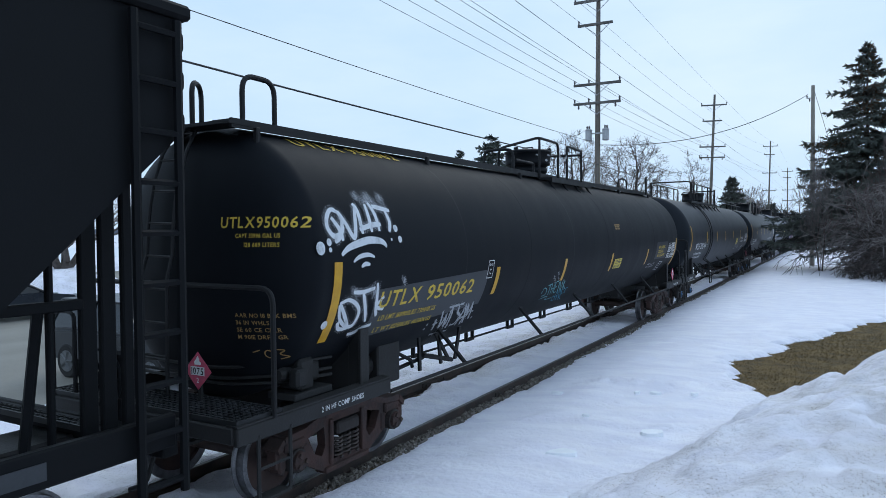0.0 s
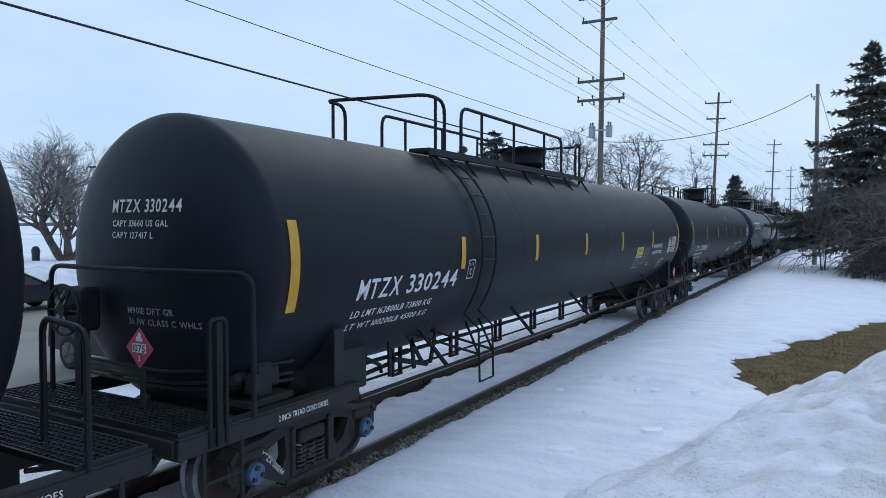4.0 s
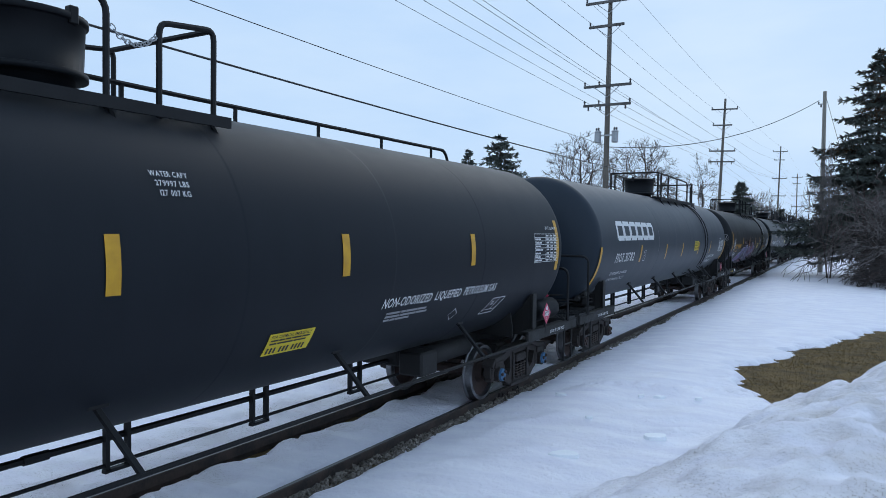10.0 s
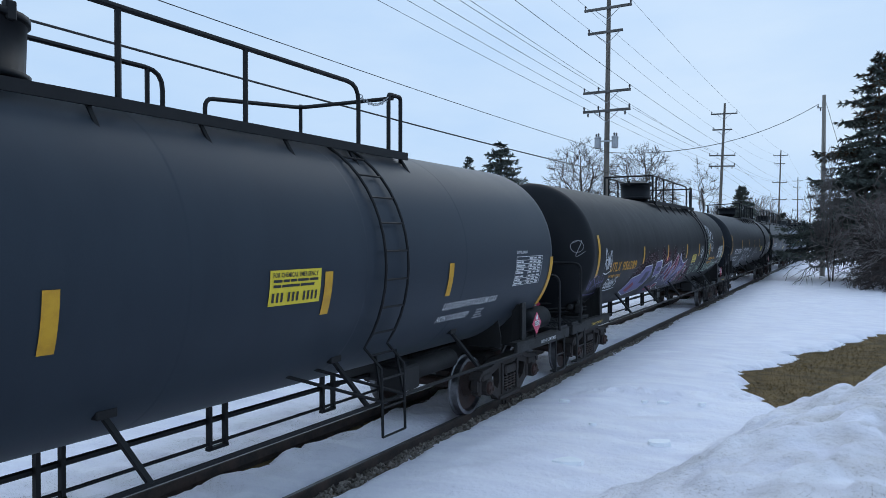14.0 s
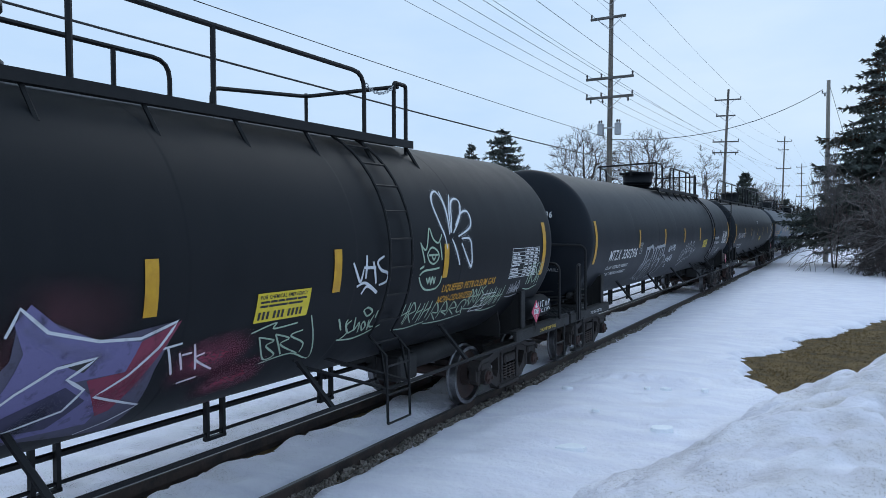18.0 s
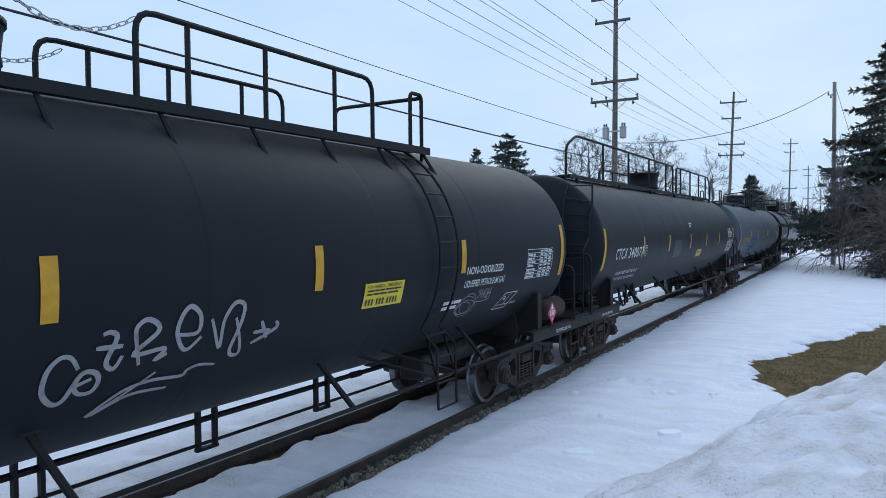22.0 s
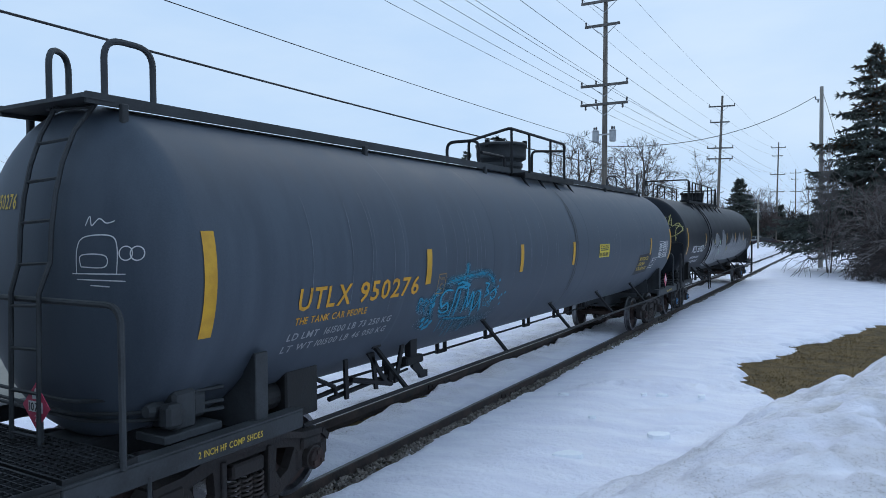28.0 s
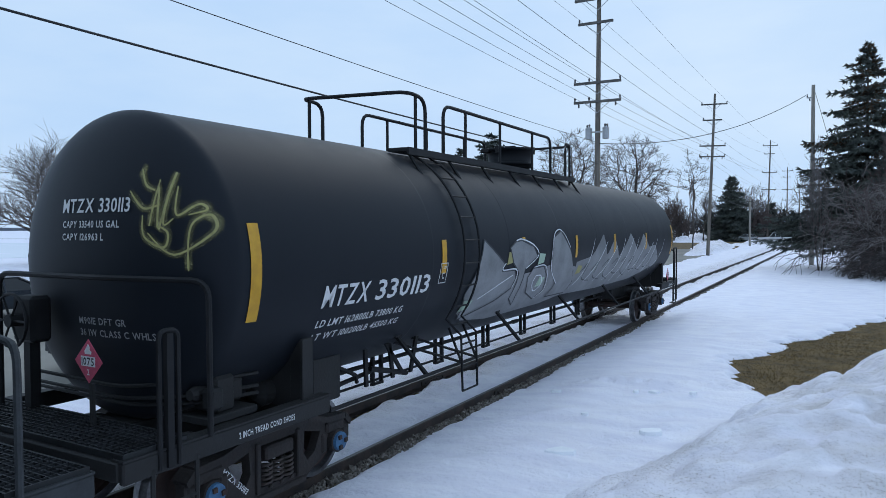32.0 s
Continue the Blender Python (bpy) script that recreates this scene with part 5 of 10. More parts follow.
def wheelset_mesh(cap):
    bm = bmesh.new()
    for s in (-1, 1):
        prof = [(0.70, 0.10), (0.69, 0.15), (0.715, 0.36), (0.690, 0.39), (0.690, 0.485), (0.715, 0.487), (0.728, 0.458), (0.825, 0.452), (0.830, 0.40), (0.775, 0.375), (0.755, 0.17), (0.86, 0.135), (0.86, 0.09)]
        lathe(bm, [(s * a, r) for a, r in prof], "x", 40, mat=[0, 0, 0, 1, 1, 1, 1, 1, 1, 0, 0, 0])
        lathe(bm, [(s * 0.84, 0.085), (s * 0.94, 0.085), (s * 0.94, 0.125), (s * 1.16, 0.125), (s * 1.165, 0.105), (s * 1.20, 0.10), (s * 1.205, 0.04)], "x", 20, mat=[3, 3, 3, 3, 2, 2])
        for k in range(3):
            a = radians(90 + 120 * k)
            box(bm, s * 1.195, s * 1.225, -0.022, 0.022, -0.022, 0.022, rot=Matrix.Translation((0, 0.065 * math.cos(a), 0.065 * math.sin(a))))
    lathe(bm, [(-0.72, 0.085), (-0.2, 0.078), (0.2, 0.078), (0.72, 0.085)], "x", 14, mat=[0, 0, 0])
    bmesh.ops.recalc_face_normals(bm, faces=bm.faces[:])
    me = mesh_of("wheelset", bm, PLATE, TREAD, cap, CAST)
    return me


def spring_mesh():
    bm = bmesh.new()
    n, turns, h, r = 60, 5.5, 0.25, 0.062
    tube(bm, [(r * math.cos(2 * math.pi * turns * i / n), r * math.sin(2 * math.pi * turns * i / n), h * i / n) for i in range(n + 1)], 0.015, 5)
    return mesh_of("spring", bm, SPRING, smooth=True)


def bolster_mesh():
    bm = bmesh.new()
    box(bm, -1.13, 1.13, -0.20, 0.20, 0.54, 0.68, 0.02)
    box(bm, -0.75, 0.75, -0.22, 0.22, 0.66, 0.82, 0.03)
    lathe(bm, [(0.80, 0.24), (0.94, 0.24)], "z", 16)
    for s in (-1, 1):
        box(bm, -0.72, 0.72, s * 0.36 - 0.03, s * 0.36 + 0.03, 0.36, 0.44, 0.01)
        for q in (-0.74, 0.74):
            box(bm, q - 0.05, q + 0.05, s * 0.40 - 0.03, s * 0.40 + 0.03, 0.30, 0.58, 0.01)
    return mesh_of("truck", bm, CAST)


TRUCK = dict(frame=sideframe_mesh(CAST), frame_red=sideframe_mesh(RUSTED), spring=spring_mesh(), bolster=bolster_mesh(), blue=wheelset_mesh(BLUE), brown=wheelset_mesh(RUSTED))
WHEELSETS = []


def add_truck(car, y, cap, frame="frame"):
    tr = part("truck", TRUCK["bolster"], None, car, at=pose(0, y, 0))
    for s in (-1, 1):
        part("sideframe", TRUCK[frame], None, tr, at=pose(0.98 if s > 0 else -0.98, 0, 0, 0, 0, 0 if s > 0 else 180))
        part("wheelset", TRUCK[cap], None, tr, at=pose(0, s * 0.89, 0.457))
        WHEELSETS.append((tr.children[-1], s * 0.89))
        for q in (-0.15, 0.0, 0.15):
            part("spring", TRUCK["spring"], None, tr, at=pose(s * 1.06, q, 0.27))
    return tr


def placard(parent, m, flame=True):
    """A diamond placard in the plane of x and z, facing -y, set by m."""
    bm = bmesh.new()
    h = 0.19
    plate(bm, [(-h, 0), (0, -h), (h, 0), (0, h)], [], -0.006, "xz")
    pl_ = part("placard", bm, RED, parent, "red diamond placard with a white number", at=m)
    bm = bmesh.new()
    box(bm, -0.098, 0.098, -0.0105, -0.009, -0.043, 0.043)
    part("number_panel", bm, DECAL, pl_)
    f = lambda a, b, lift=0.0: (a, -0.0125, b)
    lettering("lettering", "1075", 0.066, f, -0.085, -0.033, INK, pl_, width=0.17)
    f2 = lambda a, b, lift=0.0: (a, -0.0095, b)
    lettering("lettering", "2", 0.05, f2, -0.016, -0.118, DECAL, pl_, width=0.032)
    bm = bmesh.new()
    plate(bm, [(-0.042, 0.062), (0.042, 0.062), (0.048, 0.085), (0.022, 0.098), (0.026, 0.122), (0.0, 0.150), (-0.020, 0.118), (-0.046, 0.09)], [], -0.0035, "xz", at=-0.007)
    part("flame_mark", bm, DECAL, pl_)
    return pl_


def hazard_table(parent, a, b, w, h, title=True, extra=0):
    """The white-ruled test table on the flank."""
    verts, faces = [], []
    rows = 8
    for k in range(rows + 1):
        if k == 5:
            continue
        y = b - h * k / rows
        ribbon(verts, faces, [(a + w * i / 8 - 0.00 * y, y) for i in range(9)], 0.009, side)
    for x in (0, 0.46, 0.64, 0.82, 1.0):
        ribbon(verts, faces, [(a + w * x, b - h * i / 6) for i in range(7)], 0.009, side)
    part("test_table", raw_mesh("test_table", verts, faces, WHITE), WHITE, parent, "white ruled table of test dates")
    words = []
    rg = random.Random(int(a * 100) + int(abs(b) * 50))
    for k in range(rows):
        first = [rg.uniform(0.12, 0.2), rg.uniform(0.08, 0.16)] if k else [-0.3]
        row = [first[0]] + ([first[1]] if len(first) > 1 else [])
        used = sum(abs(v) + 0.02 for v in row)
        row.append(-max(0.02, w * 0.47 - used))
        for c in range(3):
            row += [w * 0.11, -w * 0.035]
        words.append(row)
    bars("table_writing", words, h / rows * 0.45, side, a + 0.02, b - h / rows * 0.75, WHITE, parent, gap=1.22)


def plate_box(parent, a, b, material=None):
    """The small boxed plate mark."""
    m = material or WHITE
    verts, faces = [], []
    q = [(a, b), (a + 0.02, b + 0.26), (a + 0.20, b + 0.26), (a + 0.18, b), (a, b)]
    for p0, p1 in zip(q, q[1:]):
        ribbon(verts, faces, [p0, ((p0[0] + p1[0]) / 2, (p0[1] + p1[1]) / 2), p1], 0.012, side)
    part("plate_mark", raw_mesh("plate_mark", verts, faces, m), m, parent)
    lettering("lettering", "PLATE", 0.034, side, a + 0.04, b + 0.185, m, parent, width=0.12)
    lettering("lettering", "C", 0.085, side, a + 0.065, b + 0.055, m, parent, width=0.06)


def stub_box(parent, a, b, w=0.42, h=0.28, material=None):
    """The slanted consolidated stencil box low on the flank."""
    m = material or WHITE
    verts, faces = [], []
    sl = 0.22
    q = [(a, b), (a + sl, b + h), (a + sl + w, b + h), (a + w, b), (a, b)]
    for p0, p1 in zip(q, q[1:]):
        ribbon(verts, faces, [(p0[0] + (p1[0] - p0[0]) * i / 5, p0[1] + (p1[1] - p0[1]) * i / 5) for i in range(6)], 0.016, side)
    ribbon(verts, faces, [(a + 0.05, b + 0.07), (a + 0.05 + w / 2, b + 0.07), (a + 0.05 + w, b + 0.07)], 0.012, side)
    ribbon(verts, faces, [(a + w * 0.6 + 0.05, b + 0.07), (a + w * 0.6 + sl, b + h)], 0.012, side)
    part("stencil_box", raw_mesh("stencil_box", verts, faces, m), m, parent)
    bars("box_writing", [[0.07], [0.07]], 0.025, side, a + 0.22, b + h - 0.08, m, parent)


def stripe(tank, a, b0, b1, w, material):
    verts, faces = [], []
    n = max(4, int((b1 - b0) / 0.06))
    ribbon(verts, faces, [(a, b0 + (b1 - b0) * i / n) for i in range(n + 1)], w, side)
    part("reflective_stripe", raw_mesh("reflective_stripe", verts, faces, material), material, tank)


def emergency_sign(parent, a, b, w, h):
    patch_between("emergency_sign", lambda x: b, lambda x: b + h, side, a, a + w, 0.1, 5, SIGNYEL, parent, "yellow emergency notice")
    s2 = lambda p, q, lift=0.0: side(p, q, 0.004)
    lettering("sign_writing", "FOR CHEMICAL EMERGENCY", h * 0.13, s2, a + w * 0.05, b + h * 0.80, INK, parent, width=w * 0.88)
    bars("sign_writing", [[w * 0.16, w * 0.12, w * 0.12, w * 0.22, w * 0.18], [w * 0.14, w * 0.34, w * 0.28]], h * 0.075, s2, a + w * 0.06, b + h * 0.66, INK, parent, gap=0.9)
    digit = w * 0.068
    bars("sign_number", [[digit] * 3 + [-digit * 0.3] + [digit] * 3 + [-digit * 0.3] + [digit] * 4], h * 0.27, lambda p, q, lift=0.0: side(a + w * 0.05 + (p - a) * 0.62, q, 0.004), a, b + h * 0.10, INK, parent)


def rung_ladder(name, parent, rails, rungs, material, r=0.018):
    """Two stiles given as lines of points, and rungs between them at shares of their length."""
    lad = None
    for i, ln in enumerate(rails):
        bm = bmesh.new()
        tube(bm, ln, r, 6)
        if lad is None:
            lad = part(name, bm, material, parent)
        else:
            part("stile", bm, material, lad)

    def along(ln, s):
        ln = [Vector(p) for p in ln]
        tot = sum((q - p).length for p, q in zip(ln, ln[1:]))
        d = s * tot
        for p, q in zip(ln, ln[1:]):
            k = (q - p).length
            if d <= k:
                return p.lerp(q, d / max(k, 1e-6))
            d -= k
        return ln[-1]
    for s in rungs:
        bm = bmesh.new()
        tube(bm, [along(rails[0], s), along(rails[1], s)], r * 0.75, 5)
        part("rung", bm, material, lad)
    return lad


def shell_arc(y, b0, b1, off, n=10):
    """Points round the shell at a distance off it."""
    return [((R_T + off) * math.cos((b0 + (b1 - b0) * i / n) / R_T), y, ZC + (R_T + off) * math.sin((b0 + (b1 - b0) * i / n) / R_T)) for i in range(n + 1)]


def rail_run(name, parent, pts, posts, material=None, r=0.028, bend=0.14):
    """A bent handrail with its posts: posts are (top, foot) pairs."""
    m = material or PIPE
    bm = bmesh.new()
    tube(bm, bent(pts, bend), r, 7)
    h = part(name, bm, m, parent)
    for a, b in posts:
        bm = bmesh.new()
        tube(bm, [a, b], r * 0.95, 6)
        part("rail_post", bm, m, h)
    return h


def chain(parent, a, b, sag):
    a, b = Vector(a), Vector(b)
    bm = bmesh.new()
    n = 14
    pts = [a.lerp(b, i / n) - Vector((0, 0, sag * 4 * (i / n) * (1 - i / n))) for i in range(n + 1)]
    for i, (p, q) in enumerate(zip(pts, pts[1:])):
        d = (q - p)
        u = d.orthogonal().normalized() if i % 2 else d.cross(d.orthogonal()).normalized()
        c = (p + q) / 2
        L = d.length * 0.68
        tube(bm, [c + d.normalized() * L * math.cos(t) + u * 0.022 * math.sin(t) for t in [k * math.pi / 4 for k in range(8)]], 0.006, 4, closed=True)
    return part("safety_chain", bm, ZINC, parent)


def grating(bm, x0, x1, y0, y1, z, pitch=0.075):
    box(bm, x0, x1, y0, y0 + 0.02, z - 0.05, z)
    box(bm, x0, x1, y1 - 0.02, y1, z - 0.05, z)
    box(bm, x0, x0 + 0.02, y0 + 0.02, y1 - 0.02, z - 0.05, z)
    box(bm, x1 - 0.02, x1, y0 + 0.02, y1 - 0.02, z - 0.05, z)
    n = int((x1 - x0) / pitch)
    for i in range(1, n):
        x = x0 + (x1 - x0) * i / n
        box(bm, x - 0.004, x + 0.004, y0 + 0.02, y1 - 0.02, z - 0.03, z - 0.002)
    n = int((y1 - y0) / 0.06)
    for i in range(1, n):
        y = y0 + (y1 - y0) * i / n
        box(bm, x0 + 0.02, x1 - 0.02, y - 0.005, y + 0.005, z - 0.034, z - 0.004)


def car_end(car, L, front, gear, spec):
    """The stub sill, bolster, platform, coupler and rails of one end, mirrored at the rear."""
    M = Matrix.Identity(4) if front else Matrix.Translation((0, L, 0)) @ Matrix.Diagonal((1, -1, 1, 1))

    def add(name, bm, mat, label="", smooth=False, parent=car):
        bmesh.ops.transform(bm, matrix=M, verts=bm.verts[:])
        if not front:
            bmesh.ops.reverse_faces(bm, faces=bm.faces[:])
        return part(name, bm, mat, parent, label, smooth=smooth)

    bm = bmesh.new()
    box(bm, -0.28, 0.28, -1.62, 1.75, 0.72, 1.02, 0.015)
    for s in (-1, 1):
        box(bm, s * 0.33 - 0.05, s * 0.33 + 0.05, -1.60, 1.72, 0.70, 0.73)
    sill = add("stub_sill", bm, gear)
    bm = bmesh.new()
    box(bm, -0.10, 0.10, -2.02, -1.60, 0.79, 0.93, 0.02)
    box(bm, -0.15, 0.13, -2.13, -1.92, 0.72, 1.0, 0.05)
    box(bm, 0.04, 0.16, -2.19, -2.03, 0.76, 0.97, 0.04)
    add("coupler", bm, RUSTED, "rusty knuckle coupler")
    # saddle that carries the tank over the truck
    pts = [(-1.36, 1.0), (1.36, 1.0), (1.36, 1.18)]
    pts += [(R_T * math.cos(radians(a)) * 1.004, ZC + R_T * math.sin(radians(a)) * 1.004) for a in range(-34, -147, -8)]
    pts += [(-1.36, 1.18)]
    jy = spec.get("jack", 0.0) if front else 0.0
    bm = bmesh.new()
    plate(bm, pts, [], 0.03, "xz", at=jy - 0.02)
    add("saddle", bm, gear)
    bm = bmesh.new()
    plate(bm, [(x * 0.80, z) for x, z in pts], [], 0.03, "xz", at=jy + 0.30)
    add("saddle", bm, gear)
    for s in (-1, 1):
        bm = bmesh.new()
        box(bm, s * 1.345 - 0.02, s * 1.345 + 0.02, jy - 0.08, jy + 0.08, 0.98, 1.73, 0.008)
        box(bm, s * 1.25 - 0.10, s * 1.25 + 0.09, jy - 0.03, jy + 0.03, 0.98, 1.70, 0.008)
        add("jacking_post", bm, gear)
        # side channel of the end frame
        bm = bmesh.new()
        box(bm, s * 1.40 - 0.03, s * 1.40 + 0.03, -1.98, 0.42, 0.93, 1.10, 0.012)
        box(bm, s * 1.36 - 0.07, s * 1.36 + 0.07, -1.98, 0.42, 1.10, 1.118)
        add("side_channel", bm, gear)
        # corner step
        bm = bmesh.new()
        x = s * 1.42
        tube(bm, bent([(x, -1.30, 0.98), (x, -1.30, 0.36), (x, -1.72, 0.36), (x, -1.72, 0.98)], 0.06), 0.02, 6)
        box(bm, x - 0.10 * s - 0.02, x + 0.02, -1.70, -1.32, 0.355, 0.375)
        tube(bm, [(x, -1.30, 0.66), (x, -1.72, 0.66)], 0.016, 6)
        add("corner_step", bm, gear)
    bm = bmesh.new()
    box(bm, -1.38, 1.38, -2.0, -1.94, 0.95, 1.10, 0.01)
    add("end_sill", bm, gear)
    bm = bmesh.new()
    grating(bm, -1.40, 1.40, -1.96, -1.38, 1.155)
    add("end_platform", bm, GRIT, "grey steel grating platform")
    # rail across the end
    if front or spec.get("rear_rail", True):
        y, zt = -1.52, 2.30
        bm = bmesh.new()
        if front and spec.get("mt"):
            tube(bm, bent([(1.43, -1.16, 1.10), (1.43, -1.16, 2.40), (0.55, -1.52, 2.42), (-1.05, -1.52, 2.42), (-1.05, -1.52, 1.10)], 0.16, 5), 0.026, 8)
        elif front:
            tube(bm, bent([(1.43, y, 1.10), (1.43, y, zt), (-1.43, y, zt), (-1.43, y, 1.10)], 0.16, 5), 0.026, 8)
        else:
            tube(bm, bent([(1.43, -1.46, 1.10), (1.43, -1.46, 2.10), (0.62, -1.62, 2.12), (0.62, -1.62, 1.10)], 0.16, 5), 0.026, 8)
        hr = add("end_handrail", bm, gear if gear is GREYGEAR else PIPE)
        bm = bmesh.new()
        if not front:
            tube(bm, bent([(-1.43, -1.46, 1.10), (-1.43, -1.46, 2.10), (-0.62, -1.62, 2.12), (-0.62, -1.62, 1.10)], 0.16, 5), 0.026, 8)
        elif spec.get("mt"):
            tube(bm, bent([(1.43, -1.66, 0.96), (1.43, -1.66, 2.04), (1.43, -1.48, 2.04), (1.43, -1.48, 0.96)], 0.07, 4), 0.022, 7)
            box(bm, 1.405, 1.455, -1.60, -1.54, 0.96, 2.02)
        else:
            tube(bm, bent([(-1.0, -1.92, 1.12), (-1.0, -1.92, 2.0), (-1.38, -1.92, 2.0), (-1.38, -1.92, 1.12)], 0.1, 4), 0.022, 7)
        add("grab_iron", bm, gear if gear is GREYGEAR else PIPE)
    # hoses, pipes and brackets below the head
    bm = bmesh.new()
    for i, (z, q) in enumerate(((1.32, 0.0), (1.44, 0.05), (1.25, -0.06))):
        tube(bm, bent([(-1.1, -1.20 - q, z), (0.4, -1.22 - q, z - 0.02), (1.0, -0.95, z + 0.02), (1.12, -0.3, z)], 0.2), 0.018, 6)
    tube(bm, bent([(0.34, -1.62, 0.86), (0.36, -1.98, 0.80), (0.30, -2.06, 0.45), (0.18, -2.16, 0.40)], 0.12), 0.024, 6)
    add("brake_pipe", bm, gear)
    if spec.get("valve", True) and front:
        bm = bmesh.new()
        box(bm, 0.86, 1.16, -0.86, -0.62, 1.16, 1.50, 0.03)
        box(bm, 1.10, 1.24, -0.98, -0.82, 1.22, 1.42, 0.03)
        box(bm, 0.92, 1.10, -0.62, -0.46, 1.22, 1.44, 0.03)
        lathe(bm, [(1.50, 0.06), (1.56, 0.06), (1.58, 0.03)], "z", 10, (1.0, -0.74, 0))
        lathe(bm, [(-1.03, 0.05), (-0.98, 0.07), (-0.88, 0.07)], "y", 10, (1.02, 0, 1.36))
        box(bm, 0.84, 1.22, -1.0, -0.4, 1.10, 1.17, 0.01)
        add("brake_valve", bm, gear)
    if not front and spec.get("reservoir", False):
        bm = bmesh.new()
        lathe(bm, [(1.15, 0.06), (1.2, 0.15), (2.5, 0.15), (2.55, 0.06)], "y", 18, (0.62, 0, 0.93))
        add("equipment_reservoir", bm, gear, smooth=True)
        bm = bmesh.new()
        box(bm, -0.50, 0.20, 1.5, 2.5, 0.74, 1.03, 0.03)
        box(bm, 0.50, 0.90, 2.5, 2.95, 0.74, 1.08, 0.03)
        add("brake_rigging", bm, gear)
        bm = bmesh.new()
        lathe(bm, [(-1.42, 0.06), (-1.38, 0.17), (-1.30, 0.20), (-0.52, 0.20), (-0.44, 0.17), (-0.40, 0.06)], "y", 20, (1.12, 0, 1.36))
        add("air_reservoir", bm, RUSTED if spec.get("red_reservoir") else BLACK2, smooth=True)


def long_rails(car, L, struts, hangers, gear, single=False):
    """The rail under the flank with its struts, and the hung pipes below the tank."""
    for s in (1, -1):
        bm = bmesh.new()
        tube(bm, [(s * 1.42, 0.42, 0.94), (s * 1.42, L - 0.42, 0.94)], 0.024, 6)
        bar = part("running_rail", bm, PIPE, car)
        for y in struts:
            bm = bmesh.new()
            tube(bm, [(s * 1.02, y - 0.02, 1.46), (s * 1.42, y + 0.12, 0.94)], 0.032, 5)
            box(bm, s * 1.02 - 0.06, s * 1.02 + 0.06, y - 0.10, y + 0.08, 1.42, 1.50, 0.01)
            part("strut", bm, PIPE, bar)
    bm = bmesh.new()
    if single:
        tube(bm, [(0.05, 1.7, 0.81), (0.05, L - 1.7, 0.81)], 0.020, 6)
    else:
        tube(bm, [(0.05, 1.7, 0.58), (0.05, L - 1.7, 0.58)], 0.020, 6)
        tube(bm, [(0.0, 1.7, 0.82), (0.0, L - 1.7, 0.82)], 0.034, 6)
        for j in range(3):
            y = 3.4 + (L - 6.8) * j / 2
            tube(bm, [(0.0, y, 0.82), (0.0, y + 0.22, 0.82)], 0.045, 7)
    pipe = part("train_pipe", bm, PIPE, car)
    for y in hangers:
        bm = bmesh.new()
        low, w = (0.79, 0.25) if single else (0.53, 0.22)
        for a in (y, y + w):
            box(bm, 0.02, 0.08, a - 0.02, a + 0.02, low, 1.12)
        box(bm, 0.02, 0.08, y - 0.028, y + w + 0.028, low - 0.022, low + 0.012)
        part("pipe_hanger", bm, PIPE, pipe)


def under_gear(car, y):
    """Brake cylinder box, levers and their hangers under the leading part of the tank."""
    bm = bmesh.new()
    box(bm, 0.55, 1.02, y + 0.62, y + 1.12, 0.88, 1.40, 0.02)
    part("brake_box", bm, GEAR, car)
    bm = bmesh.new()
    lathe(bm, [(y - 0.05, 0.06), (y, 0.15), (y + 0.62, 0.15)], "y", 16, (0.80, 0, 1.14))
    part("brake_cylinder", bm, GEAR, car)
    bm = bmesh.new()
    tube(bm, [(0.95, y + 1.10, 1.24), (1.0, y + 1.42, 1.08), (1.0, y + 1.45, 0.98)], 0.025, 6)
    tube(bm, [(0.9, y + 1.10, 0.98), (0.98, y + 1.75, 1.06)], 0.03, 6)
    tube(bm, [(1.0, y + 1.72, 1.10), (1.0, y + 2.55, 0.90)], 0.035, 6)
    part("brake_lever", bm, PIPE, car)
    for a, b, w in ((y + 1.60, y + 1.62, 0.03), (y + 2.05, y + 2.45, 0.035), (y + 2.12, y + 2.20, 0.03), (y + 2.78, y + 2.62, 0.035)):
        bm = bmesh.new()
        plate(bm, [(a - w, 1.36), (a + w, 1.36), (b + w, 0.90), (b - w, 0.90)], [], 0.03, "yz", 1.0)
        part("lever_hanger", bm, PIPE, car)


def slack_adjuster(car, y):
    """The short brake rigging hung from the tank behind the leading truck."""
    bm = bmesh.new()
    box(bm, 0.92, 1.02, y + 0.0, y + 0.16, 1.12, 1.42, 0.01)
    box(bm, 0.90, 1.04, y - 0.12, y + 0.30, 1.06, 1.17, 0.02)
    plate(bm, [(y + 0.06, 1.12), (y + 0.16, 1.10), (y + 0.34, 0.93), (y + 0.42, 0.93), (y + 0.42, 0.84), (y + 0.26, 0.84), (y + 0.22, 0.90), (y + 0.06, 1.02)], [], 0.05, "yz", 0.97)
    part("lever_hanger", bm, PIPE, car)
    bm = bmesh.new()
    for z in (1.00, 1.06, 1.12):
        tube(bm, [(0.95, y - 0.42, z - 0.03), (0.95, y + 0.02, z)], 0.018, 6)
    box(bm, 0.90, 1.0, y - 0.46, y - 0.36, 0.92, 1.12, 0.01)
    tube(bm, [(0.95, y - 1.6, 0.94), (0.95, y - 0.40, 1.0)], 0.03, 7)
    part("brake_rod", bm, PIPE, car)


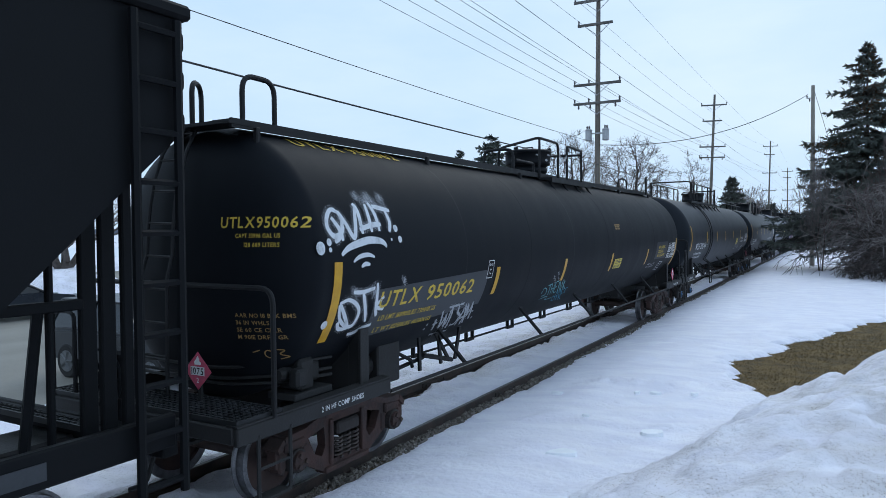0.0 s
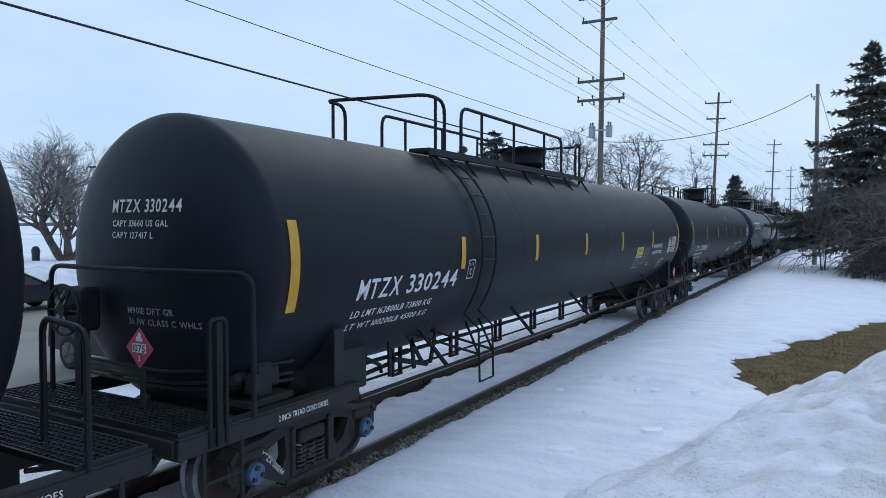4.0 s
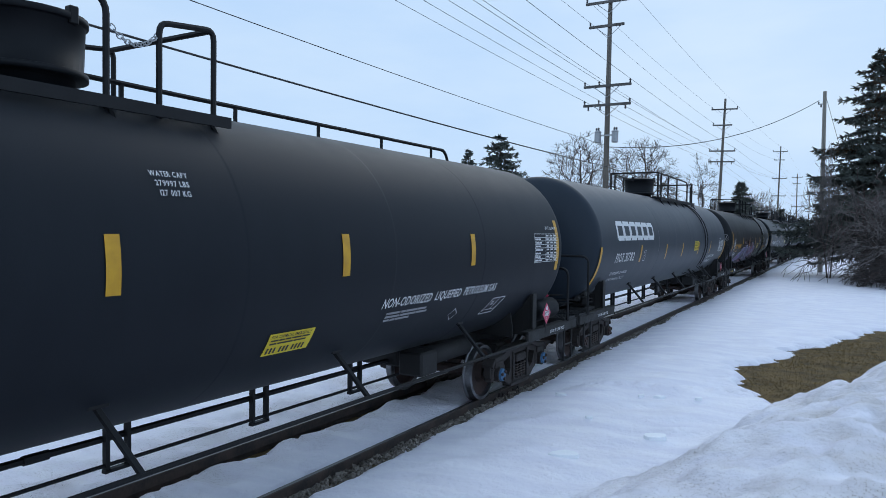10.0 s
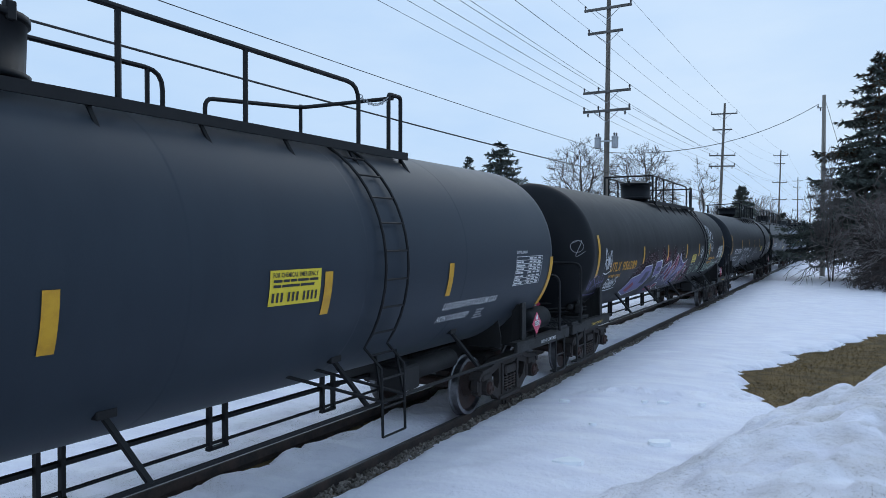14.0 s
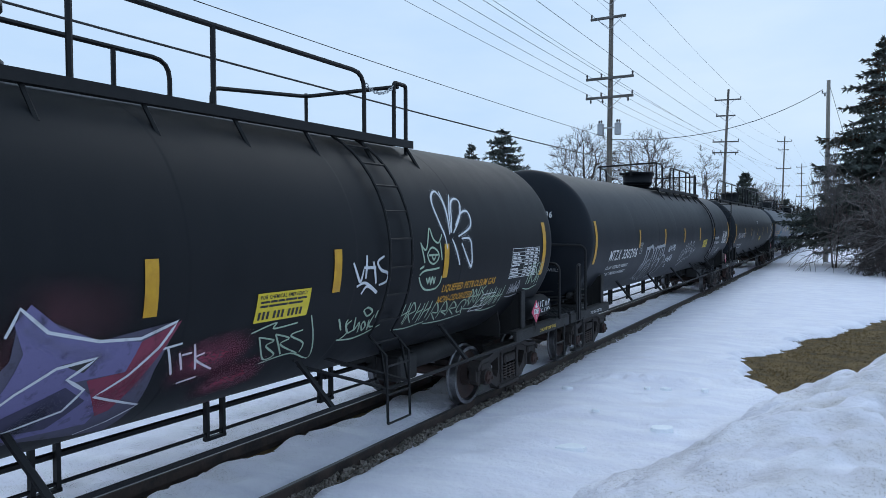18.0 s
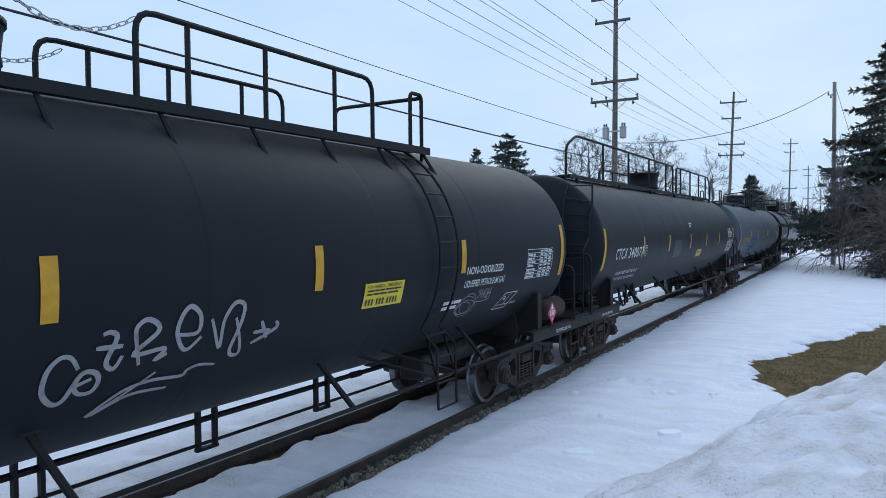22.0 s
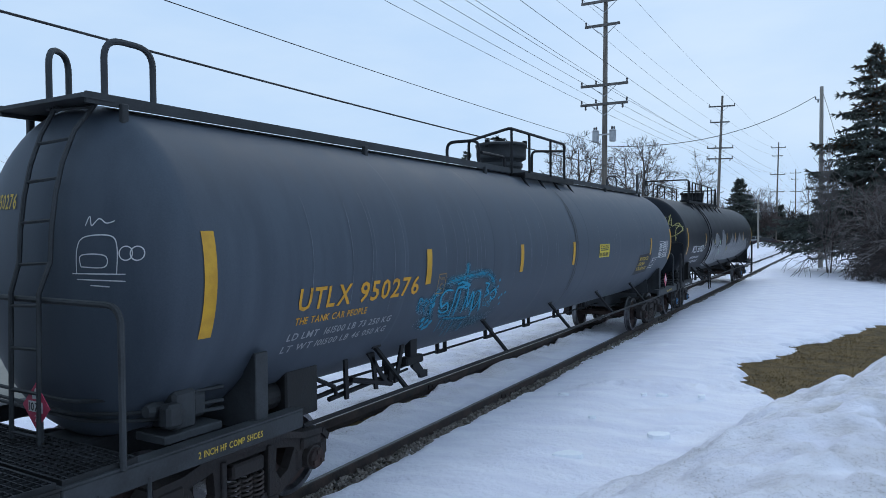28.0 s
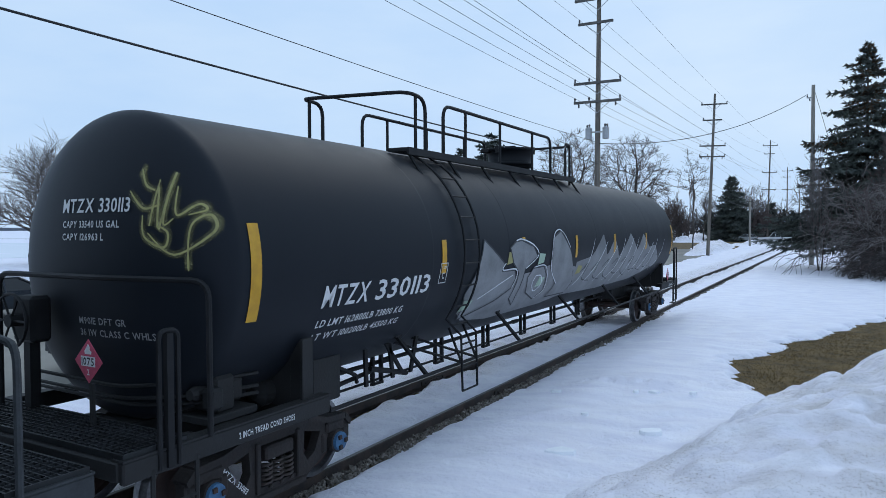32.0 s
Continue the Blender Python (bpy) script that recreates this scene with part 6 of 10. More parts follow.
def frame_mark(truck, text, col):
    """The car's number stencilled aslant on the sideframe."""
    turn = radians(-45)
    c, s = math.cos(turn), math.sin(turn)
    surf = lambda a, b, lift=0.0: (1.092 + lift, -0.74 + a * c - b * s, 0.58 + a * s + b * c)
    lettering("lettering", text, 0.055, surf, 0, 0, col, truck, width=0.42)


def bonnet(car, y, spec):
    bm = bmesh.new()
    prof = [(3.93, 0.40), (4.04, 0.40), (4.05, 0.50), (4.10, 0.50), (4.11, 0.46), (4.50, 0.475), (4.51, 0.50), (4.56, 0.50), (4.57, 0.44), (4.60, 0.30), (4.61, 0.05)]
    if spec.get("bowl"):
        prof = [(3.88, 0.37), (4.03, 0.37), (4.035, 0.41), (4.08, 0.41), (4.085, 0.445), (4.13, 0.445), (4.135, 0.47), (4.18, 0.47), (4.19, 0.455), (4.43, 0.485), (4.435, 0.505), (4.48, 0.505), (4.485, 0.46), (4.50, 0.28), (4.505, 0.05)]
    if spec.get("drum"):
        prof = [(3.93, 0.40), (4.06, 0.40), (4.10, 0.43), (4.16, 0.43), (4.19, 0.40), (4.23, 0.44), (4.25, 0.49), (4.32, 0.50), (4.50, 0.50), (4.505, 0.52), (4.55, 0.52), (4.575, 0.46), (4.60, 0.28), (4.61, 0.05)]
    lathe(bm, prof, "z", 32, (0, y, 0))
    top = prof[-1][0]
    d = part("valve_bonnet", bm, spec.get("dome", BLACK2), car, smooth=False)
    for p in d.data.polygons:
        p.use_smooth = abs(p.normal.z) < 0.3
    for a in (20, 140, 260):
        bm = bmesh.new()
        c, s = math.cos(radians(a)) * 0.47, math.sin(radians(a)) * 0.47
        box(bm, c - 0.04, c + 0.04, y + s - 0.04, y + s + 0.04, top - 0.14, top + 0.01, 0.01)
        part("lug", bm, PIPE, d)
    bm = bmesh.new()
    if spec.get("bowl"):
        box(bm, -0.46, -0.28, y - 0.50, y - 0.28, top - 0.12, top - 0.03, 0.02)
        part("hinge", bm, PIPE, d)
    bm = bmesh.new()
    tube(bm, bent([(-0.12, y, top - 0.01), (-0.12, y, top + 0.04), (0.12, y, top + 0.04), (0.12, y, top - 0.01)], 0.03, 3), 0.012, 5)
    part("lid_handle", bm, PIPE, d)


def platform(car, y0, y1, x0=0.52, x1=0.84, z=3.93):
    for s in (1, -1):
        bm = bmesh.new()
        grating(bm, min(s * x0, s * x1), max(s * x0, s * x1), y0, y1, z + 0.02, 0.08)
        box(bm, min(s * x1, s * (x1 + 0.03)), max(s * x1, s * (x1 + 0.03)), y0, y1, z - 0.08, z + 0.02)
        d = part("roof_platform", bm, PIPE, car)
        n = int((y1 - y0) / 1.2) + 1
        for i in range(n + 1):
            y = y0 + 0.1 + (y1 - y0 - 0.2) * i / n
            bm = bmesh.new()
            tube(bm, [(s * 0.80, y, z - 0.05), (s * 1.02, y, z - 0.37)], 0.022, 5)
            part("bracket", bm, PIPE, d)


X_R, Z_R, Z_F = 0.76, 4.70, 3.88


def post_pair(x, y, z=None):
    return ((x, y, Z_R if z is None else z), (x, y, Z_F))


def roof_short(car, y0, y1, yb, rearward):
    """Platform by the bonnet with bent rails; rearward: the long part lies behind the bonnet."""
    platform(car, y0, y1)
    k = 1 if rearward else -1
    ya, yz = (yb - 0.55, y1 - 0.05) if rearward else (yb + 0.5, y0 + 0.15)
    for s in (1, -1):
        x = s * X_R
        # rail along the middle of the platform
        a, b = yb + k * 1.2, yb + k * 4.5
        if not rearward:
            a, b = y0 + 1.15, yb + 0.35
        rail_run("roof_rail", car, [(x, a, Z_F), (x, a, Z_R), (x, b, Z_R), (x, b, Z_F)], [post_pair(x, a + (b - a) * f) for f in (0.16, 0.45, 0.78)], bend=0.2)
    # cage at the bonnet end or the ladder end
    if rearward:
        rail_run("roof_rail", car, [(X_R, yb + 0.1, Z_F), (X_R, yb + 0.1, Z_R), (X_R, yb - 0.75, Z_R + 0.02), (-0.93, yb - 1.24, 4.62), (-0.93, yb - 0.35, 4.58), (-0.93, yb - 0.35, 3.64)], [((X_R, yb - 0.69, Z_R), (X_R, yb - 0.69, Z_F)), ((-0.86, yb - 1.20, 4.62), (-0.86, yb - 1.20, 3.68))], bend=0.12)
        chain(car, (-0.90, yb - 0.35, 4.48), (-0.45, yb - 0.25, 4.42), 0.12)
        e = y1 - 0.05
    else:
        c0, c1 = y0 + 0.15, y0 + 0.62
        rail_run("roof_rail", car, [(X_R, c1, Z_F), (X_R, c1, Z_R), (X_R, c0, Z_R + 0.04), (-X_R, c0 - 0.5, Z_R), (-X_R, c0, Z_R), (-X_R, c0, Z_F)], [post_pair(X_R, c0 + 0.2), post_pair(-X_R, c0 - 0.3)], bend=0.2)
        e = y1 - 0.05
    rail_run("roof_rail", car, [(X_R, e - 0.28, Z_F), (X_R, e - 0.28, Z_R - 0.02), (X_R, e, Z_R - 0.02), (X_R, e, Z_F - 0.1)], [], bend=0.08)
    rail_run("roof_rail", car, [(X_R, e - 0.02, Z_R - 0.06), (-X_R, e - 0.02, Z_R - 0.06), (-X_R, e - 0.02, Z_F)], [], bend=0.12)
    if rearward:
        chain(car, (X_R, yb + 0.1, Z_R - 0.1), (X_R, yb + 1.2, Z_R - 0.08), 0.20)
        chain(car, (-X_R, yb + 0.3, Z_R - 0.1), (-X_R, yb + 1.45, Z_R - 0.08), 0.20)
    else:
        chain(car, (X_R, yb + 0.35, Z_R - 0.15), (X_R, e - 0.28, Z_R - 0.08), 0.18)


def roof_cage(car, y0, y1, yb):
    """Square-cornered rails right round a platform behind the bonnet."""
    platform(car, y0, y1)
    for s in (1, -1):
        x = s * X_R
        end = y1 - 0.95 if s > 0 else y1 - 2.6
        rail_run("roof_rail", car, [(x, y0, Z_R + 0.03), (x, end, Z_R), (x, end, Z_F)], [post_pair(x, y) for y in (y0 + 0.02, y0 + 0.45, y0 + 1.5, y0 + 2.9) if y < end], bend=0.22)
    rail_run("roof_rail", car, [(X_R, y0, Z_R + 0.03), (-X_R, y0, Z_R + 0.03)], [post_pair(X_R, y0), post_pair(-X_R, y0)], bend=0.02)
    rail_run("roof_rail", car, [(X_R, y1 - 0.30, Z_F), (X_R, y1 - 0.30, Z_R), (X_R, y1 - 0.02, Z_R), (X_R, y1 - 0.02, Z_F - 0.12)], [], bend=0.05)
    rail_run("roof_rail", car, [(X_R, y1 - 0.2, Z_R - 0.04), (-X_R, y1 - 0.3, Z_R - 0.04), (-X_R, y1 - 2.0, Z_R - 0.2), (-X_R, y1 - 2.0, Z_F)], [post_pair(-X_R, y1 - 0.3)], bend=0.12)
    chain(car, (X_R, y1 - 0.97, Z_R - 0.1), (X_R, y1 - 0.30, Z_R - 0.05), 0.12)


def side_ladder(car, y, w=0.45, low=True):
    """Ladder bent over the shoulder of the tank and hung below the running rail."""
    b1, b0 = 1.62, -0.95
    l1, l2 = shell_arc(y, b1, b0, 0.07, 14), shell_arc(y + w, b1, b0, 0.07, 14)
    l1 += [(1.50, y, 1.35), (1.52, y, 0.58)]
    l2 += [(1.50, y + w, 1.35), (1.52, y + w, 0.58)]
    rung_ladder("side_ladder", car, (l1, l2), [0.06 + 0.94 * i / 11 for i in range(12)], PIPE)
    bm = bmesh.new()
    for q in (y, y + w):
        tube(bm, [(1.50, q, 0.98), (0.9, q - 0.9, 1.36)], 0.02, 5)
        tube(bm, [(1.50, q, 0.98), (0.9, q + 0.7, 1.36)], 0.02, 5)
    part("ladder_brace", bm, PIPE, car)


def end_ladder(car, x0, x1, top, material=None, y=-1.56):
    """Ladder up the leading head to the roof walk."""
    def line(x):
        pts = [(x, y - 0.02, 1.15), (x, y, 2.35)]
        for i in range(6):
            z = 2.6 + (top - 2.6) * i / 5
            yy = head(x, min(z, 3.9) - ZC)[1] - 0.10
            pts.append((x, max(min(yy, -0.9), y), z))
        return pts
    rung_ladder("end_ladder", car, (line(x0), line(x1)), [0.02 + 0.96 * i / 8 for i in range(9)], material or PIPE, 0.02)


def roof_walk(car, y0, y1, x=0.62, material=None, hoops=True):
    """Full-length walkway along the top of the tank with end hoops."""
    m = material or PIPE
    for s in (1, -1):
        bm = bmesh.new()
        box(bm, min(s * (x - 0.26), s * x), max(s * (x - 0.26), s * x), y0, y1, 3.95, 3.985, 0.008)
        box(bm, min(s * x, s * (x + 0.03)), max(s * x, s * (x + 0.03)), y0, y1, 3.895, 3.99)
        w = part("roof_walkway", bm, m, car)
        n = 5
        for i in range(n + 1):
            y = y0 + 0.3 + (y1 - y0 - 0.6) * i / n
            bm = bmesh.new()
            box(bm, s * 0.70 - 0.03, s * 0.70 + 0.03, y - 0.03, y + 0.03, 3.74, 3.92, 0.01)
            part("bracket", bm, m, w)
    for ya in (y0, y1):
        bm = bmesh.new()
        box(bm, -0.66, 0.66, ya - 0.05, ya + 0.25, 3.93, 3.965)
        part("end_step", bm, m, car)
    if hoops:
        for ya, k in ((y0, 1), (y1, -1)):
            for s in (1, -1):
                bm = bmesh.new()
                p, q = ((0.62, ya + k * 0.18), (0.62 if k > 0 else 0.72, ya + k * 0.65)) if s > 0 else ((-0.04, ya + k * 0.10), (-0.24, ya + k * 0.40))
                tube(bm, bent([(*p, 3.90), (*p, 4.46), (*q, 4.46), (*q, 3.90)], 0.17, 6), 0.028, 8)
                part("grab_hoop", bm, m, car)


def dome_cage(car, yb, joined=False):
    """Rail cage round the bonnet of a car with a roof walk; joined: one long rail on the near side."""
    z = 4.71
    far = (-0.55, yb - 0.35)
    near = [(*far, 3.85), (*far, z - 0.08), (0.66, yb - 1.02, z)]
    if joined:
        rail_run("roof_rail", car, near + [(0.66, yb + 1.82, z), (0.66, yb + 1.82, 3.88)], [((0.66, yb + q, z), (0.66, yb + q, 3.88)) for q in (-0.95, -0.12, 1.0)], bend=0.10)
        rail_run("roof_rail", car, [(0.2, yb + 1.1, 3.9), (0.2, yb + 1.1, 4.52), (0.62, yb + 1.8, 4.56)], [], bend=0.12)
    else:
        rail_run("roof_rail", car, near + [(0.66, yb + 0.13, z), (0.66, yb + 0.13, 3.88)], [((0.66, yb - 0.97, z), (0.66, yb - 0.97, 3.88))], bend=0.16)
        rail_run("roof_rail", car, [(0.66, yb + 0.70, 3.88), (0.66, yb + 0.70, z), (0.66, yb + 1.72, z - 0.03), (0.66, yb + 1.72, 3.88)], [], bend=0.10)
        rail_run("roof_rail", car, [(0.66, yb + 1.68, z - 0.12), (-0.1, yb + 1.3, z - 0.14), (-0.1, yb + 1.3, 3.9)], [], bend=0.10)
        chain(car, (0.66, yb + 0.14, 4.55), (0.66, yb + 0.70, 4.50), 0.16)
    rail_run("roof_rail", car, [(-0.05, yb - 2.1, 3.9), (-0.05, yb - 2.1, 4.38), (0.56, yb - 2.08, 4.38), (0.56, yb - 2.08, 3.9)], [], bend=0.14)
    rail_run("roof_rail", car, [(0.60, yb - 2.05, 4.17), (0.60, yb - 1.15, 4.17), (0.60, yb - 1.15, 3.95)], [], bend=0.06)
    platform(car, yb - 0.9, yb + 1.7, 0.60, 0.88, 3.88)


def top_rail_full(car, y0, y1, yb):
    """Single handrail along the far shoulder of the roof and a cage at the bonnet."""
    ps = [y0 + 1.55 * (i + 0.9) for i in range(int((y1 - y0) / 1.55))]
    pts = [(-0.25, y0 - 0.2, 3.4), (-0.25, y0 - 0.2, 4.12), (-0.10, y0 + 0.2, 4.32), (-0.10, yb - 0.75, 4.32), (-0.10, yb - 0.6, 4.02)]
    rail_run("roof_rail", car, pts, [((-0.10, y, 4.32), (-0.10, y, 3.95)) for y in ps if y < yb - 0.8], bend=0.15)
    pts = [(-0.55, yb + 0.7, 3.85), (-0.55, yb + 0.7, 4.30), (-0.55, y1 - 0.3, 4.30), (-0.55, y1, 3.7)]
    rail_run("roof_rail", car, pts, [((-0.55, y, 4.30), (-0.55, y, 3.85)) for y in ps if y > yb + 0.9], bend=0.15)
    for s in (1, -1):
        rail_run("roof_rail", car, [(s * 0.7, yb - 1.2, 4.0), (s * 0.7, yb - 1.0, Z_R - 0.05), (s * X_R, yb, Z_R + 0.02), (s * X_R, yb + 0.25, Z_R - 0.05), (s * X_R, yb + 0.25, Z_F - 0.12)], [((s * X_R, yb - 0.95, Z_R - 0.05), (s * X_R, yb - 0.95, Z_F))], bend=0.2)
        rail_run("roof_rail", car, [(s * X_R, yb + 0.75, Z_F - 0.12), (s * X_R, yb + 0.75, Z_R - 0.1), (s * X_R, yb + 1.35, Z_R - 0.02), (s * X_R, yb + 1.35, Z_F - 0.1)], [], bend=0.1)
    rail_run("roof_rail", car, [(X_R, yb + 1.3, Z_R - 0.04), (-X_R, yb + 1.3, Z_R - 0.04)], [], bend=0.02)
    platform(car, yb - 0.9, yb + 1.4, 0.62, 0.92, 3.83)
    chain(car, (X_R, yb + 0.25, Z_R - 0.2), (X_R, yb + 0.75, Z_R - 0.2), 0.15)


def brake_wheel(car, x, y, z, material):
    x, z = x + 0.12, z - 0.06
    bm = bmesh.new()
    tube(bm, [(x + 0.25 * math.cos(t), y, z + 0.25 * math.sin(t)) for t in [k * math.pi / 12 for k in range(24)]], 0.016, 6, closed=True)
    for k in range(6):
        t = k * math.pi / 3
        tube(bm, [(x, y, z), (x + 0.25 * math.cos(t), y, z + 0.25 * math.sin(t))], 0.011, 5)
    lathe(bm, [(y - 0.03, 0.06), (y + 0.12, 0.06)], "y", 12, (x, 0, z))
    part("brake_wheel", bm, material, car, "round hand brake wheel")
    bm = bmesh.new()
    box(bm, x - 0.16, x + 0.16, y + 0.10, y + 0.30, z - 0.22, z + 0.22, 0.03)
    box(bm, x - 0.05, x + 0.05, y + 0.14, y + 0.24, 1.1, z - 0.2)
    part("brake_gear_box", bm, material, car)


CARS = []


def shape_of(spec):
    """Sets the height of the axis and the depth of the heads for what is put on a tank next."""
    global SHIFT, HEAD
    SHIFT, HEAD = spec.get("rise", 0.0), spec.get("dish", 0.52)


def tank_car(u0, L, spec, label):
    """A pressure tank car; its origin is on the rails under the leading truck."""
    shape_of(spec)
    car = thing("tank_car", label, "tank car", "tank cars of the train")
    CARS.append((car, u0))
    gear = spec.get("gear", GEAR)
    rg = random.Random(int(u0 * 10))
    seams = [L * (i + 1) / 7 + rg.uniform(-0.1, 0.1) for i in range(6)]
    tank = part("tank", tank_mesh(L, spec["paint"], seams), None, car)
    car_end(car, L, True, gear, spec)
    car_end(car, L, False, gear, spec)
    lead = add_truck(car, 0, spec.get("caps", "brown"), spec.get("frame", "frame"))
    if spec.get("number"):
        frame_mark(lead, spec["number"], WHITE)
    if "gear_y" in spec:
        under_gear(car, spec["gear_y"])
    add_truck(car, L, spec.get("caps", "brown"), spec.get("frame", "frame"))
    long_rails(car, L, spec.get("struts", [L * (i + 0.75) / 5.5 for i in range(5)]), spec.get("hangers", [3.1 + 1.84 * i for i in range(int((L - 4.5) / 1.84))]), gear, spec.get("single", False))
    if spec.get("single") and spec.get("slack", 2.98):
        slack_adjuster(car, spec.get("slack", 2.98))
    yb = spec.get("bonnet", L / 2)
    bonnet(car, yb, spec)
    placard(car, pose(spec.get("plx", 0.40), -1.56, 1.70 if spec.get("mt") else 1.45))
    placard(car, pose(1.44, L + spec.get("pl_rear", 0.35), 1.36, 0, 0, 90))
    bm = bmesh.new()
    box(bm, spec.get("plx", 0.40) - 0.02, spec.get("plx", 0.40) + 0.02, -1.55, -1.52, 1.12, 1.5)
    part("placard_holder", bm, gear, car)
    bm = bmesh.new()
    box(bm, 1.40, 1.43, L + spec.get("pl_rear", 0.35) - 0.02, L + spec.get("pl_rear", 0.35) + 0.02, 1.0, 1.32)
    part("placard_holder", bm, gear, car)
    big, small = spec["stripes"]
    tape = spec.get("tape", YELLOW)
    stripe(tank, big[0], big[1] - 0.45, big[1] + 0.45, 0.132, tape)
    stripe(tank, L - big[0] + 0.02, big[1] - 0.45, big[1] + 0.45, 0.132, tape)
    for a in small[1:]:
        stripe(tank, a, small[0] - 0.22, small[0] + 0.22, 0.12, tape)
    ch = flat_x(1.437, 0, 0)
    lettering("lettering", spec.get("shoes", "2 INCH HF COMP SHOES"), 0.055, ch, -0.85, 0.985, spec.get("shoe_col", WHITE), car, width=0.72)
    lettering("lettering", spec.get("shoes", "2 INCH HF COMP SHOES"), 0.055, ch, L + 0.55, 0.985, spec.get("shoe_col", WHITE), car, width=0.72)
    car["shell"] = (SHIFT, HEAD)
    return car, tank


def marks(tank, mark, number, col, a, b, w, cap=0.22, lines=(), la=0.0, lb=-0.75, lw=1.5, slant=0.0, lcap=0.085, lcol=None):
    n = len(mark) / (len(mark) + len(number) + 0.6)
    lettering("lettering", mark, cap, side, a, b, col, tank, width=w * n * 1.0, slant=slant)
    lettering("lettering", number, cap, side, a + w * (n + 0.07), b, col, tank, width=w * (0.93 - n), slant=slant)
    for i, ln in enumerate(lines):
        lettering("lettering", ln, lcap, side, la, lb - i * 0.165, lcol or col, tank, width=lw, slant=slant)


def head_marks(tank, text, col, x, z, w, sub=(), low=(), cap=0.15, lowx=None, lowcol=None, k=1.0):
    lettering("lettering", text, cap, head, x, z - ZC, col, tank, width=w)
    for i, ln in enumerate(sub):
        lettering("lettering", ln, 0.062, head, x + 0.02, z - ZC - 0.14 - 0.115 * i, col, tank, width=min(0.047 * len(ln), w))
    for i, ln in enumerate(low):
        lettering("lettering", ln, 0.062 * k, head, lowx if lowx is not None else x, 1.97 - ZC - 0.11 * k * i, lowcol or DIM, tank, width=0.052 * k * len(ln))

SM = [2.72, 5.4, 8.08, 10.82, 13.9]
B = {}
# car with a grey repainted band and white tags
car, tank = tank_car(4.55, 16.13, dict(gear_y=0.12, single=True, slack=0, jack=0.0, paint=SOOT, bonnet=8.05, drum=True, stripes=((-0.63, -0.43), [-0.45, 3.32, 6.40, 9.6, 13.07]), frame="frame_red", tape=YELLOW, shoes="2 IN HF COMP SHOES", plx=0.46), "sooty black tank car with yellow lettering and white graffiti tags")
B[1] = (car, tank)
roof_walk(car, -1.25, 16.65)
dome_cage(car, 8.05)
end_ladder(car, -0.40, 0.02, 3.95)
car, tank = tank_car(24.88, 16.7, dict(gear_y=0.0, jack=0.15, number="MTZX 330244", paint=BLACK, bonnet=8.2, mt=True, dish=0.48, bowl=True, stripes=((-0.68, -0.05), [-0.03] + SM), caps="blue", shoes="2 INCH TREAD COND SHOES"), "clean black tank car with white lettering and a mid-length ladder")
B[2] = (car, tank)
roof_short(car, 2.85, 9.8, 8.2, False)
side_ladder(car, 3.17)
car, tank = tank_car(45.70, 15.77, dict(reservoir=True, jack=0.0, paint=BLACK, bonnet=7.9, stripes=((-0.66, 0.08), [0.06, 2.35, 5.14, 7.71, 10.36, 13.2]), caps="blue"), "clean black tank car with a handrail along its roof")
B[3] = (car, tank)
top_rail_full(car, -1.5, 16.2, 7.9)
end_ladder(car, -0.68, -0.25, 3.9)
car, tank = tank_car(65.65, 15.77, dict(struts=[3.0, 5.74, 8.48, 11.24, 13.9], hangers=[3.0, 4.85, 6.7, 8.5, 10.34, 12.2], reservoir=True, jack=-0.18, paint=SLATE, rise=0.045, bonnet=7.95, stripes=((-0.86, -0.46), [-0.23, 2.54, 5.45, 7.8, 10.6, 13.1]), tape=YELLOW, dome=BLACK2), "dark slate-grey tank car with large white block lettering")
B[4] = (car, tank)
roof_cage(car, 7.3, 13.0, 7.95)
side_ladder(car, 11.5)
car, tank = tank_car(85.58, 15.84, dict(reservoir=True, paint=BLACK2, bonnet=7.95, stripes=((-0.55, -0.08), [-0.13, 3.2, 5.98, 8.75, 10.92, 13.11]), tape=YELLOW, shoe_col=GOLD), "black tank car covered in violet and pale green graffiti")
B[5] = (car, tank)
roof_cage(car, 7.1, 13.3, 7.95)
side_ladder(car, 11.75)
car, tank = tank_car(105.48, 16.47, dict(reservoir=True, red_reservoir=True, jack=0.15, number="MTZX 330296", paint=BLACK, bonnet=8.12, mt=True, dish=0.48, bowl=True, stripes=((-0.68, -0.05), [-0.03, 2.75, 5.5, 8.14, 10.75, 13.62]), shoes="2 INCH TREAD COND SHOES"), "black tank car with white lettering and pale outline tags")
B[6] = (car, tank)
roof_short(car, 7.3, 13.8, 8.12, True)
side_ladder(car, 12.9)
car, tank = tank_car(125.90, 15.5, dict(gear_y=-0.4, single=True, hangers=[1.75 + 1.84 * i for i in range(7)], jack=0.05, number="CTCX 340077", paint=BLACK, bonnet=7.75, stripes=((-0.80, -0.13), [-0.11, 2.26, 4.94, 7.79, 10.44, 13.0]), shoes="2 INCH HF COMP SHOES", frame="frame_red"), "black tank car with a full roof walkway and railing")
B[7] = (car, tank)
roof_walk(car, -0.6, 15.6, hoops=False)
rail_run("roof_rail", car, [(0.62, -0.75, 3.9), (0.62, -0.75, 4.58), (0.62, -0.15, 4.86), (0.62, 9.2, 4.86), (0.62, 9.2, 3.95)], [((0.62, y, 4.86), (0.62, y, 3.9)) for y in (1.75, 3.95, 6.1, 8.2)], bend=0.2, r=0.03)
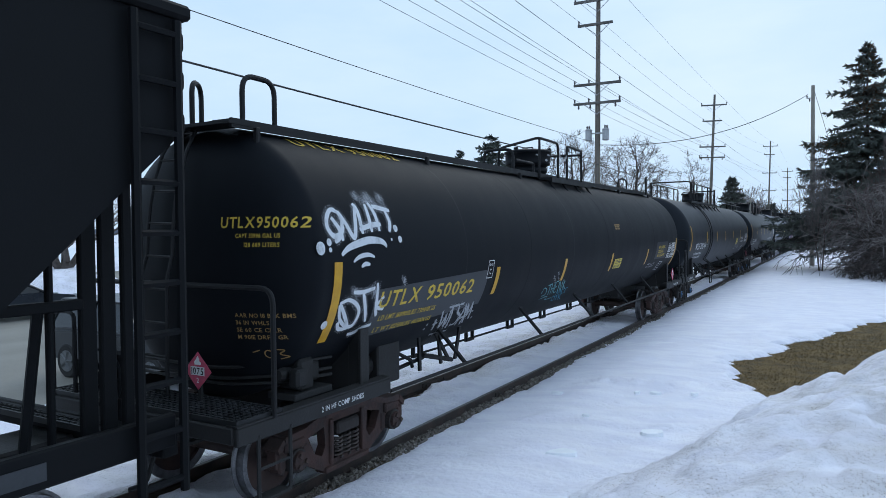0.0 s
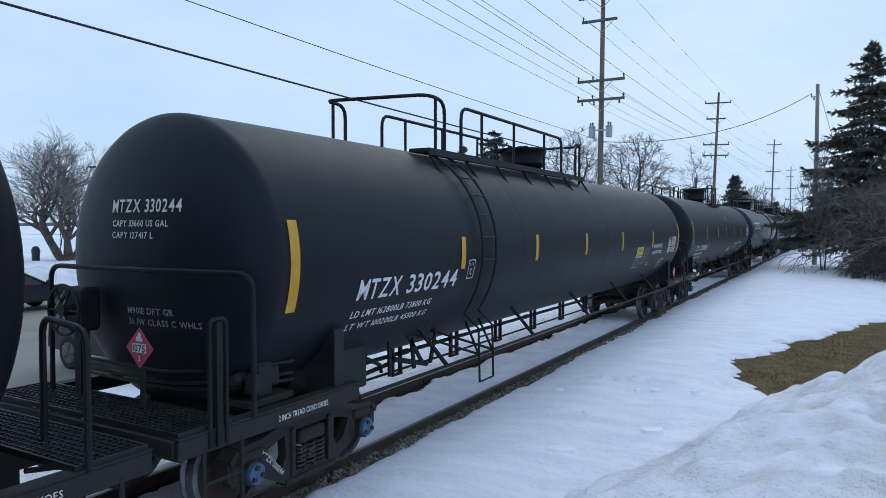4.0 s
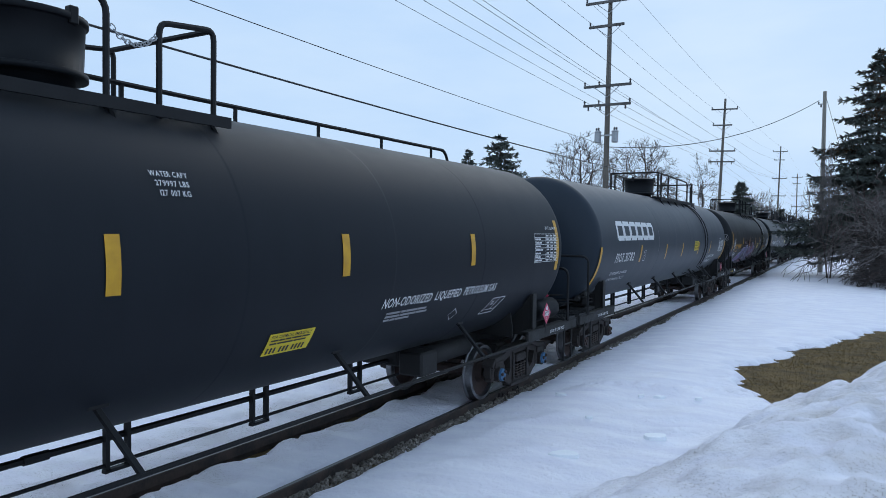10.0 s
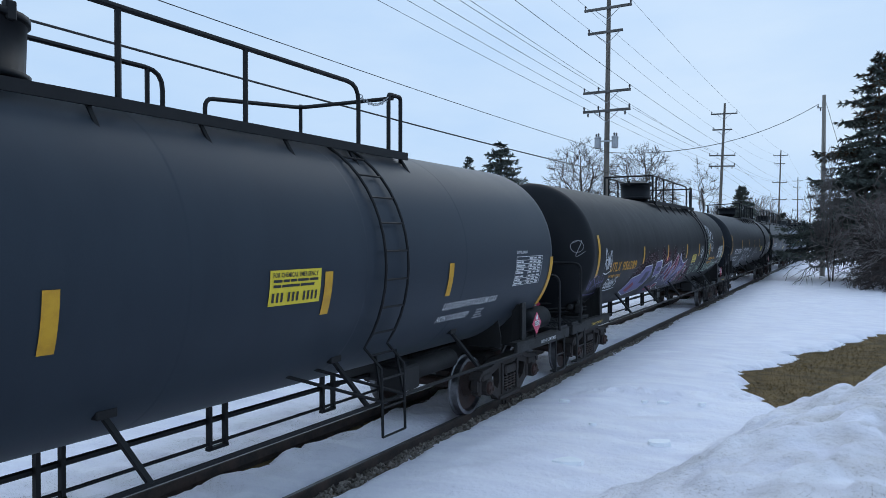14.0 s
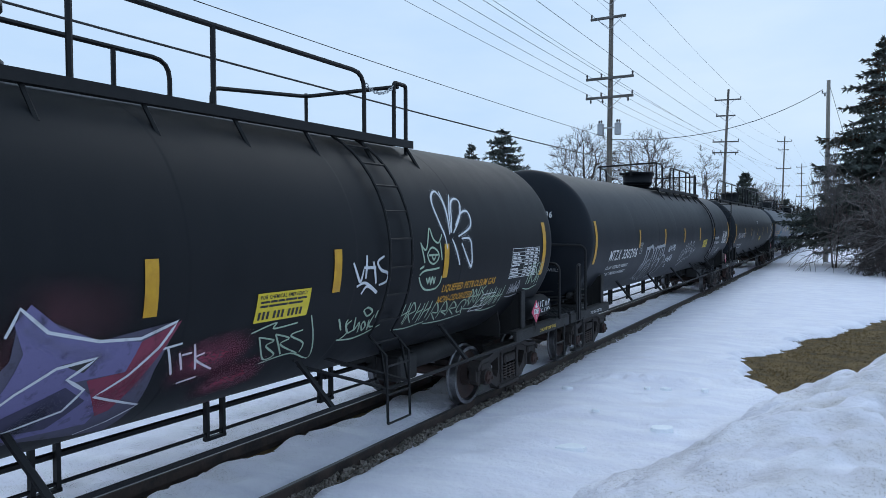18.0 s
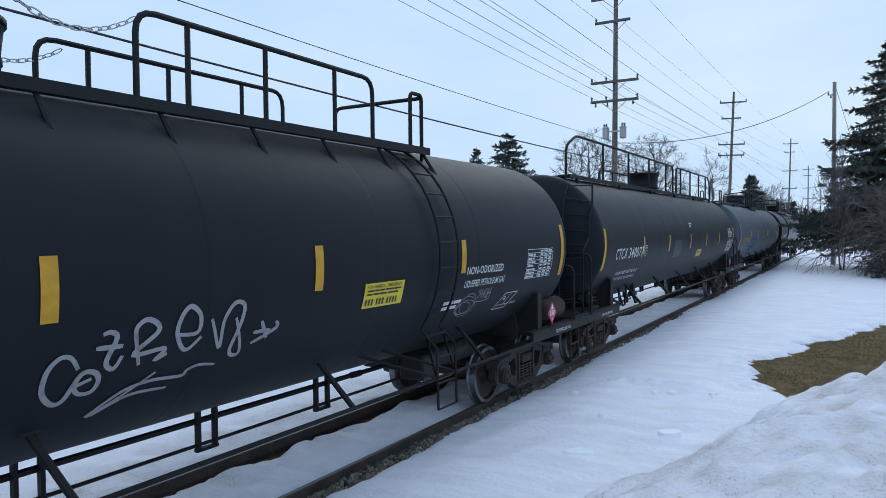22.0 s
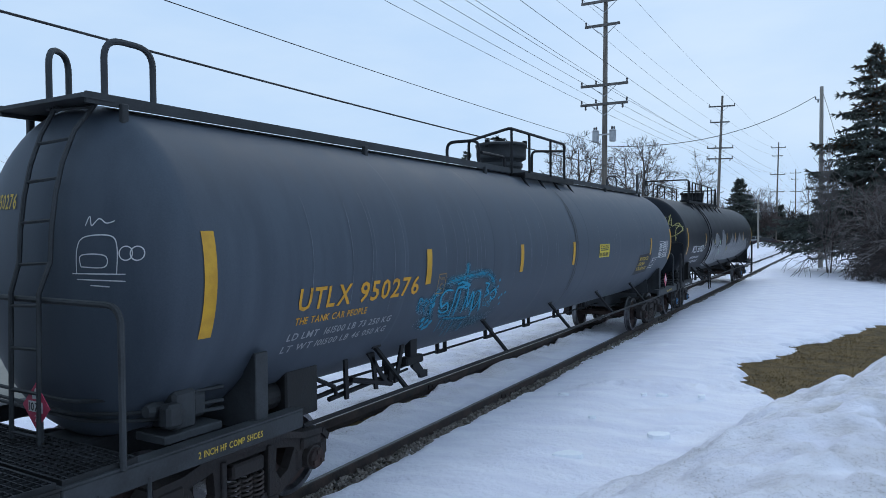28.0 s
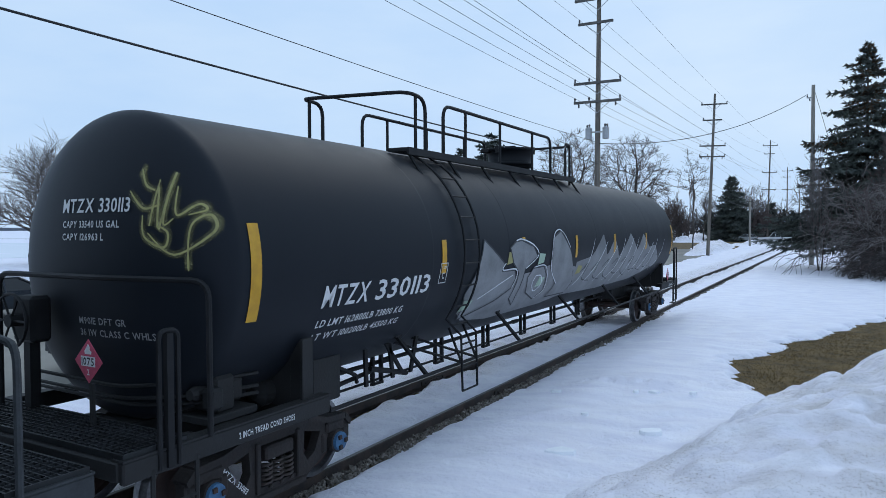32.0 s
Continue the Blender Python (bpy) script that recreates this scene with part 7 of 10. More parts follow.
rail_run("roof_rail", car, [(0.62, 9.7, 3.95), (0.62, 9.7, 4.86), (0.62, 15.5, 4.86), (0.62, 15.9, 4.6), (0.62, 16.0, 3.9)], [((0.62, y, 4.86), (0.62, y, 3.9)) for y in (10.4, 12.0, 13.6, 15.0)], bend=0.2, r=0.03)
rail_run("roof_rail", car, [(-0.62, 5.2, 3.95), (-0.62, 5.2, 4.55), (-0.62, 10.4, 4.55), (-0.62, 10.4, 3.95)], [((-0.62, y, 4.55), (-0.62, y, 3.9)) for y in (6.5, 9.0)], bend=0.2)
end_ladder(car, 0.78, 1.28, 3.75)
car, tank = tank_car(145.36, 15.76, dict(gear_y=0.0, single=True, hangers=[3.5, 5.3, 7.1, 8.93, 10.7, 12.6], jack=-0.06, paint=GREY, gear=GREYGEAR, drum=True, bonnet=7.95, stripes=((-0.75, -0.09), [-0.1, 2.69, 5.57, 8.04, 14.13]), frame="frame", tape=YELLOW, dome=GREYGEAR, shoe_col=GOLD), "faded grey tank car with orange lettering and a turquoise tag")
B[8] = (car, tank)
roof_walk(car, -1.25, 16.3, material=GREYGEAR)
dome_cage(car, 7.95, True)
end_ladder(car, 0.06, 0.46, 3.95, GREYGEAR)
car, tank = tank_car(165.30, 16.6, dict(gear_y=0.0, jack=0.15, number="MTZX 330113", paint=BLACK, bonnet=8.2, mt=True, dish=0.48, bowl=True, stripes=((-0.68, -0.05), [-0.03] + SM), caps="blue", shoes="2 INCH TREAD COND SHOES"), "last black tank car with a silver mural along its flank")
B[9] = (car, tank)
roof_short(car, 2.85, 9.8, 8.2, False)
side_ladder(car, 3.17)


# ---- lettering and spray paint on the cars ----
def ring(x, y, r, n=10, k=1.0):
    return [(x + r * math.cos(2 * math.pi * i / n), y + k * r * math.sin(2 * math.pi * i / n)) for i in range(n + 1)]


def dots(name, pts, r, a, b, s, material, parent, surf=side):
    verts, faces = [], []
    for x, y in pts:
        n = len(verts)
        verts.append(surf(a + x * s, b + y * s, 0.001))
        verts += [surf(a + x * s + r * math.cos(t), b + y * s + r * math.sin(t), 0.001) for t in [2 * math.pi * k / 12 for k in range(12)]]
        faces += [(n, n + 1 + k, n + 1 + (k + 1) % 12) for k in range(12)]
    return part(name, raw_mesh(name, verts, faces, material), material, parent)


# hand-drawn letters as strokes in a unit square
HAND = {"A": [[(0, 0), (0.45, 1), (0.9, 0)], [(0.2, 0.4), (0.7, 0.42)]], "E": [[(0.8, 0.95), (0.1, 0.9), (0.3, 0.5), (0.05, 0.1), (0.8, 0.1)], [(0.25, 0.5), (0.6, 0.52)]], "H": [[(0.05, 0), (0.1, 1)], [(0.7, 0), (0.78, 1)], [(0.08, 0.45), (0.75, 0.5)]], "K": [[(0.05, 0), (0.1, 1)], [(0.8, 0.95), (0.1, 0.45), (0.85, 0)]], "C": [[(0.8, 0.85), (0.3, 1.0), (0.0, 0.5), (0.3, 0.0), (0.8, 0.1)]]}


def hand(word, w, h, rise=0.0, seed=1):
    """A word in quick hand-drawn capitals, w wide and h high."""
    rg = random.Random(seed)
    cell = w / len(word)
    out = []
    for i, ch in enumerate(word):
        dy, k = rg.uniform(-0.08, 0.08) * h + rise * i / len(word), rg.uniform(0.85, 1.1)
        out += [[(cell * (i + 0.05 + 0.88 * x) + rg.uniform(-0.02, 0.02) * cell + 0.12 * y * h, dy + y * h * k) for x, y in ln] for ln in HAND[ch]]
    return out


def field(name, pts, material, parent, label="", lift=0.0, surf=side):
    """A filled painted shape on the shell, cut into bands so that it follows the curve."""
    bm = bmesh.new()
    vs = [bm.verts.new((*p, 0)) for p in pts]
    bmesh.ops.triangle_fill(bm, use_beauty=True, edges=[bm.edges.new((vs[i], vs[(i + 1) % len(vs)])) for i in range(len(vs))])
    for k in range(-22, 22):
        bmesh.ops.bisect_plane(bm, geom=bm.verts[:] + bm.edges[:] + bm.faces[:], plane_co=(0, k * 0.08, 0), plane_no=(0, 1, 0))
    for v in bm.verts:
        v.co = surf(v.co.x, v.co.y, lift)
    return part(name, bm, material, parent, label)


def scrawl(seed, n, w, h):
    """An unreadable tag: looping strokes like quick handstyle letters."""
    rg = random.Random(seed)
    out = []
    for i in range(n):
        x = w * (i + 0.15) / n
        lw = w / n
        kind = rg.randrange(5)
        j = lambda: rg.uniform(-0.12, 0.12) * h
        if kind == 0:
            out.append([(x, j()), (x + 0.1 * lw, h + j()), (x + 0.8 * lw, 0.5 * h + j()), (x + 0.15 * lw, 0.45 * h), (x + 0.95 * lw, j())])
        elif kind == 1:
            out.append([(x + 0.8 * lw, h + j()), (x + 0.1 * lw, 0.75 * h + j()), (x + 0.8 * lw, 0.4 * h + j()), (x, j())])
        elif kind == 2:
            out.append([(x, 0.9 * h + j()), (x + 0.25 * lw, j()), (x + 0.5 * lw, 0.7 * h), (x + 0.7 * lw, j()), (x + 1.0 * lw, h + j())])
        elif kind == 3:
            out.append(ring(x + 0.45 * lw, 0.5 * h, 0.42 * lw, 8, 0.42 * h / (0.42 * lw)))
            out.append([(x + 0.5 * lw, 0.5 * h), (x + 1.0 * lw, -0.1 * h)])
        else:
            out.append([(x + 0.1 * lw, j()), (x + 0.15 * lw, h + j())])
            out.append([(x + 0.8 * lw, j()), (x + 0.75 * lw, h + j())])
            out.append([(x, 0.45 * h), (x + 0.95 * lw, 0.55 * h + j())])
    out.append([(0.0, -0.22 * h), (w * 0.5, -0.30 * h), (w * 1.05, -0.15 * h)])
    return out


UT = "NON-ODORIZED", "LIQUEFIED", "PETROLEUM GAS"

def flake(bm, surf, a, b, w, h):
    """A ragged flake of bare primer."""
    rg = random.Random(int(a * 100))
    rim = [bm.verts.new(surf(a + w * 0.5 * math.cos(i * 0.628) * rg.uniform(0.6, 1.2), b + h * 0.5 * math.sin(i * 0.628) * rg.uniform(0.5, 1.3), 0.002)) for i in range(10)]
    bm.faces.new(rim)


# first car
car, tank = B[1]
SHIFT, HEAD = car["shell"]
head_marks(tank, "UTLX950062", GOLD, 0.56, 2.87, 0.86, (), ("AAR NO 18 BRK BMS", "36 IN WHLS", "SE 60 CE CPLR", "M 901E DRFT GR"), 0.11, 0.70, RUSTYSTENCIL, 0.68)
lettering("lettering", "CAPT 33996 GAL US", 0.042, head, 0.74, 2.77 - ZC, GOLD, tank, width=0.46)
lettering("lettering", "128 689 LITERS", 0.042, head, 0.84, 2.68 - ZC, GOLD, tank, width=0.36)
patch_between("repainted_band", zigzag([(0.1, -0.96), (3.0, -0.80)]), zigzag([(0.1, -0.33), (3.0, -0.25)]), side, 0.12, 2.98, 0.12, 8, PATCH, tank, "dull grey repainted band", -0.003)
marks(tank, "UTLX", "950062", GOLD, 0.2, -0.56, 2.36, 0.20, ("LD LMT 160900LBS 73000KGS", "LT WT 102100LBS 46300KGS"), 0.3, -0.74, 1.32, 0.12, 0.07)
plate_box(tank, 2.94, -0.38)
patch_between("repainted_band", lambda a: -0.57, lambda a: -0.06, side, 14.1, 15.55, 0.12, 8, BLACK, tank, "black repainted panel", -0.003)
bars("maker_stencil", [[0.2, 0.22], [0.16, 0.2], [0.18, 0.2]], 0.03, side, 9.83, 0.42, RUSTYSTENCIL, tank)
for a, b, w, h in ((7.72, 4.44, 0.12, 0.03), (8.02, 4.45, 0.16, 0.035), (7.92, 4.33, 0.10, 0.05), (8.34, 4.40, 0.06, 0.06), (8.06, 4.30, 0.07, 0.02)):
    drum = lambda u, v, lift=0.0: (math.sqrt(max(0.503 ** 2 - (u - 8.05) ** 2, 0)) + lift, u, v)
    chip = bmesh.new()
    flake(chip, drum, a, b, w, h)
    part("paint_chip", chip, DIM, car)
lettering("lettering", "UTLX 950062", 0.20, side, -0.42, 1.56, GOLD, tank, width=2.1)
for k, (ln, w) in enumerate(zip(UT, (0.84, 0.68, 0.98))):
    lettering("lettering", ln, 0.085, side, 14.36, -0.26 - 0.12 * k, GOLD, tank, width=w)
hazard_table(tank, 15.68, -0.12, 1.04, 0.47)
for k, ln in enumerate(("FIBERGLASS INSULATION", "DO NOT EXCEED 450 F")):
    lettering("lettering", ln, 0.05, side, 13.5, -0.73 - 0.08 * k, DIM, tank, width=0.86)
stub_box(tank, 14.80, -0.97)
emergency_sign(tank, 9.85, -0.62, 0.62, 0.24)
strokes("spray_tag", [[(-0.55, 0.58), (-0.64, 0.57), (-0.73, 0.47), (-0.74, 0.37), (-0.66, 0.29), (-0.54, 0.32), (-0.49, 0.43), (-0.51, 0.54), (-0.59, 0.57)], [(-0.65, 0.49), (-0.56, 0.37), (-0.52, 0.24)], [(-0.66, 0.23), (-0.57, 0.28), (-0.48, 0.39)], [(-0.51, 0.56), (-0.43, 0.43), (-0.32, 0.27), (-0.24, 0.48), (-0.18, 0.65)], [(-0.21, 0.66), (-0.16, 0.59), (-0.16, 0.41), (-0.16, 0.31)], [(0.02, 0.66), (0.02, 0.48), (0.02, 0.33)], [(-0.2, 0.36), (0.04, 0.41), (0.22, 0.42)], [(0.09, 0.68), (0.15, 0.55), (0.17, 0.34)], [(0.15, 0.64), (0.28, 0.62), (0.48, 0.59)], [(0.37, 0.61), (0.41, 0.45), (0.36, 0.33)]], 0.06, side, 0, 0, 1.0, SPRAYW, tank, "white spray-painted tag", 0.35)
mist("spray_haze", [[(-0.55, 0.58), (-0.64, 0.57), (-0.73, 0.47), (-0.74, 0.37), (-0.66, 0.29), (-0.54, 0.32), (-0.49, 0.43), (-0.51, 0.54), (-0.59, 0.57)], [(-0.65, 0.49), (-0.56, 0.37), (-0.52, 0.24)], [(-0.66, 0.23), (-0.57, 0.28), (-0.48, 0.39)], [(-0.51, 0.56), (-0.43, 0.43), (-0.32, 0.27), (-0.24, 0.48), (-0.18, 0.65)], [(-0.21, 0.66), (-0.16, 0.59), (-0.16, 0.41), (-0.16, 0.31)], [(0.02, 0.66), (0.02, 0.48), (0.02, 0.33)], [(-0.2, 0.36), (0.04, 0.41), (0.22, 0.42)], [(0.09, 0.68), (0.15, 0.55), (0.17, 0.34)], [(0.15, 0.64), (0.28, 0.62), (0.48, 0.59)], [(0.37, 0.61), (0.41, 0.45), (0.36, 0.33)]], 0.149, MISTW, tank, "soft white overspray", -0.003)
strokes("spray_tag", [[(-0.57, 0.09), (-0.45, 0.16), (-0.25, 0.21), (-0.04, 0.24), (0.18, 0.22), (0.27, 0.16)]], 0.085, side, 0, 0, 1.0, SPRAYW, tank, "white curved spray strokes", 0.6)
strokes("spray_tag", [[(-0.37, 0.01), (-0.27, 0.06), (-0.11, 0.08), (0.02, 0.05)], [(-0.23, -0.05), (-0.16, -0.02), (-0.07, -0.03)]], 0.05, side, 0, 0, 1.0, SPRAYW, tank, "white curved spray strokes", 0.6)
strokes("spray_tag", [[(-0.54, -0.44), (-0.47, -0.61), (-0.31, -0.72), (-0.18, -0.72), (-0.15, -0.57), (-0.23, -0.47), (-0.39, -0.4), (-0.54, -0.43)], [(-0.52, -0.44), (-0.27, -0.73)], [(-0.33, -0.32), (-0.15, -0.33), (0.06, -0.3)], [(-0.15, -0.34), (-0.07, -0.49), (0.04, -0.71)], [(0.1, -0.25), (0.16, -0.53), (0.22, -0.66)], [(0.28, -0.42), (0.16, -0.53), (0.33, -0.58)], [(-0.21, -0.84), (-0.11, -0.84), (0.03, -0.79), (0.19, -0.77)], [(-0.49, -0.65), (-0.42, -0.74), (-0.27, -0.75)]], 0.05, side, 0, 0, 1.0, SPRAYW, tank, "white spray-painted tag", 0.3)
mist("spray_haze", [[(-0.54, -0.44), (-0.47, -0.61), (-0.31, -0.72), (-0.18, -0.72), (-0.15, -0.57), (-0.23, -0.47), (-0.39, -0.4), (-0.54, -0.43)], [(-0.52, -0.44), (-0.27, -0.73)], [(-0.33, -0.32), (-0.15, -0.33), (0.06, -0.3)], [(-0.15, -0.34), (-0.07, -0.49), (0.04, -0.71)], [(0.1, -0.25), (0.16, -0.53), (0.22, -0.66)], [(0.28, -0.42), (0.16, -0.53), (0.33, -0.58)], [(-0.21, -0.84), (-0.11, -0.84), (0.03, -0.79), (0.19, -0.77)], [(-0.49, -0.65), (-0.42, -0.74), (-0.27, -0.75)]], 0.127, MISTW, tank, "soft white overspray", -0.003)
strokes("spray_tag", [[(1.84, -1.03), (1.95, -1.01)], [(1.85, -0.93), (1.96, -1.16)], [(1.92, -0.8), (2.15, -1.19), (2.08, -0.87), (2.3, -1.22), (2.16, -0.81)], [(2.06, -0.76), (2.33, -0.75)], [(2.17, -0.75), (2.39, -1.2)], [(2.48, -0.74), (2.35, -0.75), (2.42, -0.89), (2.57, -0.97), (2.58, -1.14), (2.45, -1.15)], [(2.66, -1.19), (2.56, -0.76), (2.87, -1.17)], [(2.61, -1.06), (2.79, -0.97)], [(2.8, -1.19), (2.65, -0.77), (2.83, -1.03), (2.77, -0.75), (2.96, -1.09)], [(2.02, -1.27), (2.53, -1.28)]], 0.042, side, 0, 0, 1.0, SPRAYD, tank, "small white spray-painted tag", 0.2, sharp=True)
mist("spray_haze", [[(1.84, -1.03), (1.95, -1.01)], [(1.85, -0.93), (1.96, -1.16)], [(1.92, -0.8), (2.15, -1.19), (2.08, -0.87), (2.3, -1.22), (2.16, -0.81)], [(2.06, -0.76), (2.33, -0.75)], [(2.17, -0.75), (2.39, -1.2)], [(2.48, -0.74), (2.35, -0.75), (2.42, -0.89), (2.57, -0.97), (2.58, -1.14), (2.45, -1.15)], [(2.66, -1.19), (2.56, -0.76), (2.87, -1.17)], [(2.61, -1.06), (2.79, -0.97)], [(2.8, -1.19), (2.65, -0.77), (2.83, -1.03), (2.77, -0.75), (2.96, -1.09)], [(2.02, -1.27), (2.53, -1.28)]], 0.10, MISTG, tank, "soft grey overspray")
dots("spray_dot", [[(1.67, -1.0), (1.67, -1.08), (2.93, -0.93), (3.06, -1.08)]][0], 0.022, 0, 0, 1.0, SPRAYD, tank)
for (a, b), r in zip([(-0.9, 0.17), (-0.76, 0.23), (-0.75, 0.15), (0.38, 0.24), (-0.71, -0.65), (0.5, 0.37), (0.56, 0.24)], (0.07, 0.04, 0.026, 0.018, 0.05, 0.045, 0.042)):
    dots("spray_dot", [(a, b)], r, 0, 0, 1.0, SPRAYW, tank)

strokes("spray_tag", [[(5.68, -0.91), (5.67, -0.78), (5.85, -0.82), (5.93, -0.95), (5.77, -0.97)], [(5.83, -0.74), (6.02, -0.71)], [(5.93, -0.73), (6.11, -0.98)], [(6.02, -0.71), (6.21, -0.97)], [(6.14, -0.69), (6.29, -0.95)], [(6.11, -0.84), (6.21, -0.82)], [(6.33, -0.68), (6.2, -0.7), (6.37, -0.94), (6.49, -0.92)], [(6.27, -0.81), (6.36, -0.8)], [(6.56, -0.93), (6.39, -0.69), (6.69, -0.91), (6.55, -0.67)], [(6.64, -0.69), (6.81, -0.91)], [(6.73, -0.68), (6.73, -0.79), (6.96, -0.91)], [(5.79, -1.05), (6.13, -1.01), (6.16, -1.1), (6.51, -1.09)]], 0.024, side, 0, 0, 1.0, SPRAYM, tank, "pale teal spray-painted tag", 0.2)
strokes("spray_tag", [[(6.62, -1.02), (6.57, -0.91), (6.74, -1.01), (6.71, -0.9), (6.87, -1.02)], [(6.93, -0.91), (6.83, -0.92), (6.97, -1.04), (7.06, -1.02)], [(7.15, -1.05), (7.02, -0.91), (7.12, -0.89)], [(6.66, -1.18), (6.53, -1.05), (6.7, -1.1), (6.78, -1.2), (6.66, -1.19)], [(6.69, -1.07), (6.86, -1.05)], [(6.78, -1.06), (6.96, -1.22)], [(6.9, -1.06), (7.11, -1.23)], [(7.0, -1.04), (7.01, -1.13), (7.26, -1.23)]], 0.020, side, 0, 0, 1.0, SPRAYC, tank, "small teal spray-painted tag", 0.2)
mist("spray_haze", [[(5.9, -0.51), (6.19, -0.73)], [(6.11, -0.45), (6.28, -0.69)], [(6.39, -0.54), (6.4, -0.71)], [(6.65, -0.65), (6.55, -0.75)]], 0.09, MISTG, tank, "pale sprayed rays")
mist("spray_haze", [[(-0.1, 0.64), (0.1, 0.70), (0.32, 0.68)], [(0.14, 0.66), (0.12, 0.86)], [(0.34, 0.64), (0.42, 0.84)], [(-0.05, 0.68), (-0.1, 0.84)]], 0.20, MISTW, tank, "soft white overspray")
mist("spray_haze", [[(0.06, -0.42), (0.10, -0.20)], [(-0.34, -0.36), (-0.28, -0.26)], [(0.0, -0.36), (0.16, -0.36)], [(0.62, -0.30), (0.70, -0.22)]], 0.20, MISTW, tank, "soft white overspray")
strokes("chalk_mark", [ring(0, 0, 0.05, 8), [(0.10, 0.06), (0.18, 0.05), (0.12, 0.0), (0.19, -0.04), (0.10, -0.07)], [(-0.2, 0.02), (-0.1, 0.05)]], 0.012, head, 0.98, -0.90, 0.8, RUSTYSTENCIL, tank, "faint chalk mark", 0.2)

# second car
car, tank = B[2]
SHIFT, HEAD = car["shell"]
head_marks(tank, "MTZX 330244", WHITE, -0.33, 2.96, 0.97, ("CAPY 33660 US GAL", "CAPY 127417 L"), ("M901E DFT GR", "36 1W CLASS C WHLS"), 0.125, -0.1)
marks(tank, "MTZX", "330244", WHITE, 0.36, -0.48, 2.22, 0.23, ("LD LMT 162800LB 73800 KG", "LT WT 100200LB 45500 KG"), 0.35, -0.70, 1.7, 0.12)
plate_box(tank, 2.88, -0.40)
emergency_sign(tank, 12.28, -0.50, 0.68, 0.28)
lettering("lettering", UT[0], 0.105, side, 14.04, -0.28, WHITE, tank, width=1.1)
lettering("lettering", "LIQUEFIED PETROLEUM GAS", 0.095, side, 14.03, -0.46, WHITE, tank, width=1.22)
hazard_table(tank, 15.97, 0.0, 1.06, 0.47)
stub_box(tank, 15.23, -0.95)
strokes("spray_tag", [[(12.97, -0.63), (13.04, -0.51), (13.12, -0.54)], [(13.14, -0.62), (13.07, -0.47), (13.12, -0.4), (13.18, -0.42), (13.12, -0.45)], [(13.19, -0.64), (13.19, -0.35), (13.15, -0.3), (13.26, -0.25), (13.3, -0.3), (13.22, -0.35), (13.26, -0.54), (13.35, -0.66)], [(13.27, -0.36), (13.28, -0.5), (13.34, -0.51), (13.38, -0.66)], [(13.3, -0.3), (13.38, -0.28), (13.39, -0.35), (13.34, -0.37), (13.44, -0.57)], [(13.38, -0.31), (13.5, -0.26), (13.53, -0.39), (13.48, -0.46)], [(13.54, -0.46), (13.61, -0.41), (13.7, -0.51), (13.7, -0.64), (13.57, -0.67), (13.51, -0.58), (13.59, -0.55)], [(13.62, -0.28), (13.68, -0.31), (13.69, -0.37), (13.64, -0.39), (13.58, -0.35), (13.57, -0.3), (13.62, -0.28)]], 0.012, side, 0, 0, 1.0, DIM, tank, "thin grey outline tag", 0.1, lift=0)
strokes("spray_tag", [[(12.29, -0.59), (12.37, -0.54), (12.36, -0.65), (12.31, -0.7), (12.27, -0.65)], [(12.44, -0.54), (12.48, -0.58), (12.48, -0.63), (12.44, -0.62), (12.41, -0.57), (12.44, -0.54)], [(12.42, -0.6), (12.42, -0.7), (12.51, -0.77), (12.54, -0.69)], [(12.55, -0.78), (12.56, -0.6), (12.59, -0.54), (12.64, -0.62), (12.64, -0.75), (12.7, -0.78)], [(12.7, -0.77), (12.67, -0.58), (12.77, -0.58), (12.78, -0.69), (12.79, -0.79)], [(12.77, -0.58), (12.8, -0.52), (12.85, -0.61), (12.82, -0.67), (12.9, -0.67), (12.92, -0.79), (12.88, -0.81)], [(12.53, -0.55), (12.59, -0.56)], [(12.55, -0.52), (12.57, -0.6)]], 0.014, side, 0, 0, 1.0, DIM, tank, "thin grey outline tag", 0.1, lift=0)
bars("tag_writing", [[0.10, 0.11, 0.09]], 0.035, side, 13.04, -0.7, DIM, tank)
bars("tag_writing", [[0.16, 0.10, 0.14, 0.06]], 0.035, side, 12.3, -0.81, DIM, tank)
bars("small_stencil", [[0.16, 0.12], [0.14, 0.1]], 0.035, side, 13.75, -0.72, DIM, tank)

# third car
car, tank = B[3]
SHIFT, HEAD = car["shell"]
head_marks(tank, "CTCX 780058", WHITE, -0.56, 2.93, 1.06, ("CAPY 33620 GAL", "CAPY 127250 L"), ("SPRG 7 OC 6 6 IC D-5", "36 INCH CL C WHLS"), 0.13, -0.28)
marks(tank, "CTCX", "780058", WHITE, 0.30, -0.61, 2.32, 0.20, ("LD LMT 164300 LB 74550 KG", "LT WT 98700 LB 44750 KG"), 0.42, -0.80, 1.65, 0.14)
plate_box(tank, 2.89, -0.62)
stub_box(tank, -0.35, -0.62, 0.12, 0.22, DIM)
lettering("lettering", "NON-ODORIZED", 0.12, side, 11.15, -0.60, WHITE, tank, width=1.08, slant=0.2)
lettering("lettering", "LIQUEFIED", 0.12, side, 12.33, -0.595, WHITE, tank, width=0.68, slant=0.2)
lettering("lettering", "PETROLEUM GAS", 0.12, side, 13.11, -0.59, WHITE, tank, width=1.0, slant=0.2)
emergency_sign(tank, 9.42, -0.95, 0.64, 0.26)
hazard_table(tank, 15.41, 0.28, 1.05, 0.48)
lettering("lettering", "DOT 112J340W", 0.05, side, 15.95, 0.36, WHITE, tank, width=0.5)
stub_box(tank, 14.0, -1.02)
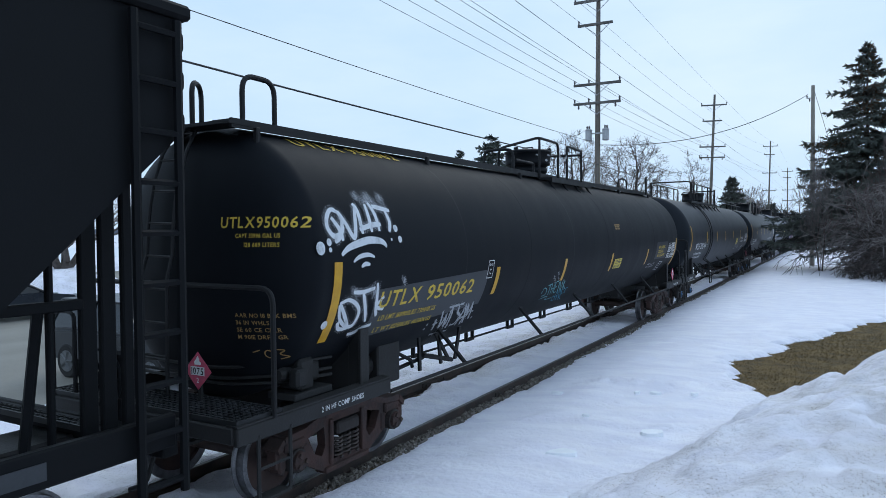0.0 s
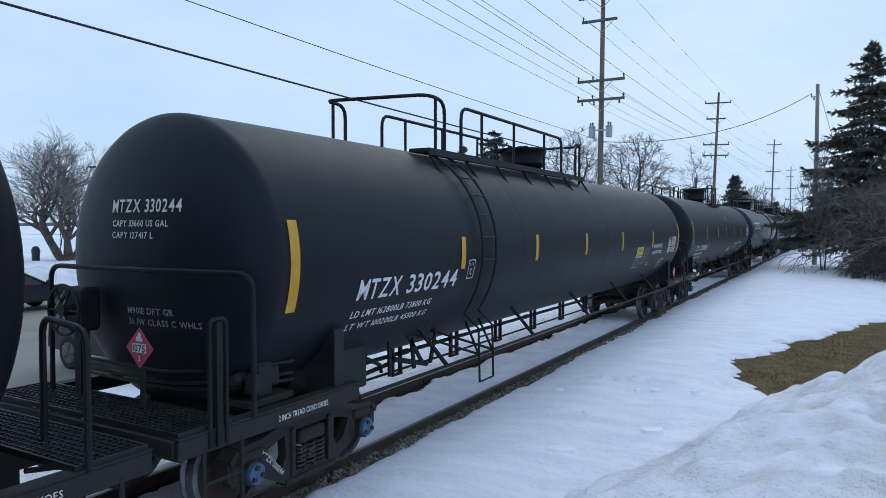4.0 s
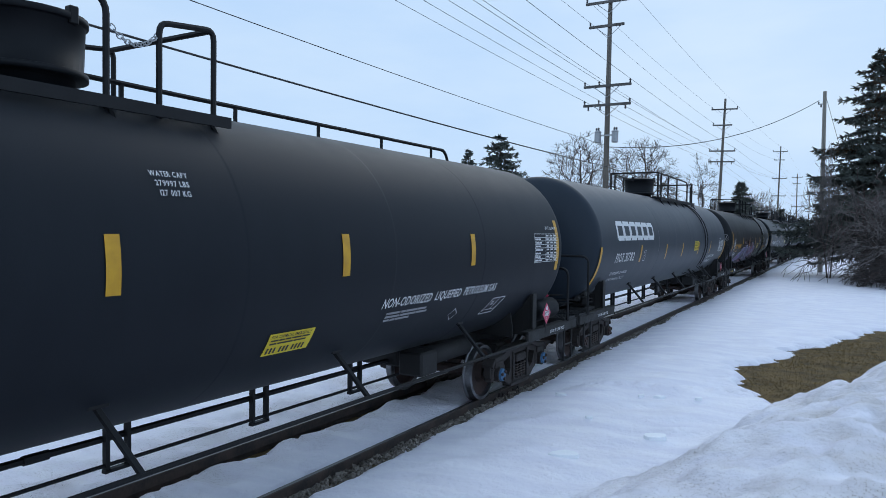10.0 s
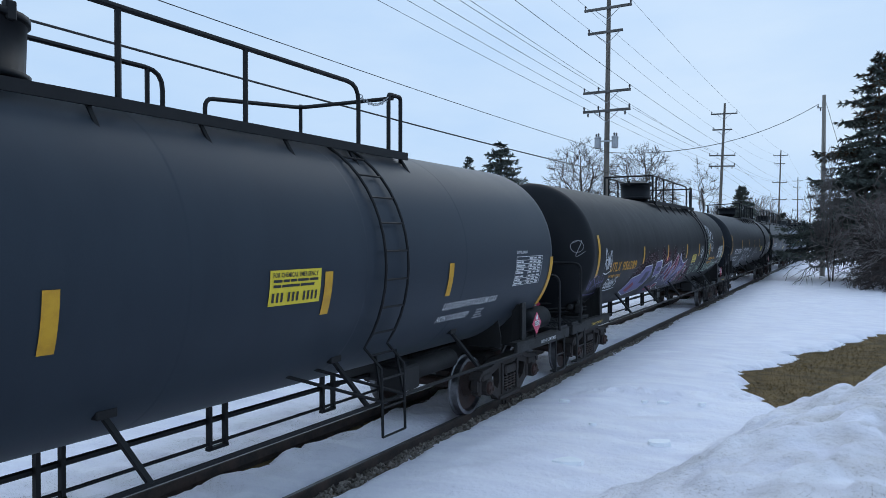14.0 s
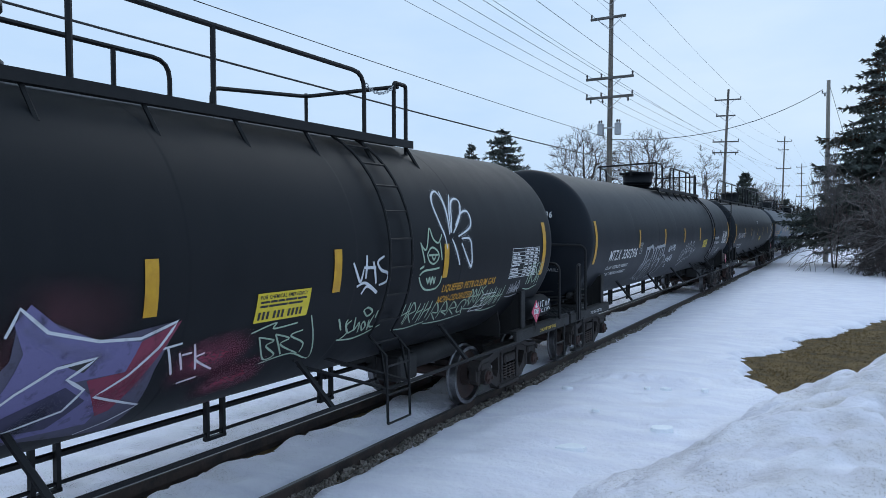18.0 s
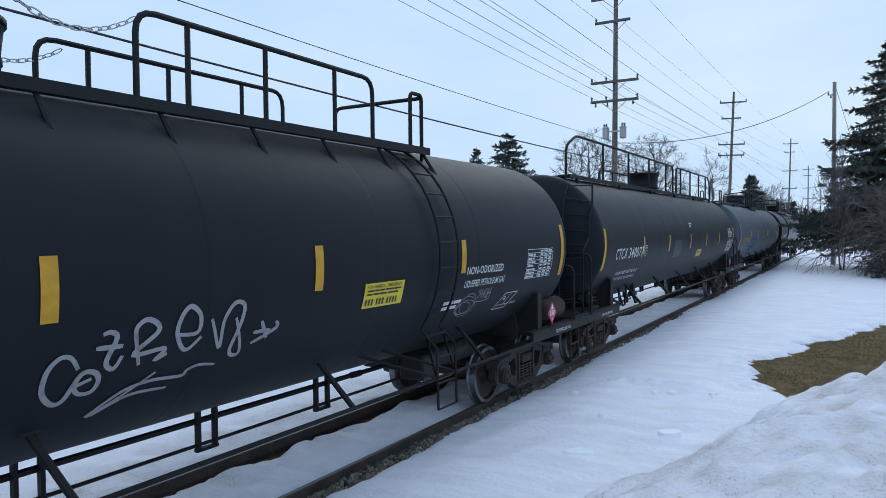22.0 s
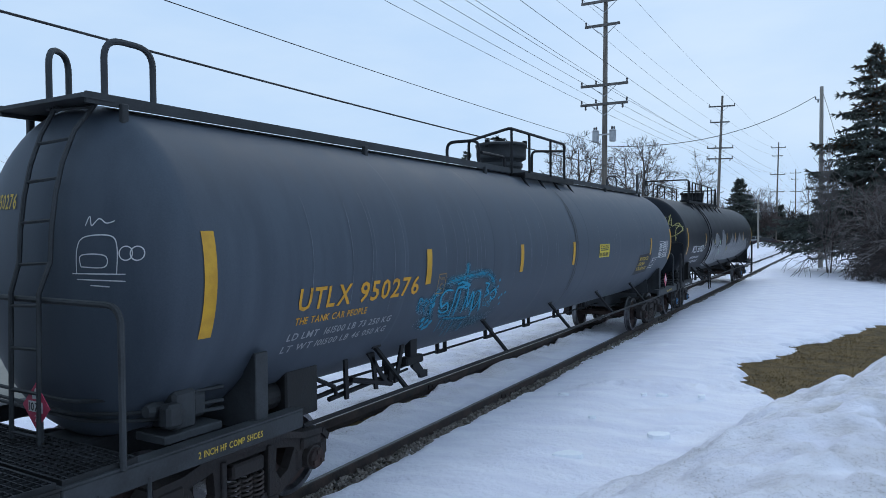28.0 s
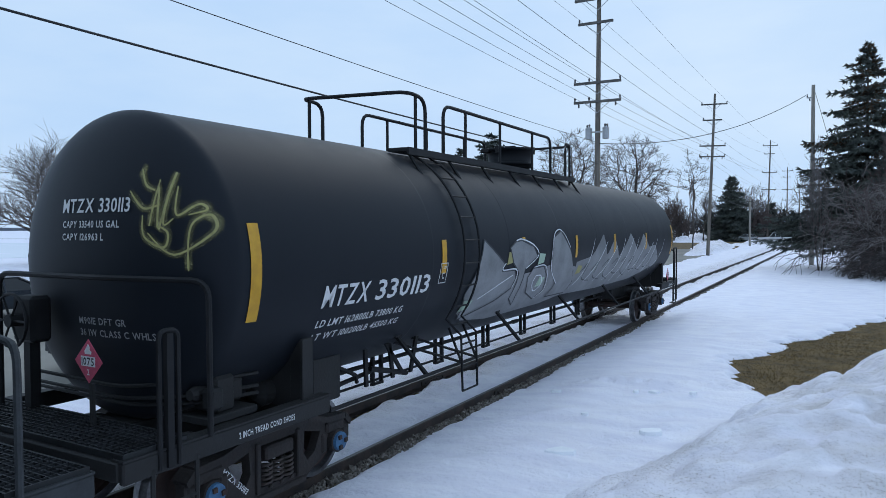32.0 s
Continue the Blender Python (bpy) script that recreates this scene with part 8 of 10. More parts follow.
for k, (ln, o, w) in enumerate((("WATER CAPY", 0.0, 0.36), ("279997 LBS", 0.03, 0.32), ("127 007 KG", 0.05, 0.29))):
    lettering("lettering", ln, 0.05, side, 8.14 + o, 0.76 - 0.085 * k, WHITE, tank, width=w)
bars("small_stencil", [[0.3, 0.1, 0.25, 0.2], [0.3, 0.35, 0.25], [0.12, 0.1, 0.3]], 0.03, side, 11.3, -0.70, DIM, tank)
strokes("diamond_mark", [[(0, 0.1), (0.12, 0.2), (0.24, 0.1), (0.12, 0), (0, 0.1)]], 0.014, side, 12.95, -1.0, 1.0, WHITE, tank, sharp=True)

# fourth car: the maker's name as plain white blocks
car, tank = B[4]
SHIFT, HEAD = car["shell"]
for k in range(6):
    a = 0.39 + k * 0.575
    verts, faces = [], []
    outline = [(a, 0.18), (a + 0.50, 0.18), (a + 0.50, 0.53), (a, 0.53), (a, 0.18)]
    for q0, q1 in zip(outline, outline[1:]):
        ribbon(verts, faces, [(q0[0] + (q1[0] - q0[0]) * i / 5, q0[1] + (q1[1] - q0[1]) * i / 5) for i in range(6)], 0.115, side)
    part("logo_block", raw_mesh("logo_block", verts, faces, DECAL), DECAL, tank, "white block shape of a painted name")
head_marks(tank, "PROX 31782", WHITE, -0.82, 3.10, 1.0, ("CAPY 33857 GAL US", "128 201 LITERS", "SPRG D-5 7 OUTER 6 INNER"), (), 0.14)
marks(tank, "PROX", "31782", WHITE, 0.31, -0.38, 1.6, 0.21, ("LD LMT 163400 LB 74 100 KG", "LT WT 99600 LB 45 200 KG"), 0.3, -0.70, 1.38, 0.12, 0.075)
plate_box(tank, 2.84, -0.42)
lettering("lettering", "LIQUEFIED PETROLEUM GAS", 0.10, side, 13.11, -0.66, WHITE, tank, width=1.6, slant=0.15)
lettering("lettering", "NON ODORIZED", 0.10, side, 13.09, -0.86, WHITE, tank, width=0.88, slant=0.15)
hazard_table(tank, 15.16, 0.02, 1.05, 0.46)
lettering("lettering", "DOT112J340W", 0.045, side, 15.16, 0.07, WHITE, tank, width=0.42)
emergency_sign(tank, 9.78, -0.30, 0.7, 0.33)
bars("small_stencil", [[0.1, 0.12], [0.2], [0.14, 0.08], [0.2, 0.1]], 0.03, side, 14.2, -0.78, DIM, tank)
strokes("scratch", [[(0, 0), (0.04, 0.3), (0.02, 0.62)]], 0.014, side, 4.4, -0.2, 1.0, DIM, tank)

# fifth car: mural and tags
car, tank = B[5]
SHIFT, HEAD = car["shell"]
head_marks(tank, "UTLX 956289", GOLD, -0.4, 3.13, 0.94, ("CAPY 34010 GAL US", "CAPY 128 730 LTR", "SPRG D-5 7 OUTER 7 INNER", "36 WHLS", "NO. 24 BRAKE BEAMS"), (), 0.13)
strokes("spray_tag", [ring(0, 0, 0.12, 9), [(-0.12, 0.05), (0.08, 0.12), (-0.02, -0.2), (0.15, -0.1)]], 0.012, head, 1.22, 0.14, 1.0, DIM, tank, "thin scribbled circle")
strokes("spray_tag", scrawl(11, 3, 0.55, 0.36), 0.022, head, -0.55, -0.72, 1.0, SPRAYC, tank, "teal spray-painted tag", 0.3)
marks(tank, "UTLX", "956289", ORANGE, 0.37, -0.45, 2.2, 0.21, (), slant=0.05)
lettering("lettering", "THE TANK CAR PEOPLE", 0.07, side, 0.4, -0.60, ORANGE, tank, width=0.95)
bars("weight_stencil", [[0.3, 0.1, 0.3], [0.2, 0.14, 0.3]], 0.06, side, 0.3, -0.78, DIM, tank)
strokes("spray_tag", scrawl(12, 4, 0.9, 0.26), 0.024, side, 0.35, -0.86, 1.0, SPRAYW, tank, "white spray-painted tag", 0.3)
strokes("spray_tag", scrawl(13, 4, 1.0, 0.36), 0.024, side, -0.9, -0.85, 1.0, SPRAYV, tank, "violet spray-painted tag", 0.3)
strokes("spray_tag", scrawl(14, 3, 0.5, 0.42), 0.028, side, -0.1, -0.36, 1.0, SPRAYW, tank, "white spray-painted tag", 0.3)
mist("spray_haze", [[(5.19, -0.18), (5.43, -0.19), (5.75, -0.28)], [(5.2, -0.32), (5.4, -0.24), (5.75, -0.34)], [(6.69, -0.23), (6.98, -0.16), (7.3, -0.16)], [(7.66, -0.27), (8.13, -0.26), (8.7, -0.39)], [(6.6, -0.34), (6.99, -0.29)], [(5.57, -0.46), (5.88, -0.38)], [(7.53, -0.34), (7.89, -0.87)]] + [[(2.3, -0.9), (3.2, -0.5), (4.4, -0.35)], [(3.4, -0.3), (4.4, -0.25), (5.2, -0.3)]], 0.60, MISTM, tank, "dark red sprayed background", -0.004)
mist("spray_haze", [[(5.75, -0.34), (5.96, -0.33), (6.29, -0.35)], [(5.91, -0.26), (6.19, -0.29), (6.37, -0.36)], [(9.02, -0.97), (9.46, -0.84), (9.99, -0.83)], [(9.42, -1.31), (9.89, -1.2), (10.32, -1.13)], [(9.71, -1.98), (10.31, -1.96)]], 0.52, MISTP, tank, "crimson sprayed background", -0.003)
LETTERS = (("violet", SPRAYV, [(4.7, -0.36), (5.25, -0.33), (5.44, -0.36), (5.47, -0.52), (5.55, -0.74), (5.32, -0.75), (4.9, -0.84), (4.72, -0.6)]),
           ("violet", SPRAYV, [(2.2, -1.12), (2.6, -0.72), (3.3, -0.64), (3.6, -0.45), (4.3, -0.42), (4.5, -0.72), (4.1, -1.15), (3.0, -1.33)]),
           ("dark blue", SPRAYN, [(5.5, -0.60), (5.72, -0.58), (5.95, -0.50), (6.31, -0.43), (6.34, -0.61), (6.12, -0.72), (5.93, -0.90), (5.82, -1.17), (5.6, -1.5), (4.9, -1.5), (4.7, -1.1), (5.38, -0.97), (5.67, -0.83)]),
           ("violet", SPRAYV, [(6.33, -0.51), (6.50, -0.41), (6.65, -0.39), (6.75, -0.48), (6.77, -0.66), (6.64, -0.86), (6.36, -1.0), (6.02, -1.01), (5.92, -1.11), (5.99, -0.86), (6.16, -0.70)]),
           ("crimson", SPRAYP, [(6.78, -0.57), (7.06, -0.39), (7.35, -0.19), (7.44, -0.18), (7.60, -0.27), (7.67, -0.55), (7.66, -0.70), (7.47, -0.82), (7.23, -0.86), (7.17, -1.17), (6.73, -0.94), (6.80, -0.86), (6.89, -0.63)]),
           ("violet", SPRAYV, [(7.81, -0.63), (7.85, -0.49), (7.77, -0.28), (7.87, -0.16), (8.07, -0.34), (8.36, -0.47), (8.72, -0.54), (8.65, -0.79), (8.25, -0.79), (8.58, -1.09), (8.55, -1.35), (7.94, -1.30), (7.74, -1.25), (7.69, -0.97)]),
           ("crimson", SPRAYP, [(8.72, -0.54), (9.05, -0.41), (8.81, -0.89), (8.68, -1.21), (8.58, -1.25), (8.35, -0.80), (8.65, -0.79)]),
           ("crimson", SPRAYP, [(5.74, -1.31), (5.79, -1.19), (5.98, -1.15), (6.27, -1.12), (6.45, -1.4), (6.12, -1.62)]))
field("mural_fill", [(5.23, -0.54), (5.75, -0.55), (6.26, -0.43), (6.44, -0.37), (6.68, -0.47), (6.75, -0.63), (7.04, -0.49), (7.38, -0.17), (7.54, -0.31), (7.65, -0.69), (7.77, -0.53), (7.8, -0.18), (8.37, -0.48), (9.01, -0.41), (8.92, -0.83), (8.94, -1.23), (8.87, -1.67), (7.99, -1.35), (7.66, -1.41), (7.01, -1.33), (6.45, -1.24), (6.42, -1.56), (6.07, -1.63), (5.59, -1.67)], SPRAYS, tank, "slate-violet mural ground", -0.001)
for i, (tone, m, pts) in enumerate(LETTERS):
    field("mural_fill", pts, m, tank, tone + " painted mural letter", 0.0005 * i)
for m, pts in ((SPRAYP, [(6.25, -0.78), (6.45, -0.6), (6.62, -0.55), (6.66, -0.7), (6.45, -0.85)]), (SPRAYN, [(6.05, -0.95), (6.3, -0.88), (6.6, -0.82), (6.35, -0.98)]), (SPRAYN, [(7.0, -0.45), (7.15, -0.42), (7.35, -0.28), (7.3, -0.45), (7.1, -0.56)]),
               (SPRAYV, [(6.99, -0.67), (7.32, -0.55), (7.32, -0.79), (7.23, -1.08), (7.02, -0.95)]), (SPRAYN, [(7.8, -1.0), (8.2, -0.82), (8.4, -1.0), (8.2, -1.25), (7.85, -1.2)]), (INK, [(7.05, -0.72), (7.25, -0.64), (7.2, -0.85)]), (INK, [(8.12, -0.62), (8.4, -0.6), (8.3, -0.72)]),
               (SPRAYP, [(2.6, -1.1), (2.9, -0.85), (3.2, -0.95), (3.0, -1.2)]), (SPRAYN, [(3.6, -0.95), (3.8, -0.6), (4.2, -0.6), (4.1, -0.95)]), (SPRAYN, [(4.9, -0.62), (5.1, -0.5), (5.3, -0.52), (5.3, -0.66)]), (SPRAYP, [(5.0, -1.3), (5.4, -1.15), (5.7, -1.25), (5.4, -1.4)])):
    field("mural_shade", pts, m, tank, lift=0.005)
strokes("mural_outline", [pts + pts[:1] for _, _, pts in LETTERS[:2]], 0.026, side, 0, 0, 1.0, SPRAYW, tank, "white mural outline", 0.1, sharp=True, lift=0.007)
mist("mural_shade", [[(5.67, -0.74), (5.82, -0.7), (6.02, -0.77)], [(6.3, -0.78), (6.49, -0.74), (6.62, -0.63)], [(7.04, -0.6), (7.22, -0.46), (7.35, -0.3)], [(8.41, -1.1), (8.71, -0.95), (8.83, -0.67)], [(5.79, -1.26), (6.05, -1.31), (6.37, -1.33)], [(7.37, -0.71), (7.52, -0.56)]], 0.22, MISTP, tank, "crimson fade in the mural", 0.0058)
mist("mural_shade", [[(5.89, -0.92), (6.14, -0.86), (6.3, -0.7)], [(6.73, -1.04), (6.88, -0.88), (7.07, -0.9)], [(7.83, -1.3), (8.03, -1.09), (8.23, -0.9)], [(5.31, -0.61), (5.44, -0.54)], [(6.1, -0.66), (6.3, -0.6)]], 0.22, MISTS, tank, "dark slate fade in the mural", 0.0062)
mist("mural_shade", [[(6.42, -0.68), (6.5, -0.52), (6.62, -0.46)], [(7.78, -0.28), (8.11, -0.49), (8.52, -0.63)], [(6.01, -0.6), (6.2, -0.52)], [(7.23, -0.84), (7.28, -0.64)]], 0.15, MISTL, tank, "lilac fade in the mural", 0.0066)
strokes("mural_outline", [[(5.2, -0.31), (5.38, -0.34), (5.4, -0.41), (5.49, -0.74), (5.42, -0.99)], [(5.29, -0.83), (5.41, -0.81), (5.5, -0.78)], [(5.35, -0.99), (5.46, -0.88), (5.61, -0.82)], [(5.45, -0.58), (5.74, -0.53), (6.21, -0.43), (6.26, -0.41), (6.29, -0.58), (6.2, -0.68), (6.0, -0.84), (5.83, -0.99)], [(6.3, -0.58), (6.38, -0.43), (6.55, -0.38), (6.68, -0.47), (6.69, -0.59), (6.58, -0.76), (6.48, -0.91), (6.81, -1.1), (6.98, -0.97)], [(6.58, -0.76), (6.74, -0.6), (7.03, -0.47), (7.27, -0.24), (7.38, -0.17), (7.53, -0.29), (7.56, -0.51), (7.55, -0.71), (7.4, -0.78), (7.54, -1.12), (7.66, -1.41)], [(6.94, -0.72), (7.08, -0.63), (7.25, -0.53), (7.28, -0.72), (7.19, -0.89), (7.17, -1.15), (6.92, -1.02)], [(7.72, -0.36), (7.8, -0.18), (7.99, -0.36), (8.37, -0.48), (8.7, -0.51), (9.01, -0.41), (8.89, -0.61), (8.68, -0.83), (8.46, -0.98), (8.94, -1.23), (8.75, -1.4), (8.53, -1.51)], [(7.7, -0.93), (7.85, -0.79), (8.09, -0.64), (8.38, -0.61), (8.19, -0.75), (8.35, -0.88), (8.25, -1.06), (7.85, -1.17), (7.74, -1.42)], [(5.75, -1.11), (5.96, -1.09), (6.22, -1.12), (6.48, -1.29), (6.55, -1.46), (6.21, -1.34), (5.97, -1.27)], [(5.75, -1.11), (5.91, -1.28), (5.7, -1.34)], [(5.7, -1.34), (6.09, -1.58), (6.42, -1.56), (6.84, -1.36), (7.62, -1.56), (8.0, -1.51)]], 0.026, side, 0, 0, 1.0, SPRAYW, tank, "white mural outline", 0.25, sharp=True, lift=0.007)
strokes("spray_tag", [[(8.86, -0.65), (9.11, -0.62)], [(8.98, -0.64), (9.11, -0.93)], [(9.11, -0.71), (9.2, -0.9)], [(9.14, -0.74), (9.24, -0.73)], [(9.24, -0.65), (9.35, -0.93)], [(9.38, -0.76), (9.3, -0.81), (9.54, -0.97)], [(9.22, -1.06), (9.41, -1.03)]], 0.022, side, 0, 0, 1.0, SPRAYW, tank, "white spray-painted initials", 0.2, lift=0.001)
emergency_sign(tank, 9.84, -0.55, 0.7, 0.28)
strokes("spray_tag", [[(9.98, -0.71), (10.17, -1.0), (10.3, -0.97), (10.12, -0.83), (10.2, -0.78), (9.98, -0.71)], [(10.19, -0.71), (10.4, -0.99)], [(10.19, -0.71), (10.41, -0.79), (10.32, -0.85), (10.66, -1.03)], [(10.57, -0.72), (10.42, -0.76), (10.66, -0.89), (10.69, -1.02)], [(10.15, -1.06), (10.55, -1.01), (10.93, -1.15), (10.62, -0.56)], [(9.86, -0.65), (10.14, -0.58), (10.14, -0.64), (10.45, -0.62)]], 0.020, side, 0, 0, 1.0, SPRAYG, tank, "pale green spray-painted tag", 0.2)
strokes("spray_tag", [[(11.17, -0.06), (11.23, -0.16), (11.31, -0.27), (11.35, -0.14)], [(11.4, 0.01), (11.4, -0.24)], [(11.52, -0.06), (11.6, -0.31)], [(11.35, -0.12), (11.57, -0.13)], [(11.72, -0.01), (11.6, -0.07), (11.67, -0.16), (11.81, -0.21), (11.79, -0.3), (11.66, -0.33)], [(11.26, -0.32), (11.41, -0.29), (11.65, -0.42), (11.45, -0.33), (11.36, -0.41)]], 0.034, side, 0, 0, 1.0, SPRAYW, tank, "white spray-painted tag", 0.3)
strokes("spray_tag", [[(13.13, 0.02), (13.07, 0.21), (12.99, 0.37), (12.94, 0.6), (13.02, 0.75), (13.17, 0.8), (13.23, 0.61), (13.2, 0.21)], [(13.25, 0.81), (13.24, 0.55), (13.2, 0.21)], [(13.48, 0.77), (13.3, 0.49), (13.24, 0.23)], [(13.25, 0.23), (13.41, 0.61), (13.58, 0.71), (13.68, 0.65), (13.54, 0.43), (13.31, 0.23)], [(13.39, 0.32), (13.6, 0.49), (13.8, 0.53), (13.85, 0.41), (13.76, 0.29), (13.43, 0.18)], [(13.26, 0.15), (13.37, -0.02), (13.47, -0.2)], [(13.51, 0.15), (13.74, 0.14), (13.79, -0.04), (13.8, -0.24), (13.64, -0.09), (13.51, 0.09)]], 0.03, side, 0, 0, 1.0, SPRAYW, tank, "large white spray-painted flower", 0.3)
mist("spray_haze", [[(13.13, 0.02), (13.07, 0.21), (12.99, 0.37), (12.94, 0.6), (13.02, 0.75), (13.17, 0.8), (13.23, 0.61), (13.2, 0.21)], [(13.25, 0.81), (13.24, 0.55), (13.2, 0.21)], [(13.48, 0.77), (13.3, 0.49), (13.24, 0.23)], [(13.25, 0.23), (13.41, 0.61), (13.58, 0.71), (13.68, 0.65), (13.54, 0.43), (13.31, 0.23)], [(13.39, 0.32), (13.6, 0.49), (13.8, 0.53), (13.85, 0.41), (13.76, 0.29), (13.43, 0.18)], [(13.26, 0.15), (13.37, -0.02), (13.47, -0.2)], [(13.51, 0.15), (13.74, 0.14), (13.79, -0.04), (13.8, -0.24), (13.64, -0.09), (13.51, 0.09)]], 0.103, MISTW, tank, "soft white overspray", -0.003)
strokes("spray_tag", [[(12.48, 0.12), (12.52, 0.07), (12.61, 0.04), (12.71, 0.29), (12.78, 0.16), (12.9, 0.11), (13, 0.21)], [(12.49, 0.1), (12.54, -0.03), (12.58, -0.13)], [(12.63, -0.03), (12.7, 0.04), (12.78, 0.05), (12.89, -0.01), (12.9, -0.09), (12.8, -0.15), (12.69, -0.12), (12.63, -0.03)], [(12.66, -0.04), (12.78, -0.04), (12.89, -0.04)], [(12.74, -0.05), (12.79, -0.1), (12.84, -0.04)], [(12.94, 0.11), (12.99, -0.11)], [(12.48, -0.2), (12.57, -0.17)], [(12.48, -0.3), (12.57, -0.41), (12.71, -0.48), (12.93, -0.48), (13.02, -0.41), (13.03, -0.32)], [(12.49, -0.28), (12.59, -0.23), (12.8, -0.22), (12.94, -0.21)]], 0.026, side, 0, 0, 1.0, SPRAYG, tank, "pale green spray-painted face", 0.2)
strokes("spray_tag", [[(12.66, -0.32), (12.72, -0.4), (12.73, -0.32), (12.79, -0.41), (12.8, -0.32), (12.87, -0.41), (12.87, -0.32)]], 0.026, side, 0, 0, 1.0, SPRAYG, tank, "pale green spray-painted face", 0.2)
strokes("spray_tag", [[(11.1, -0.67), (11.16, -0.75), (11.22, -0.83)], [(11.35, -0.72), (11.29, -0.78), (11.38, -0.89), (11.48, -0.85)], [(11.4, -0.69), (11.47, -0.87), (11.51, -0.77), (11.57, -0.92)], [(11.57, -0.82), (11.59, -0.77), (11.66, -0.84), (11.64, -0.9), (11.57, -0.82)], [(11.5, -0.62), (11.57, -0.59), (11.68, -0.65), (11.61, -0.7), (11.5, -0.62)], [(11.68, -0.76), (11.74, -0.92)], [(11.74, -0.7), (11.73, -0.85), (11.89, -0.88)], [(11.79, -0.65), (11.79, -0.75)], [(11.24, -0.97), (11.49, -1), (11.69, -0.97), (11.96, -0.87)], [(11.29, -0.97), (11.36, -0.89), (11.27, -0.77), (11.27, -0.7)]], 0.026, side, 0, 0, 1.0, SPRAYG, tank, "pale green spray-painted tag", 0.3)
for k, (a, b, w, h, m) in enumerate(((12.3, -0.95, 0.7, 0.3, SPRAYG), (13.05, -0.98, 0.95, 0.26, SPRAYG), (14.0, -0.85, 0.45, 0.28, SPRAYG), (14.5, -0.95, 0.65, 0.32, SPRAYG), (15.9, -0.66, 0.5, 0.4, SPRAYG), (15.3, -0.8, 0.4, 0.2, DIM))):
    strokes("spray_tag", scrawl(30 + k, 4, w, h), 0.022, side, a, b, 1.0, m, tank, "pale spray-painted tag", 0.3)
lettering("lettering", "LIQUEFIED PETROLEUM GAS", 0.10, side, 13.13, -0.55, ORANGE, tank, width=1.55)
lettering("lettering", "NON-ODORIZED", 0.10, side, 13.1, -0.71, ORANGE, tank, width=0.95)
hazard_table(tank, 15.14, -0.04, 1.05, 0.47)
stub_box(tank, 14.25, -1.0)

strokes("spray_tag", hand("CHEAK", 0.72, 0.20, 0.03, 11), 0.024, flat_x(1.318, 16.42, 1.27), 0, 0, 1.0, SPRAYW, car, "white hand-drawn tag on the air reservoir", 0.2)

# sixth car
car, tank = B[6]
SHIFT, HEAD = car["shell"]
head_marks(tank, "MTZX 330296", WHITE, -0.2, 2.96, 0.95, ("CAPY 33650 US GAL", "CAPY 127379 L"), ("M901E DFT GR", "36 1W CLASS C WHLS"), 0.125, -0.05)
marks(tank, "MTZX", "330296", WHITE, 0.37, -0.48, 2.24, 0.23, ("LD LMT 163200LB 74000KG", "LT WT 99800LB 45300KG"), 0.36, -0.70, 1.7, 0.12)
plate_box(tank, 2.85, -0.40)
strokes("spray_tag", [[(3.51, -0.3), (3.7, -0.3), (3.85, -0.3), (3.82, -0.42), (3.83, -0.61), (3.86, -0.81), (3.91, -1.04)], [(3.54, -0.32), (3.59, -0.47), (3.64, -0.66), (3.71, -0.94)], [(4.58, -0.29), (4.81, -0.3), (5.07, -0.29), (5.28, -0.28), (5.54, -0.27)], [(4.6, -0.3), (4.59, -0.49), (4.63, -0.71)], [(3.83, -0.42), (3.89, -0.3), (4.02, -0.25), (4.18, -0.29), (4.29, -0.37), (4.35, -0.5)], [(5.54, -0.28), (5.55, -0.42), (5.56, -0.56)]], 0.085, side, 0, 0, 1.0, SPRAYD, tank, "large pale grey outline tag", 0.15)
strokes("spray_tag", [[(3.67, -0.81), (3.61, -0.74), (3.53, -0.75), (3.52, -0.83), (3.58, -0.92), (3.6, -1.01), (3.6, -1.09), (3.62, -1.23), (3.7, -1.19), (3.83, -1.22), (3.77, -1.1)], [(3.83, -1.22), (4.02, -1.3), (4.14, -1.25), (4.18, -1.11), (4.15, -0.94), (4.1, -0.81), (4.02, -0.72), (3.92, -0.71), (3.89, -0.79)], [(3.92, -0.7), (4.08, -0.65), (4.24, -0.62)], [(4.35, -0.5), (4.39, -0.71), (4.4, -0.95), (4.4, -1.23), (4.3, -1.34), (4.13, -1.26)], [(4.35, -0.5), (4.36, -0.38), (4.44, -0.3), (4.53, -0.35), (4.59, -0.49), (4.62, -0.65), (4.62, -0.73)], [(4.51, -0.74), (4.48, -0.8), (4.59, -0.94), (4.68, -1.13), (4.74, -1.29)], [(4.24, -0.75), (4.22, -0.84), (4.22, -1.02)]], 0.05, side, 0, 0, 1.0, SPRAYD, tank, "pale grey outline tag", 0.25, lift=0.001)
